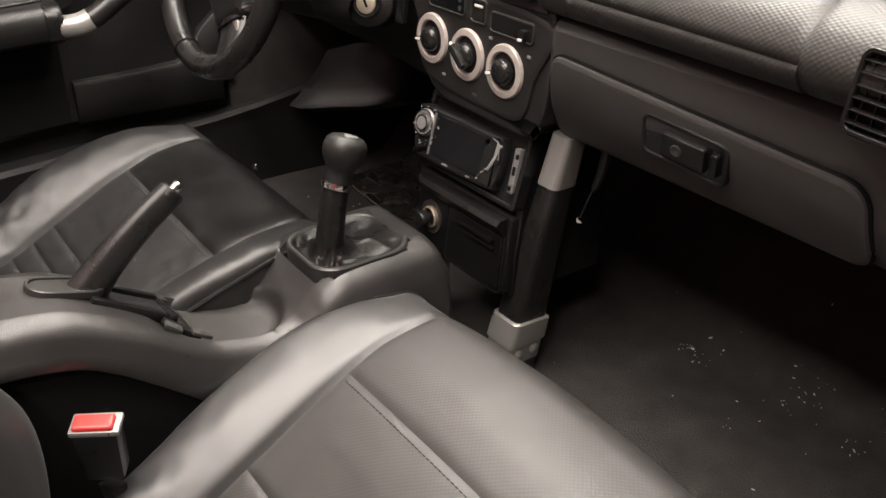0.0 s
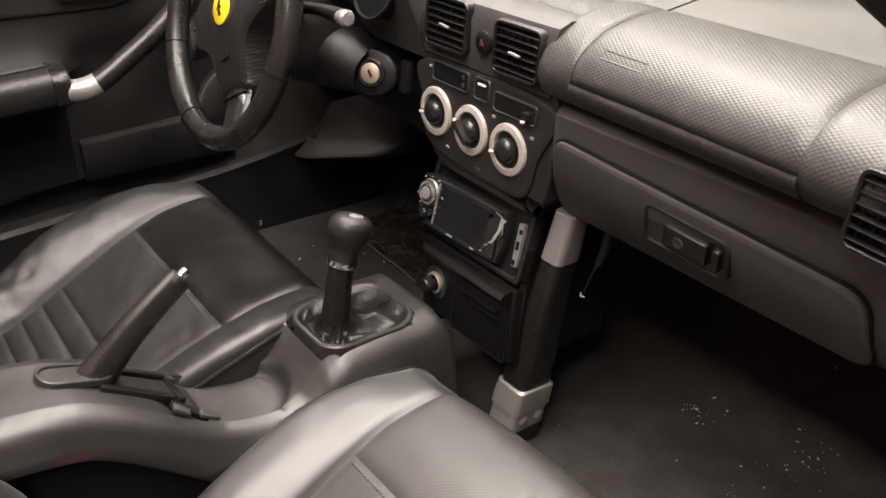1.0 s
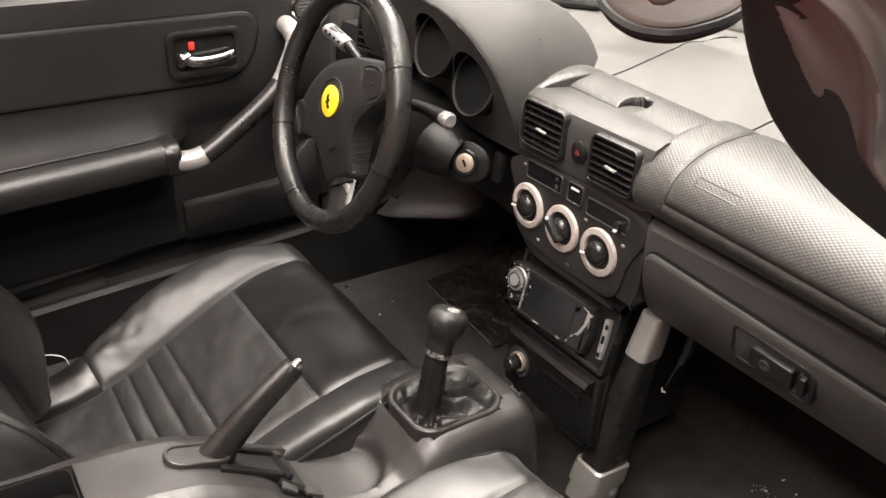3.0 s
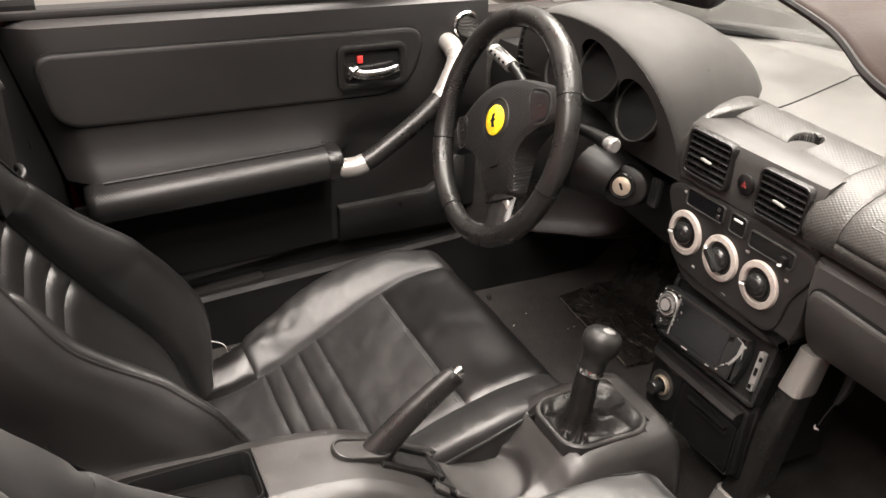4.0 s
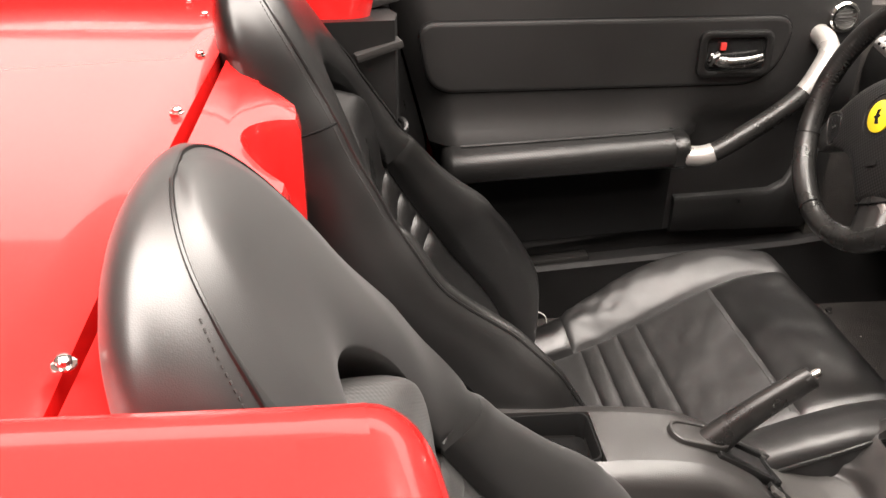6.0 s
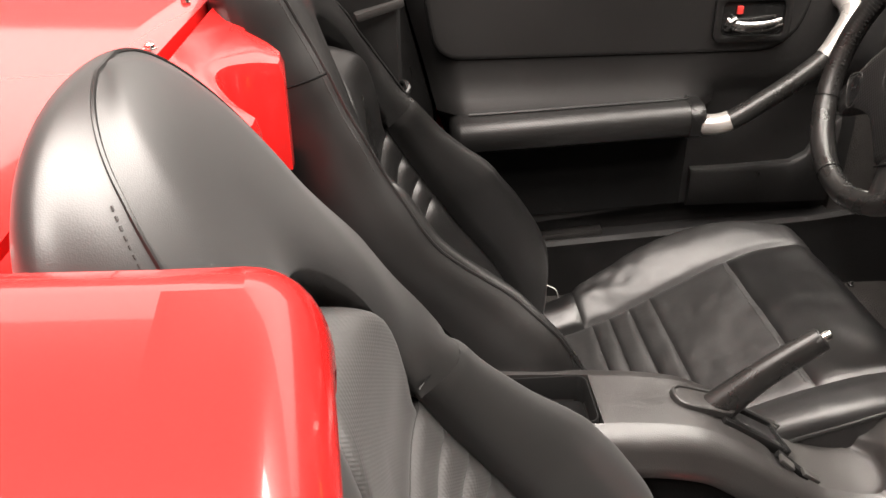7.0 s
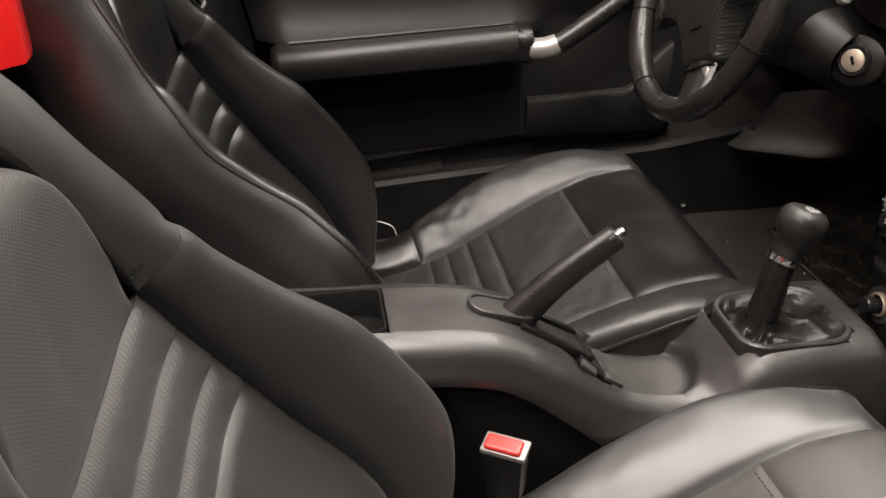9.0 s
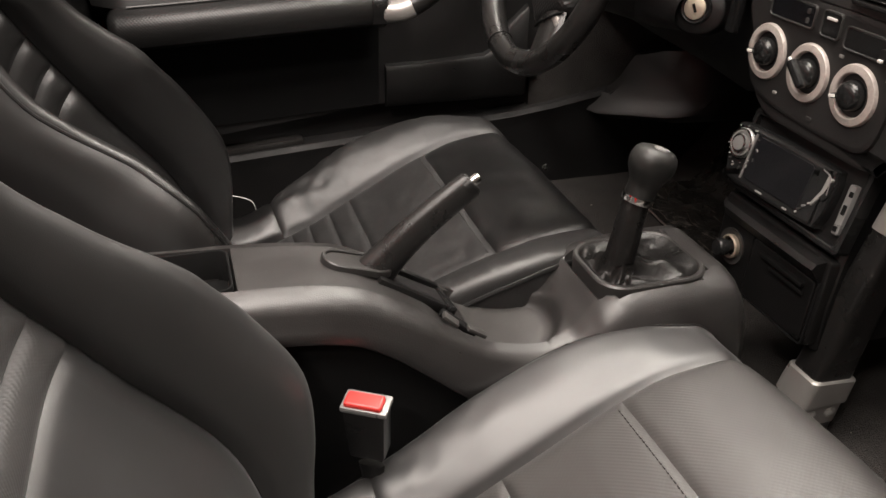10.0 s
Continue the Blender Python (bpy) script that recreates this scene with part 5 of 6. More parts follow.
bm = bmesh.new()
rings = []
for k, dx, x_ in ((0.88, 0.004, 0), (0.905, 0.0005, 0), (0.93, 0.0025, 0), (0.952, 0.008, 0), (0.972, 0.018, 0), (0.988, 0.032, 0), (1.0, 0.052, 0), (1.004, 0, 0.69), (0.985, 0, 0.75), (0.93, 0, 0.81), (0.85, 0, 0.855), (0.76, 0, 0.885), (0.66, 0, 0.90), (0.53, 0, 0.905)):
    ring = []
    for i in range(41):
        y, z = hood_edge(math.pi * i / 40)
        zz = 0.515 + (z - 0.515) * k - (0.0 if x_ < 0.72 else 0.16 * (x_ - 0.72))
        ring.append(V((hood_plane(zz) + dx) if not x_ else x_ + 0.05 * (y - HC) / 0.21 * (x_ > 0.72), HC + (y - HC) * k, zz))
    rings.append(ring)
ring_faces(bm, rings, False, False, False)
part("hood_shell", bm, PLASTIC_HOOD, hood)
DIALS = ((0.280, 0.618, 0.0450), (0.1955, 0.583, 0.0440), (0.385, 0.594, 0.046))
bm = bmesh.new()
ny, nz = 220, 110
verts = {}
for i in range(ny + 1):
    for j in range(nz + 1):
        y = 0.113 + 0.417 * i / ny
        z = 0.500 + 0.205 * j / nz
        rel = min(1.0, abs(y - HC) / hood_half(y - HC))
        zmax = 0.515 + 0.182 * max(0.0, 1 - rel ** (2 / 0.80)) ** 0.375 - 0.014
        inside = False
        for cy, cz, r in DIALS:
            d = math.hypot(y - cy, z - cz)
            if abs(d - r) < 0.0016:
                y, z = cy + (y - cy) * r / d, cz + (z - cz) * r / d
            inside = inside or d < r - 0.0016
        if z <= zmax + 0.003 and not inside:
            verts[i, j] = bm.verts.new(V(hood_plane(z), y, min(z, zmax)))
for i in range(ny):
    for j in range(nz):
        k = [c for c in ((i, j), (i + 1, j), (i + 1, j + 1), (i, j + 1)) if c in verts]
        if len(k) > 2:
            bm.faces.new([verts[c] for c in k])
part("hood_face", bm, PLASTIC_HOOD, hood, sharp=60)
for cy, cz, r in DIALS:
    at = facing(hood_plane(cz), cy, cz, 18.4)
    bm = bmesh.new()
    lathe(bm, ((r * 1.045, -0.003), (r * 1.040, 0.0003), (r * 1.02, 0.0005), (r * 1.005, 0.0), (r * 0.996, -0.0015), (r * 0.990, -0.004)), 56, at, False)
    part("dial_rim", bm, PLASTIC_HOOD, hood)
    bm = bmesh.new()
    lathe(bm, ((r * 0.992, -0.0035), (r * 0.93, -0.034), (r * 0.90, -0.066), (r * 0.80, -0.070), (0.0004, -0.070)), 48, at)
    part("dial", bm, DIAL, hood, "dark unlit dial in a deep round well")
bm = bmesh.new()
tube(bm, [V(x, 0.150 + 0.02 * (x - 0.6), 0.62 + 0.05 * math.sin((x - 0.6) * 5)) for x in np.linspace(0.62, 0.7, 3)], 0.0008, 4)
part("hood_seam", bm, VOID, hood)
vent(facing(0.640, 0.505, 0.585, 12, 10), 0.085, 0.075, 6, 6, dash)

# ---- stack: climate panel, radio, ashtray panel, support legs ----
climate = thing("climate_panel", "black climate control panel with three pale ringed knobs", "control panel", (0.66, 0, 0.40))
PM = facing(0.6465, -0.008, 0.452, 1.5)
po = [(-0.121, 0.050), (-0.121, -0.010), (-0.112, -0.052), (-0.07, -0.070), (0.04, -0.076), (0.088, -0.068), (0.104, -0.02), (0.116, 0.053)]
po = [(p.x, p.y) for p in catmull([(a, b, 0) for a, b in po], 5, True)]
bm = bmesh.new()
slab(bm, po, -0.06, 0.004, PM, 0.006)
part("panel", bm, PANEL, climate)


def knob(x, y, turn, cross):
    m = PM @ pose(x, y, 0.004, 0, 0, turn)
    bm = bmesh.new()
    lathe(bm, ((0.0320, -0.002), (0.0320, 0.002), (0.0306, 0.0042), (0.0240, 0.0052), (0.0226, 0.004), (0.0218, -0.002)), 40, m, False)
    k = part("knob_ring", bm, RING, climate, "pale worn satin ring")
    bm = bmesh.new()
    lathe(bm, ((0.0212, -0.002), (0.0212, -0.0005), (0.0165, 0.0), (0.0155, 0.006), (0.0135, 0.011), (0.0095, 0.0135), (0.0004, 0.014)), 32, m)
    part("dial", bm, PLASTIC_GLOSS, k)
    bm = bmesh.new()
    if cross:
        box(bm, V(0, 0, 0.014), V(0.034, 0.010, 0.014), 0.004)
    else:
        box(bm, V(-0.014, 0, 0.009), V(0.012, 0.006, 0.008), 0.002)
    bm.transform(m)
    part("pointer_grip", bm, PLASTIC_GLOSS, k)
    bm = bmesh.new()
    box(bm, V(-0.0165, 0, 0.0165 if cross else 0.0125), V(0.009, 0.0035, 0.003), 0.001)
    bm.transform(m)
    part("pointer", bm, WHITE, k, "white pointer line")


knob(-0.087, -0.012, 10, False)
knob(-0.0150, -0.016, -40, True)
knob(0.0560, -0.018, 15, False)
for x, y, w, h, mt, nm in ((-0.060, 0.041, 0.070, 0.022, SCREEN, "clock_window"), (0.002, 0.040, 0.026, 0.024, PLASTIC_GLOSS, "button"), (0.062, 0.034, 0.072, 0.020, PLASTIC_GLOSS, "slider_slot")):
    bm = bmesh.new()
    slab(bm, rrect(w, h, 0.004), 0.0, 0.0058, PM @ pose(x, y, 0), 0.001)
    part(nm, bm, mt, climate)
for x, y, w, h, dz, mt, nm in ((0.002, 0.046, 0.015, 0.003, 0.007, WHITE, "lit_bar"), (0.085, 0.030, 0.009, 0.014, 0.012, PLASTIC, "slider"), (0.085, 0.026, 0.005, 0.003, 0.015, WHITE, "slider_mark"),
                         (-0.034, 0.046, 0.005, 0.006, 0.007, PLASTIC_SOFT, "clock_button"), (-0.034, 0.036, 0.005, 0.006, 0.007, PLASTIC_SOFT, "clock_button"), (-0.100, 0.044, 0.006, 0.003, 0.007, DIM, "clock_mark"),
                         (0.026, 0.014, 0.006, 0.0035, 0.0055, DIM, "symbol"), (0.094, 0.008, 0.006, 0.0035, 0.0055, DIM, "symbol"), (-0.060, -0.052, 0.006, 0.0035, 0.0055, DIM, "symbol"), (0.003, -0.062, 0.008, 0.005, 0.0055, PLASTIC_SOFT, "symbol")):
    bm = bmesh.new()
    slab(bm, rrect(w, h, min(w, h) * 0.3), 0.0, dz, PM @ pose(x, y, 0), 0.0006)
    part(nm, bm, mt, climate)

bm = bmesh.new()
so = rpoly([(-0.126, 0.064, 0.012), (-0.126, -0.040, 0.030), (-0.085, -0.086, 0.030), (0.100, -0.090, 0.026), (0.124, -0.060, 0.03), (0.124, 0.064, 0.012)], 6, 4)
slab(bm, so, -0.09, -0.001, PM, 0.004)
part("surround", bm, PANEL, climate, "grey-black surround of the panel")
for x, y, w, h in ((-0.060, 0.041, 0.070, 0.022), (0.002, 0.040, 0.026, 0.024), (0.062, 0.034, 0.072, 0.020)):
    bm = bmesh.new()
    hoop(bm, rrect(w + 0.004, h + 0.004, 0.005), rrect(w, h, 0.004), 0.0, 0.0068, PM @ pose(x, y, 0), 0.0008)
    part("window_rim", bm, PLASTIC_SOFT, climate)
stack = thing("centre_stack", "black centre stack housing for radio and ashtray", "stack housing", (0.70, 0, 0.15))
bm = bmesh.new()
rings = []
for z, x0 in ((0.145, 0.640), (0.20, 0.640), (0.262, 0.646), (0.33, 0.660), (0.385, 0.672), (0.41, 0.680)):
    rings.append([V(x0, 0.088, z), V(x0, -0.098, z), V(x0 + 0.005, -0.104, z), V(0.80, -0.104, z), V(0.80, 0.094, z), V(x0 + 0.005, 0.094, z)])
ring_faces(bm, rings)
part("housing", bm, PLASTIC, stack)
radio = thing("car_radio", "black detachable-face car radio with dark screen and silver knob", "radio", (0.65, 0, 0.27))
RM = facing(0.6495, -0.006, 0.318, 14)
bm = bmesh.new()
hoop(bm, rrect(0.200, 0.100, 0.006), rrect(0.186, 0.086, 0.004), -0.012, 0.006, RM, 0.001)
part("trim_frame", bm, PLASTIC_GLOSS, radio)
bm = bmesh.new()
slab(bm, rrect(0.187, 0.087, 0.004), -0.010, -0.002, RM)
part("back_plate", bm, PLASTIC, radio)
RF = RM @ pose(-0.014, -0.002, 0.006, 0, 4, 0)
fp = [(-0.078, -0.026), (-0.070, -0.036), (0.06, -0.036), (0.076, -0.028), (0.080, 0.0), (0.076, 0.028), (0.06, 0.034), (-0.070, 0.034), (-0.082, 0.020), (-0.084, -0.005)]
bm = bmesh.new()
slab(bm, [(p.x, p.y) for p in catmull([(a, b, 0) for a, b in fp], 5, True)], -0.004, 0.014, RF, 0.005)
face = part("faceplate", bm, PLASTIC_GLOSS, radio)
bm = bmesh.new()
slab(bm, rrect(0.092, 0.054, 0.005), 0.010, 0.0148, RF @ pose(0.002, 0.001, 0), 0.001)
part("screen", bm, SCREEN, face, "dark glossy screen")
bm = bmesh.new()
lathe(bm, ((0.0185, 0.012), (0.0185, 0.016), (0.0160, 0.019), (0.0135, 0.019), (0.0125, 0.0170), (0.0105, 0.0170), (0.0095, 0.022), (0.0004, 0.0225)), 30, RF @ pose(-0.064, 0.010, 0))
part("volume_knob", bm, PEWTER, face, "grey metal volume knob")
for ro, zz in ((0.0165, 0.0185), (0.0098, 0.0218)):
    bm = bmesh.new()
    tube(bm, [RF @ V(-0.064 + ro * math.cos(k * math.pi / 15), 0.010 + ro * math.sin(k * math.pi / 15), zz) for k in range(30)], 0.0011, 6, True)
    part("knob_ring", bm, CHROME_DULL, face)
rnd = random.Random(4)
for i in range(9):
    a = radians(200 + i * 28)
    bm = bmesh.new()
    slab(bm, rrect(0.004, 0.0020, 0.0006), 0.010, 0.0152, RF @ pose(-0.062 + 0.024 * math.cos(a) * (0.8 if math.cos(a) < 0 else 1), 0.007 + 0.029 * math.sin(a) * 0.9, 0, 0, 0, i * 23))
    part("key", bm, CONSOLE if i % 2 else SILVER, face)
for i in range(10):
    bm = bmesh.new()
    slab(bm, rrect(0.005 if i % 3 else 0.003, 0.0022, 0.0008), 0.010, 0.0155, RF @ pose(0.058 + 0.010 * math.sin(i * 0.5), 0.020 - 0.0052 * i, 0, 0, 0, 35))
    part("key", bm, (DIM, PEWTER, PLASTIC_SOFT)[i % 3] if i != 3 else BUTTON_RED, face)
bm = bmesh.new()
slab(bm, [(p.x, p.y) for p in catmull([(0.056, 0.030, 0), (0.074, 0.025, 0), (0.0785, 0.005, 0), (0.072, -0.002, 0), (0.060, 0.010, 0)], 5, True)], 0.010, 0.0158, RF, 0.001)
part("corner_plate", bm, PLASTIC_GLOSS, face)
bm = bmesh.new()
tube(bm, [RF @ V(*p) for p in catmull([(0.060, 0.029, 0.0155), (0.0725, 0.024, 0.0155), (0.077, 0.006, 0.0155)], 6)], 0.0008, 6)
part("corner_strip", bm, PEWTER, face)
for pts, mt, nm in (([(-0.0485, 0.028), (-0.0460, 0.028), (-0.0460, -0.028), (-0.0485, -0.028)], PEWTER, "screen_edge"), ([(0.0690, 0.028), (0.0765, 0.023), (0.0730, 0.006), (0.0640, -0.012), (0.0610, -0.010), (0.0680, 0.008)], SILVER, "side_wedge")):
    bm = bmesh.new()
    slab(bm, pts, 0.010, 0.0160, RF, 0.001)
    part(nm, bm, mt, face)
for x, w in ((-0.012, 0.011), (0.032, 0.007)):
    bm = bmesh.new()
    slab(bm, rrect(w, 0.0020, 0.0004), 0.010, 0.0148, RF @ pose(x, -0.0312, 0))
    part("label_bar", bm, DIM, face)
rnd = random.Random(8)
for i in range(8):
    a = radians(95 + i * 33)
    bm = bmesh.new()
    slab(bm, rrect(rnd.uniform(0.0014, 0.0026), 0.0010, 0.0004), 0.010, 0.0149, RF @ pose(-0.0645 + (0.0205 + 0.002 * (i % 2)) * math.cos(a), 0.0085 + (0.0225 + 0.002 * (i % 2)) * math.sin(a), 0, 0, 0, rnd.uniform(-30, 30)))
    part("symbol", bm, WHITE if i % 3 else DIM, face)
bm = bmesh.new()
slab(bm, rrect(0.0095, 0.056, 0.002), -0.004, 0.0045, RM @ pose(0.0825, -0.003, 0, 0, 0, 4), 0.001)
strip = part("eject_plate", bm, PEWTER, radio, "grey metal eject plate")
for y in (0.018, 0.0, -0.022):
    bm = bmesh.new()
    slab(bm, rrect(0.0050, 0.0060 if y else 0.011, 0.001), 0.0, 0.0052, RM @ pose(0.0830, y - 0.003, 0, 0, 0, 4))
    part("slot", bm, VOID, strip)

ash = thing("ashtray_panel", "black lower stack panel with ashtray lid and lighter", "ashtray", (0.64, 0, 0.15))
AM = facing(0.6385, -0.006, 0.205, 3)
bm = bmesh.new()
slab(bm, rrect(0.192, 0.112, 0.008), -0.02, 0.006, AM, 0.004)
part("panel", bm, PLASTIC, ash)
bm = bmesh.new()
rings = []
for x, k in ((-0.088, 0.3), (-0.075, 0.9), (0.0, 1.0), (0.075, 1.0), (0.089, 0.9)):
    rings.append([AM @ V(x, y, z) for y, z in ((0.052, 0.004), (0.050, 0.010 + 0.010 * k), (0.044, 0.012 + 0.013 * k), (0.030 - 0.004 * k, 0.010), (0.022, 0.004))])
ring_faces(bm, rings)
part("shelf_lip", bm, PLASTIC, ash)
bm = bmesh.new()
hoop(bm, rrect(0.118, 0.086, 0.006), rrect(0.112, 0.080, 0.004), 0.004, 0.0085, AM @ pose(0.031, -0.014, 0), 0.001)
part("lid_gap", bm, VOID, ash)
bm = bmesh.new()
slab(bm, rrect(0.110, 0.078, 0.004), 0.002, 0.0095, AM @ pose(0.031, -0.014, 0), 0.002)
lid = part("ashtray_lid", bm, PLASTIC, ash)
bm = bmesh.new()
box(bm, V(0.034, 0.014, 0.012), V(0.076, 0.006, 0.007), 0.002)
box(bm, V(0.044, 0.004, 0.011), V(0.060, 0.005, 0.004), 0.001)
bm.transform(AM)
part("lid_pull", bm, PLASTIC, lid)
LM2 = AM @ pose(-0.064, -0.008, 0.005)
bm = bmesh.new()
lathe(bm, ((0.0235, -0.002), (0.0235, 0.003), (0.020, 0.0015), (0.016, 0.0015), (0.016, -0.002)), 30, LM2, False)
part("lighter_dish", bm, PLASTIC_SOFT, ash)
bm = bmesh.new()
lathe(bm, ((0.0155, -0.002), (0.0155, 0.006), (0.0135, 0.0075), (0.0118, 0.006), (0.0118, -0.002)), 26, LM2, False)
part("lighter_ring", bm, BRASS, ash, "brass coloured socket ring")
bm = bmesh.new()
lathe(bm, ((0.0080, 0.0), (0.0080, 0.010), (0.0105, 0.012), (0.0108, 0.022), (0.0095, 0.024), (0.0004, 0.0245)), 24, LM2)
part("lighter", bm, PLASTIC_GLOSS, ash, "black cigarette lighter")


def leg(sign):
    slim = 1.0 if sign < 0 else 0.42
    ob = thing("stack_leg", "black leather wrapped support leg with silver end caps", "support leg", (0.67, sign * 0.09, 0.03), "stack legs")

    def sec_at(z, grow, dip=0.0):
        t = (z - 0.03) / 0.345
        c = V(0.6695 + 0.010 * t, -0.0827 - 0.059 * t if sign < 0 else 0.096, 0)
        ring = rrect(2 * ((0.0310 - 0.0150 * t) * slim + grow), 2 * ((0.0245 - 0.0095 * t) * slim + grow), 0.009 * slim, 6)
        return [V(c.x + x, c.y + y, z - dip * max(0.0, x) / 0.025) for x, y in ring]
    for nm, z0, z1, g, mt, lb in (("shaft", 0.0, 0.318, 0.0, GRIP, ""), ("top_cap", 0.308, 0.375, 0.0010, SILVER, "satin silver cap"), ("foot_plate", 0.034, 0.072, 0.0012, SILVER, "satin silver foot plate")):
        bm = bmesh.new()
        ring_faces(bm, [sec_at(z, g) for z in np.linspace(z0, z1, 8)])
        part(nm, bm, mt, ob, lb)
    bm = bmesh.new()
    ring_faces(bm, [sec_at(z, g, d) for z, g, d in ((0.066, 0.0014, 0.0), (0.068, 0.0040, 0.0), (0.085, 0.0042, 0.0), (0.107, 0.0038, 0.004), (0.109, 0.0016, 0.004))])
    br = part("foot_bracket", bm, SILVER, ob, "satin silver foot bracket")
    for x in (0.657, 0.684) if sign < 0 else ():
        bm = bmesh.new()
        lathe(bm, ((0.0080, -0.002), (0.0080, 0.0012), (0.0060, 0.0030), (0.0004, 0.0036)), 18, along(V(x, -0.1118, 0.053), V(0, sign, 0)))
        part("bolt", bm, SILVER, br)
    return ob


leg(-1)
leg(1)
# torn paper tag hanging beside the stack
tag = thing("paper_scrap", "torn scrap of white paper under the dashboard", "paper scrap", (0.690, -0.168, 0.280))
bm = bmesh.new()
slab(bm, [(-0.002, 0.004), (-0.001, 0.0), (0.0025, -0.001), (0.004, -0.003), (-0.002, -0.0035), (-0.0035, 0.000)], 0.0, 0.0006, facing(0.684, -0.167, 0.272, 20, 30))
part("scrap", bm, DIM, tag)
bm = bmesh.new()
tube(bm, [V(0.700, -0.185, 0.372), V(0.697, -0.182, 0.335), V(0.692, -0.178, 0.315)], [0.007, 0.006, 0.004], 8)
tube(bm, [V(0.692, -0.178, 0.318), V(0.688, -0.172, 0.295), V(0.685, -0.168, 0.276)], 0.0012, 6)
part("strap", bm, PLASTIC, tag, "thin black cable end")

# ---- glovebox ----
glove = thing("glovebox", "closed grey-black glovebox lid with recessed latch", "glovebox", (0.64, -0.32, 0.38))
GM = facing(0.6415, 0, 0, 0, 0)


def lid_bend(p):
    return V(p.x + 3.6 * max(0.0, 0.475 - p.z) ** 2, p.y, p.z)


go = rpoly([(0.143, 0.476, 0.018), (0.134, 0.374, 0.016), (0.516, 0.371, 0.026), (0.508, 0.455, 0.024)])
bm = bmesh.new()
slab(bm, go, -0.01, 0.0075, GM, 0.005, 8)
warp(bm, lid_bend)
part("lid", bm, GLOVE, glove)
bm = bmesh.new()
tube(bm, [GM @ V(x, y, 0.0005) for x, y in go], 0.0026, 6, True)
warp(bm, lid_bend)
part("lid_gap", bm, VOID, glove)
GL = GM @ pose(0.327, 0.428, -0.0005, 10, 0, -3)
bm = bmesh.new()
hoop(bm, rrect(0.104, 0.046, 0.010), rrect(0.094, 0.036, 0.007), -0.004, 0.003, GL, 0.0012)
part("latch_rim", bm, PLASTIC, glove)
bm = bmesh.new()
slab(bm, rrect(0.096, 0.038, 0.007), -0.004, 0.0012, GL)
part("latch_well", bm, PLASTIC_GLOSS, glove)
bm = bmesh.new()
slab(bm, rrect(0.052, 0.026, 0.004), 0.0, 0.009, GL @ pose(0.004, 0, 0), 0.003)
lt = part("latch", bm, PLASTIC, glove)
bm = bmesh.new()
slab(bm, rrect(0.008, 0.024, 0.003), 0.0, 0.008, GL @ pose(0.040, 0.0, 0), 0.002)
part("latch_button", bm, PLASTIC, glove)
bm = bmesh.new()
lathe(bm, ((0.0065, 0.007), (0.0065, 0.0098), (0.005, 0.0104), (0.0035, 0.0098), (0.0004, 0.0096)), 20, GL @ pose(-0.002, 0, 0))
part("keyhole", bm, PLASTIC_SOFT, lt, "small dull keyhole")

# ---- steering wheel and column ----
wheel = thing("steering_wheel", "worn black leather three-spoke steering wheel with yellow round emblem", "steering wheel", (0.47, 0.317, 0.5345))
WM = Matrix.Translation((0.470, 0.317, 0.5345)) @ facing(0, 0, 0, 16.5) @ pose(0, 0, 0, 0, 0, 29)
bm = bmesh.new()
R_ = 0.1632
tube(bm, [WM @ V(R_ * math.cos(2 * math.pi * k / 96), R_ * math.sin(2 * math.pi * k / 96), 0) for k in range(96)],
     [0.0158 + 0.0018 * max(0, math.cos(2 * (2 * math.pi * k / 96) - 0.6)) ** 3 for k in range(96)], 16, True, up=tuple(WM.to_3x3() @ V(0, 0, 1)))
part("rim", bm, GRIP, wheel, "worn glossy leather rim")
bm = bmesh.new()
hubo = catmull([(-0.150, 0.020, 0), (-0.100, 0.044, 0), (-0.050, 0.063, 0), (0.0, 0.070, 0), (0.050, 0.063, 0), (0.100, 0.044, 0), (0.150, 0.020, 0), (0.152, -0.014, 0), (0.098, -0.020, 0), (0.056, -0.042, 0), (0.043, -0.082, 0), (0.036, -0.106, 0),
                (0.0, -0.110, 0), (-0.036, -0.106, 0), (-0.043, -0.082, 0), (-0.056, -0.042, 0), (-0.098, -0.020, 0), (-0.152, -0.014, 0)], 5, True)
slab(bm, [(p.x, p.y) for p in hubo], -0.030, 0.002, Matrix.Translation((0, 0, -0.012)), 0.012, 10)
for v in bm.verts:
    rr = math.hypot(v.co.x, v.co.y * 1.1)
    v.co.z = v.co.z + 0.020 * max(0.0, 1 - (rr / 0.15) ** 2) if v.co.z > -0.02 else v.co.z * (0.5 + 0.5 * max(0, 1 - rr / 0.15))
bm.transform(WM)
part("hub", bm, HUB, wheel, "grained black airbag cover and upper spokes")
EM = WM @ pose(0.004, 0.008, 0.0075)
bm = bmesh.new()
lathe(bm, ((0.0345, -0.006), (0.0345, 0.0005), (0.0325, 0.0022), (0.0300, 0.0005), (0.0270, 0.0), (0.0240, 0.002)), 40, EM)
part("emblem_rim", bm, PLASTIC, wheel)
bm = bmesh.new()
lathe(bm, ((0.0225, 0.0), (0.0225, 0.004), (0.0205, 0.0052), (0.0004, 0.006)), 36, EM)
emb = part("emblem", bm, YELLOW, wheel, "round yellow enamel emblem")
bm = bmesh.new()
slab(bm, [(-0.004, -0.010), (0.003, -0.011), (0.001, -0.003), (0.006, 0.000), (0.002, 0.003), (0.005, 0.010), (-0.002, 0.009), (-0.004, 0.002), (-0.008, 0.0), (-0.004, -0.003)], 0.004, 0.0066, EM)
part("emblem_mark", bm, PLASTIC_GLOSS, emb, "plain dark mark")
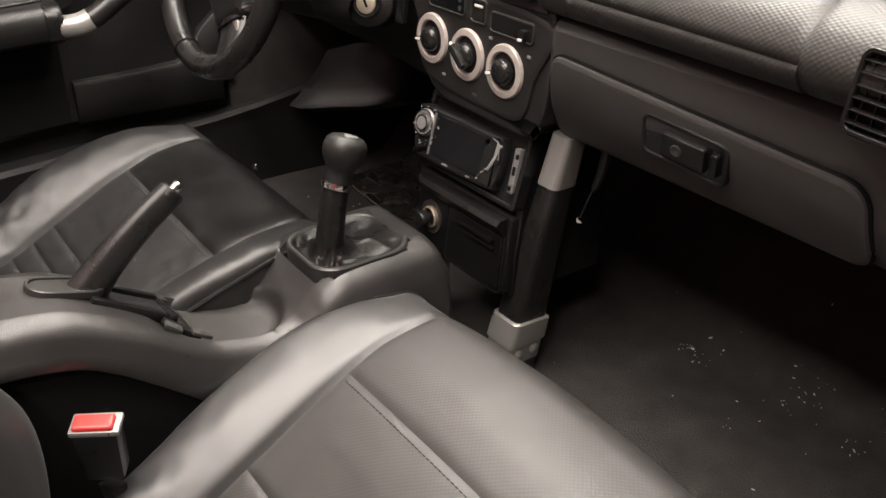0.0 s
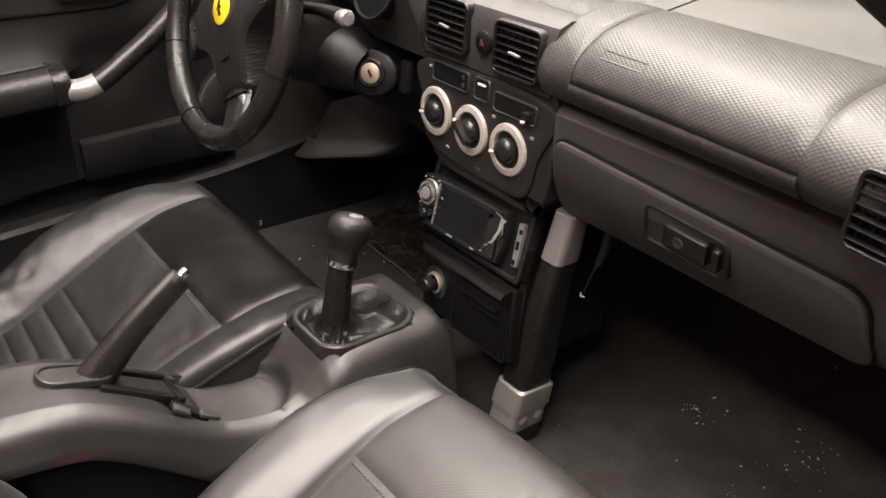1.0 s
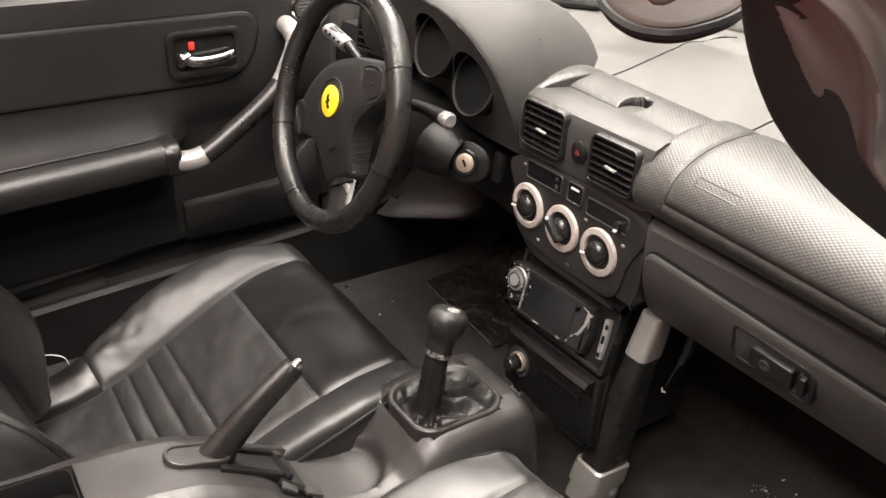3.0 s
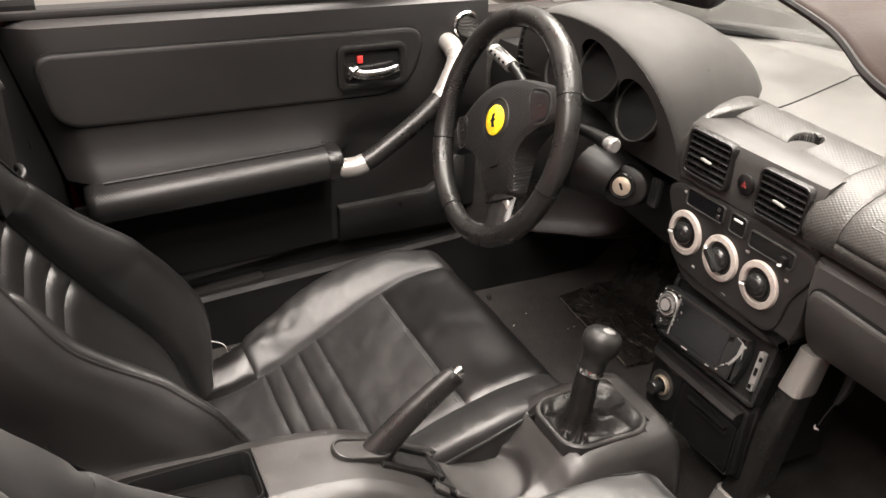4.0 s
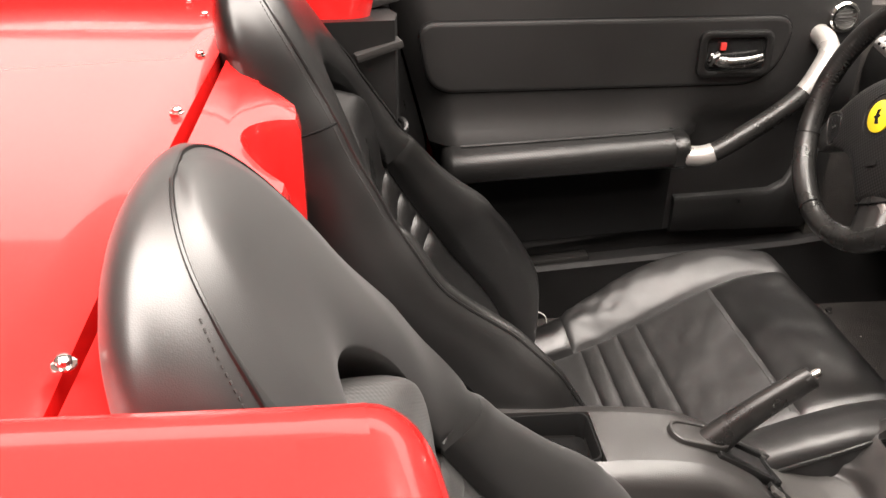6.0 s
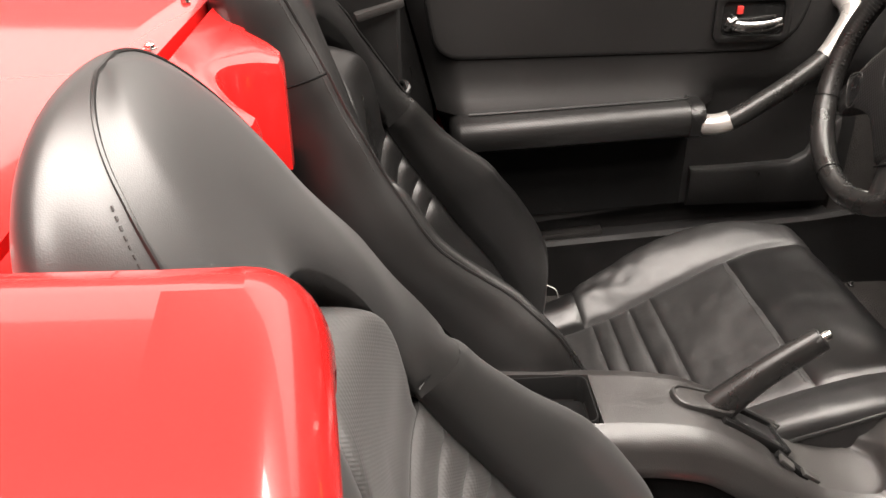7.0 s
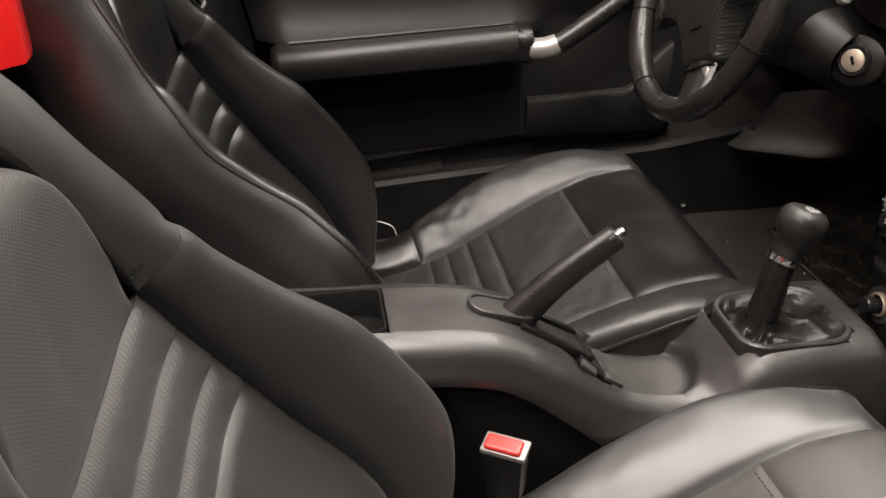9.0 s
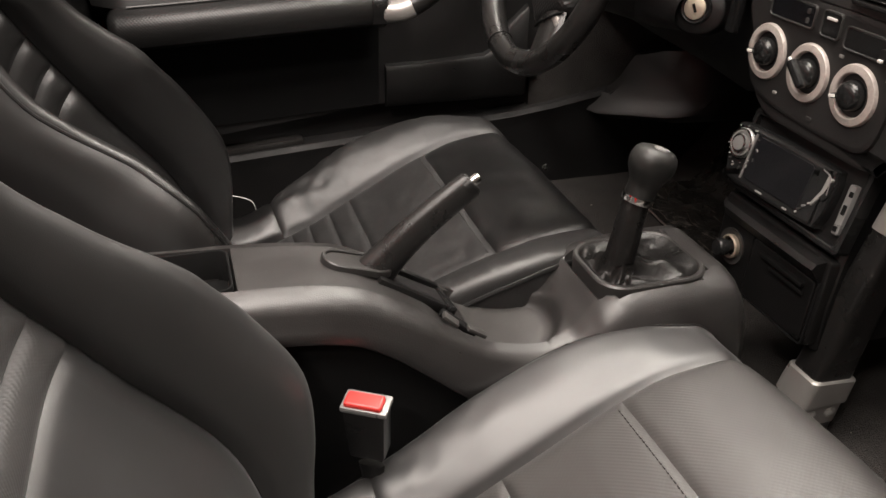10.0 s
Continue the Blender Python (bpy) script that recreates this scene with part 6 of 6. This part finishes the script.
for sg in (-1, 1):
    SM = WM @ pose(sg * 0.100, 0.012, -0.0035, 0, sg * 9, sg * -6)
    bm = bmesh.new()
    slab(bm, [(p.x, p.y) for p in catmull([(-0.016, 0.022, 0), (0.012, 0.016, 0), (0.018, -0.004, 0), (0.010, -0.020, 0), (-0.014, -0.022, 0), (-0.021, 0.0, 0)], 4, True)], -0.004, 0.005, SM, 0.003)
    sp = part("switch_pad", bm, PLASTIC_GLOSS, wheel)
    bm = bmesh.new()
    tube(bm, [SM @ p for p in catmull([(-0.018, 0.024, 0.003), (0.013, 0.018, 0.003), (0.020, -0.004, 0.003), (0.011, -0.022, 0.003), (-0.015, -0.024, 0.003), (-0.023, 0.0, 0.003)], 4, True)], 0.0012, 6, True)
    part("switch_edge", bm, PLASTIC_SOFT, sp)
    bm = bmesh.new()
    slab(bm, rrect(0.009, 0.003, 0.001), 0.003, 0.0058, SM)
    part("switch_mark", bm, CONSOLE, sp)
bm = bmesh.new()
tube(bm, [WM @ V(*p) for p in catmull([(0, -0.098, -0.014), (0, -0.120, -0.010), (0, -0.142, -0.004), (0, -0.164, 0.0)], 6)], [0.034, 0.031, 0.030, 0.036], 14, squash=(1.0, 0.36), up=tuple(WM.to_3x3() @ V(0, 0, 1)))
spoke_ = part("spoke", bm, GRIP, wheel, "leather lower spoke")
bm = bmesh.new()
slab(bm, [(p.x, p.y) for p in catmull([(0.004, -0.112, 0), (0.026, -0.111, 0), (0.027, -0.130, 0), (0.032, -0.147, 0), (0.018, -0.151, 0), (0.002, -0.150, 0), (0.003, -0.130, 0)], 4, True)], -0.006, 0.0035, WM @ pose(0, 0, 0.001, 3, 0, 0), 0.003)
part("spoke_plate", bm, HAMMERED, spoke_, "worn silvery spoke plate")
bm = bmesh.new()
tube(bm, [WM @ V(*p) for p in ((-0.034, -0.108, -0.006), (-0.015, -0.110, 0.0012), (0.015, -0.110, 0.0012), (0.034, -0.108, -0.006))], 0.0016, 6)
part("spoke_seam", bm, VOID, wheel)
bm = bmesh.new()
slab(bm, rrect(0.020, 0.010, 0.002), 0.0, 0.0012, WM @ pose(0, -0.055, 0.0075))
part("embossed_mark", bm, PLASTIC, wheel)
# stitching on the inside of the rim
bm = bmesh.new()
for k in range(150):
    a = 2 * math.pi * k / 150
    c = V((R_ - 0.0155) * math.cos(a), (R_ - 0.0155) * math.sin(a), 0.003)
    d = V(0.55 * math.cos(a), 0.55 * math.sin(a), 0.8).normalized()
    tube(bm, [WM @ (c - d * 0.003), WM @ (c + d * 0.0045 + V(math.cos(a), math.sin(a), 0) * 0.001)], 0.0011, 5)
part("rim_stitching", bm, PLASTIC, wheel)
# laced grip sections and the seams that end them
for lo, hi in ((92, 172), (8, 60)):
    bm = bmesh.new()
    for k in range((hi - lo) // 2):
        a = radians(lo + 2 * k)
        arc = []
        for b in np.linspace(radians(120), radians(200), 7):
            arc.append(WM @ V((R_ + 0.0158 * math.cos(b)) * math.cos(a + 0.012 * (b - 2.4)), (R_ + 0.0158 * math.cos(b)) * math.sin(a + 0.012 * (b - 2.4)), 0.0158 * math.sin(b)))
        tube(bm, arc, 0.00035, 5)
    part("rim_lacing", bm, GRIP, wheel, "laced leather seam")
for deg in (-42, 4, 176, 222):
    bm = bmesh.new()
    a = radians(deg)
    tube(bm, [WM @ V((R_ + 0.0168 * math.cos(b)) * math.cos(a), (R_ + 0.0168 * math.cos(b)) * math.sin(a), 0.0168 * math.sin(b)) for b in [k * math.pi / 12 for k in range(24)]], 0.0009, 5, True)
    part("rim_seam", bm, VOID, wheel)

column = thing("steering_column", "black steering column cowl with ignition lock and stalks", "steering column", (0.58, 0.30, 0.45))
bm = bmesh.new()
rings = []
CM = Matrix.Translation((0.520, 0.322, 0.520)) @ facing(0, 0, 0, 15)
for z, w, h in ((0.030, 0.052, 0.052), (0.02, 0.058, 0.058), (-0.05, 0.062, 0.062), (-0.13, 0.070, 0.066)):
    rings.append([CM @ V(w * math.copysign(abs(math.cos(a)) ** 0.7, math.cos(a)), h * math.copysign(abs(math.sin(a)) ** 0.7, math.sin(a)) - 0.010, z) for a in [2 * math.pi * k / 28 for k in range(28)]])
ring_faces(bm, rings)
part("cowl", bm, PLASTIC, column)
IM = facing(0.626, 0.209, 0.460, 10, 34)
bm = bmesh.new()
face_dir = (IM.to_3x3() @ V(0, 0, 1)).normalized()
end = IM.translation
boss = catmull([V(0.600, 0.330, 0.478), V(0.618, 0.290, 0.472), V(0.634, 0.252, 0.464), end - face_dir * 0.022, end - face_dir * 0.004, end + face_dir * 0.0005], 7)
tube(bm, boss, [0.060, 0.060, 0.058, 0.056, 0.051, 0.044, 0.041, 0.0385, 0.0375, 0.036, 0.033], 28, squash=(1.0, 0.86))
lk = part("lock_housing", bm, PLASTIC, column, "smooth rounded lock housing", 60)
IK = IM @ pose(0.0, 0.0, 0.001)
bm = bmesh.new()
lathe(bm, ((0.0205, -0.002), (0.0205, 0.003), (0.0180, 0.005), (0.0150, 0.004)), 28, IK)
part("lock_ring", bm, PLASTIC_GLOSS, lk)
bm = bmesh.new()
lathe(bm, ((0.0140, 0.0), (0.0140, 0.006), (0.0125, 0.007), (0.0004, 0.007)), 28, IK)
part("lock_barrel", bm, BRASS, lk, "bright metal ignition barrel")
bm = bmesh.new()
box(bm, V(0, 0, 0.007), V(0.0035, 0.011, 0.0018), 0.0004, 1, Euler((0, 0, radians(28))).to_matrix())
bm.transform(IK)
part("key_slot", bm, VOID, lk)
for nm, pts, rs, mt in (("wiper_stalk", ((0.545, 0.285, 0.545), (0.553, 0.215, 0.553), (0.552, 0.160, 0.555)), (0.008, 0.008, 0.011), PLASTIC), ("indicator_stalk", ((0.545, 0.36, 0.565), (0.545, 0.415, 0.590), (0.540, 0.462, 0.603)), (0.007, 0.008, 0.0115), PLASTIC)):
    bm = bmesh.new()
    tube(bm, catmull(pts, 6), list(rs), 12)
    st = part(nm, bm, mt, column)
    bm = bmesh.new()
    a, b = Vector(pts[1]), Vector(pts[2])
    d = (b - a).normalized()
    if nm == "wiper_stalk":
        tube(bm, [b - d * 0.004, b + d * 0.014, b + d * 0.017], [0.0095, 0.0110, 0.008], 16)
        part("stalk_end", bm, PEWTER, st, "grey stalk tip")
    else:
        tube(bm, [b - d * 0.045, b + d * 0.010, b + d * 0.014], [0.0125, 0.0125, 0.008], 14, squash=(1.1, 0.8))
        part("stalk_end", bm, PEWTER, st, "silvery stalk grip")
        for i in range(4):
            bm = bmesh.new()
            box(bm, b - d * (0.036 - 0.012 * i) + V(-0.012, -0.002, 0.004), V(0.003, 0.005, 0.004), 0.0008, 1)
            part("stalk_mark", bm, VOID, st)

# ---- windscreen frame, visor, mirror ----
frame_ = thing("windscreen_surround", "brown-black vinyl covered windscreen pillars and header", "windscreen frame", (0.6, -0.6, 0.55))
half_path = [(0.85, -0.80, 0.50), (0.60, -0.70, 0.615), (0.45, -0.640, 0.690), (0.33, -0.596, 0.776), (0.252, -0.574, 0.838), (0.200, -0.568, 0.893), (0.215, -0.50, 0.938), (0.31, -0.30, 0.955)]
far_path = [(1.02, 0.93, 0.50), (0.80, 0.86, 0.60), (0.60, 0.775, 0.690), (0.42, 0.69, 0.776)]
whole = half_path + [(0.385, 0.0, 0.950)] + [(x, -y, z) for x, y, z in reversed(half_path[4:])] + list(reversed(far_path))
rad = [0.030, 0.033, 0.037, 0.040, 0.040, 0.036, 0.032, 0.030, 0.030, 0.030, 0.032, 0.036, 0.040, 0.040, 0.037, 0.033, 0.030]


def sheath(pts, radii, loose, seed):
    """A vinyl sleeve drawn over a bar, a few long soft folds running along it."""
    bm = bmesh.new()
    line = catmull(pts, 20)
    n, rings = 120, []
    rnd = random.Random(int(seed))
    folds = [(6.283 * (f + rnd.uniform(0, 0.8)) / 11, rnd.uniform(0.12, 0.24), rnd.uniform(0.5, 1.0), rnd.uniform(0, 50)) for f in range(11)]
    for i, p in enumerate(line):
        d = (line[min(i + 1, len(line) - 1)] - line[max(i - 1, 0)]).normalized()
        side_ = d.cross(V(0, 0, 1)).normalized()
        nor_ = side_.cross(d)
        r = float(np.interp(i / (len(line) - 1), np.linspace(0, 1, len(radii)), radii))
        way = p.x * 5 + p.y * 4
        ring = []
        for j in range(n):
            a = 2 * math.pi * j / n
            k = 1.0
            for a0, wd, hgt, ph in folds:
                off = (a - a0 - 0.9 * noise.noise(V(way * 0.9, ph, 0)) + math.pi) % (2 * math.pi) - math.pi
                k += loose * hgt * (0.55 + 0.9 * noise.noise(V(way * 1.3, ph + 7, 1))) * math.exp(-(off / wd) ** 2) * (1 if off > 0 else math.exp(-(off / wd) ** 2))
            k += loose * 0.25 * noise.noise(V(way * 2 + math.cos(a), math.sin(a), seed))
            ring.append(p + side_ * (r * k * math.cos(a)) + nor_ * (r * 0.85 * k * math.sin(a)))
        rings.append(ring)
    return ring_faces(bm, rings)


for nm, lo, hi, loose in (("pillar", 12, 17, 0.06), ("header", 8, 13, 0.08)):
    part(nm, sheath(whole[lo:hi], rad[lo:hi], loose, lo + 2.0), HEADLINER, frame_, "", 70)
ACROSS, OUT = V(0.35, -0.18, 0.69), V(-0.79, -0.56, 0.25)
edge_line = [V(*p) + ACROSS * o for p, o in zip(whole[0:9], (0.004, 0.004, 0.002, -0.006, -0.010, -0.001, 0.0, 0.0, 0.0))]
part("pillar_cover", sheath([p + ACROSS * 0.016 + OUT * 0.012 for p in edge_line], [0.74 * r for r in rad[0:9]], 0.46, 2.0), HEADLINER, frame_, "loose creased brown-grey vinyl cover", 70)
bm = bmesh.new()
tube(bm, catmull(edge_line, 12), [0.70 * r for r in rad[0:9]], 28, squash=(1.0, 0.85))
part("pillar", bm, RUBBER, frame_, "smooth dark rubber edge of the pillar", 60)
bm = bmesh.new()
lathe(bm, ((0.0017, -0.012), (0.0017, 0.0), (0.0014, 0.0004), (0.0012, -0.001), (0.0002, -0.002)), 20, along(V(0.213, -0.610, 0.832), V(-0.72, -0.50, 0.40).normalized()))
part("screw_hole", bm, VOID, frame_, "dark screw hole")
visor = thing("sun_visor", "brown-grey vinyl sun visor folded up under the header", "sun visor", (0.28, -0.42, 0.85))
bm = bmesh.new()
vo = catmull([(0.284, -0.380, 0), (0.231, -0.451, 0), (0.210, -0.486, 0), (0.204, -0.508, 0), (0.213, -0.520, 0), (0.245, -0.516, 0), (0.300, -0.478, 0), (0.360, -0.40, 0), (0.41, -0.24, 0), (0.385, -0.20, 0), (0.345, -0.27, 0)], 7, True)
slab(bm, [(p.x, p.y) for p in vo], 0.0, 0.007, None, 0.003)
warp(bm, lambda p: V(p.x, p.y, p.z + 0.850 + 0.16 * (p.x * 0.83 - p.y * 0.56 - 0.46)))
part("panel", bm, VISOR, visor)
bm = bmesh.new()
tube(bm, [V(p.x, p.y, 0.8535 + 0.16 * (p.x * 0.83 - p.y * 0.56 - 0.46)) for p in vo], 0.0022, 6, True)
part("edge_binding", bm, RUBBER, visor, "darker stitched edge")
mirror = thing("rear_view_mirror", "dark rear view mirror hanging from the header", "mirror", (0.36, 0.0, 0.84))
bm = bmesh.new()
box(bm, V(0, 0, 0), V(0.22, 0.062, 0.030), 0.012, 3)
bm.transform(facing(0.372, -0.062, 0.842, -12, 12))
part("housing", bm, PLASTIC, mirror)
bm = bmesh.new()
tube(bm, [V(0.372, -0.06, 0.86), V(0.33, -0.02, 0.93), V(0.25, 0.0, 0.985)], 0.009, 10)
part("arm", bm, PLASTIC, mirror)
screen_ = thing("windscreen", "clear curved windscreen glass", "windscreen", (0.7, 0, 0.6))
GLASS = bpy.data.materials.new("clear_glass")
GLASS.use_nodes = True
gb = GLASS.node_tree.nodes["Principled BSDF"]
gb.inputs["Base Color"].default_value, gb.inputs["Roughness"].default_value = (0.95, 0.98, 0.96, 1), 0.02
gb.inputs["Transmission Weight"].default_value, gb.inputs["IOR"].default_value = 1.0, 1.45
bm = bmesh.new()


def glass_fn(u, v):
    y = (-0.66 + 1.32 * v)
    x = 1.17 - 0.93 * u - 0.34 * (y / 0.66) ** 2 * (1 - u)
    return V(x, y * (1.12 - 0.42 * u), 0.60 + (0.395 - 0.05 * (y / 0.66) ** 2) * u)


grid(bm, glass_fn, 12, 16, (0.002, 0, 0.004))
gl_ = part("glass", bm, GLASS, screen_)
gl_.visible_shadow = False

# ---- crumbs on the passenger carpet ----
bm = bmesh.new()
rnd = random.Random(3)
spots = [(0.931, -0.202, 26, 0.014), (0.956, -0.354, 34, 0.020), (0.939, -0.452, 14, 0.012), (0.987, -0.111, 2, 0.006), (0.829, -0.335, 3, 0.006), (0.90, -0.30, 26, 0.13), (0.78, 0.42, 12, 0.14)]
for cx, cy, n_, sp in spots:
    for i in range(n_):
        x, y = rnd.gauss(cx, sp), rnd.gauss(cy, sp)
        r = rnd.uniform(0.0005, 0.0010) * (1 + rnd.random() ** 4 * 2)
        z = 0.004 * noise.noise(V(x * 9, y * 9, 0)) + max(0.0, x - 0.95) ** 1.3 * 2.2
        bmesh.ops.create_icosphere(bm, subdivisions=1, radius=r, matrix=Matrix.Translation((x, y, z + r * 0.8)) @ pose(0, 0, 0, rnd.uniform(0, 90), 0, rnd.uniform(0, 180)) @ Matrix.Diagonal((rnd.uniform(0.8, 1.8), rnd.uniform(0.6, 1.2), 0.5, 1)))
crumbs = part("crumbs", bm, CRUMB, None)
tagged(crumbs, "pale crumbs and paper bits on the black carpet", "crumbs", kind="stuff")
# windscreen seal at the foot of the glass
bm = bmesh.new()
tube(bm, [V(1.19 - 0.34 * (y / 0.66) ** 2, y * 1.1, 0.612 - 0.03 * (abs(y) / 0.66) ** 3) for y in np.linspace(-0.62, 0.66, 24)], 0.014, 8)
part("windscreen_seal", bm, RUBBER, frame_)
# small eye of the visor clip on the header
bm = bmesh.new()
EYE_AT = along(V(0.186, -0.529, 0.878), V(-0.75, -0.45, 0.30).normalized())
tube(bm, [EYE_AT @ V(0.0040 * math.cos(a) + 0.002 * math.sin(a), -0.001 * math.cos(a) + 0.0062 * math.sin(a), 0) for a in [2 * math.pi * k / 24 for k in range(24)]], 0.0034, 10, True)
part("visor_clip", bm, CLIP, frame_, "pale brown plastic eye")
bm = bmesh.new()
tube(bm, [V(0.190, -0.532, 0.884), V(0.196, -0.542, 0.890), V(0.200, -0.555, 0.892)], [0.004, 0.006, 0.008], 10)
part("clip_stem", bm, CLIP, frame_)
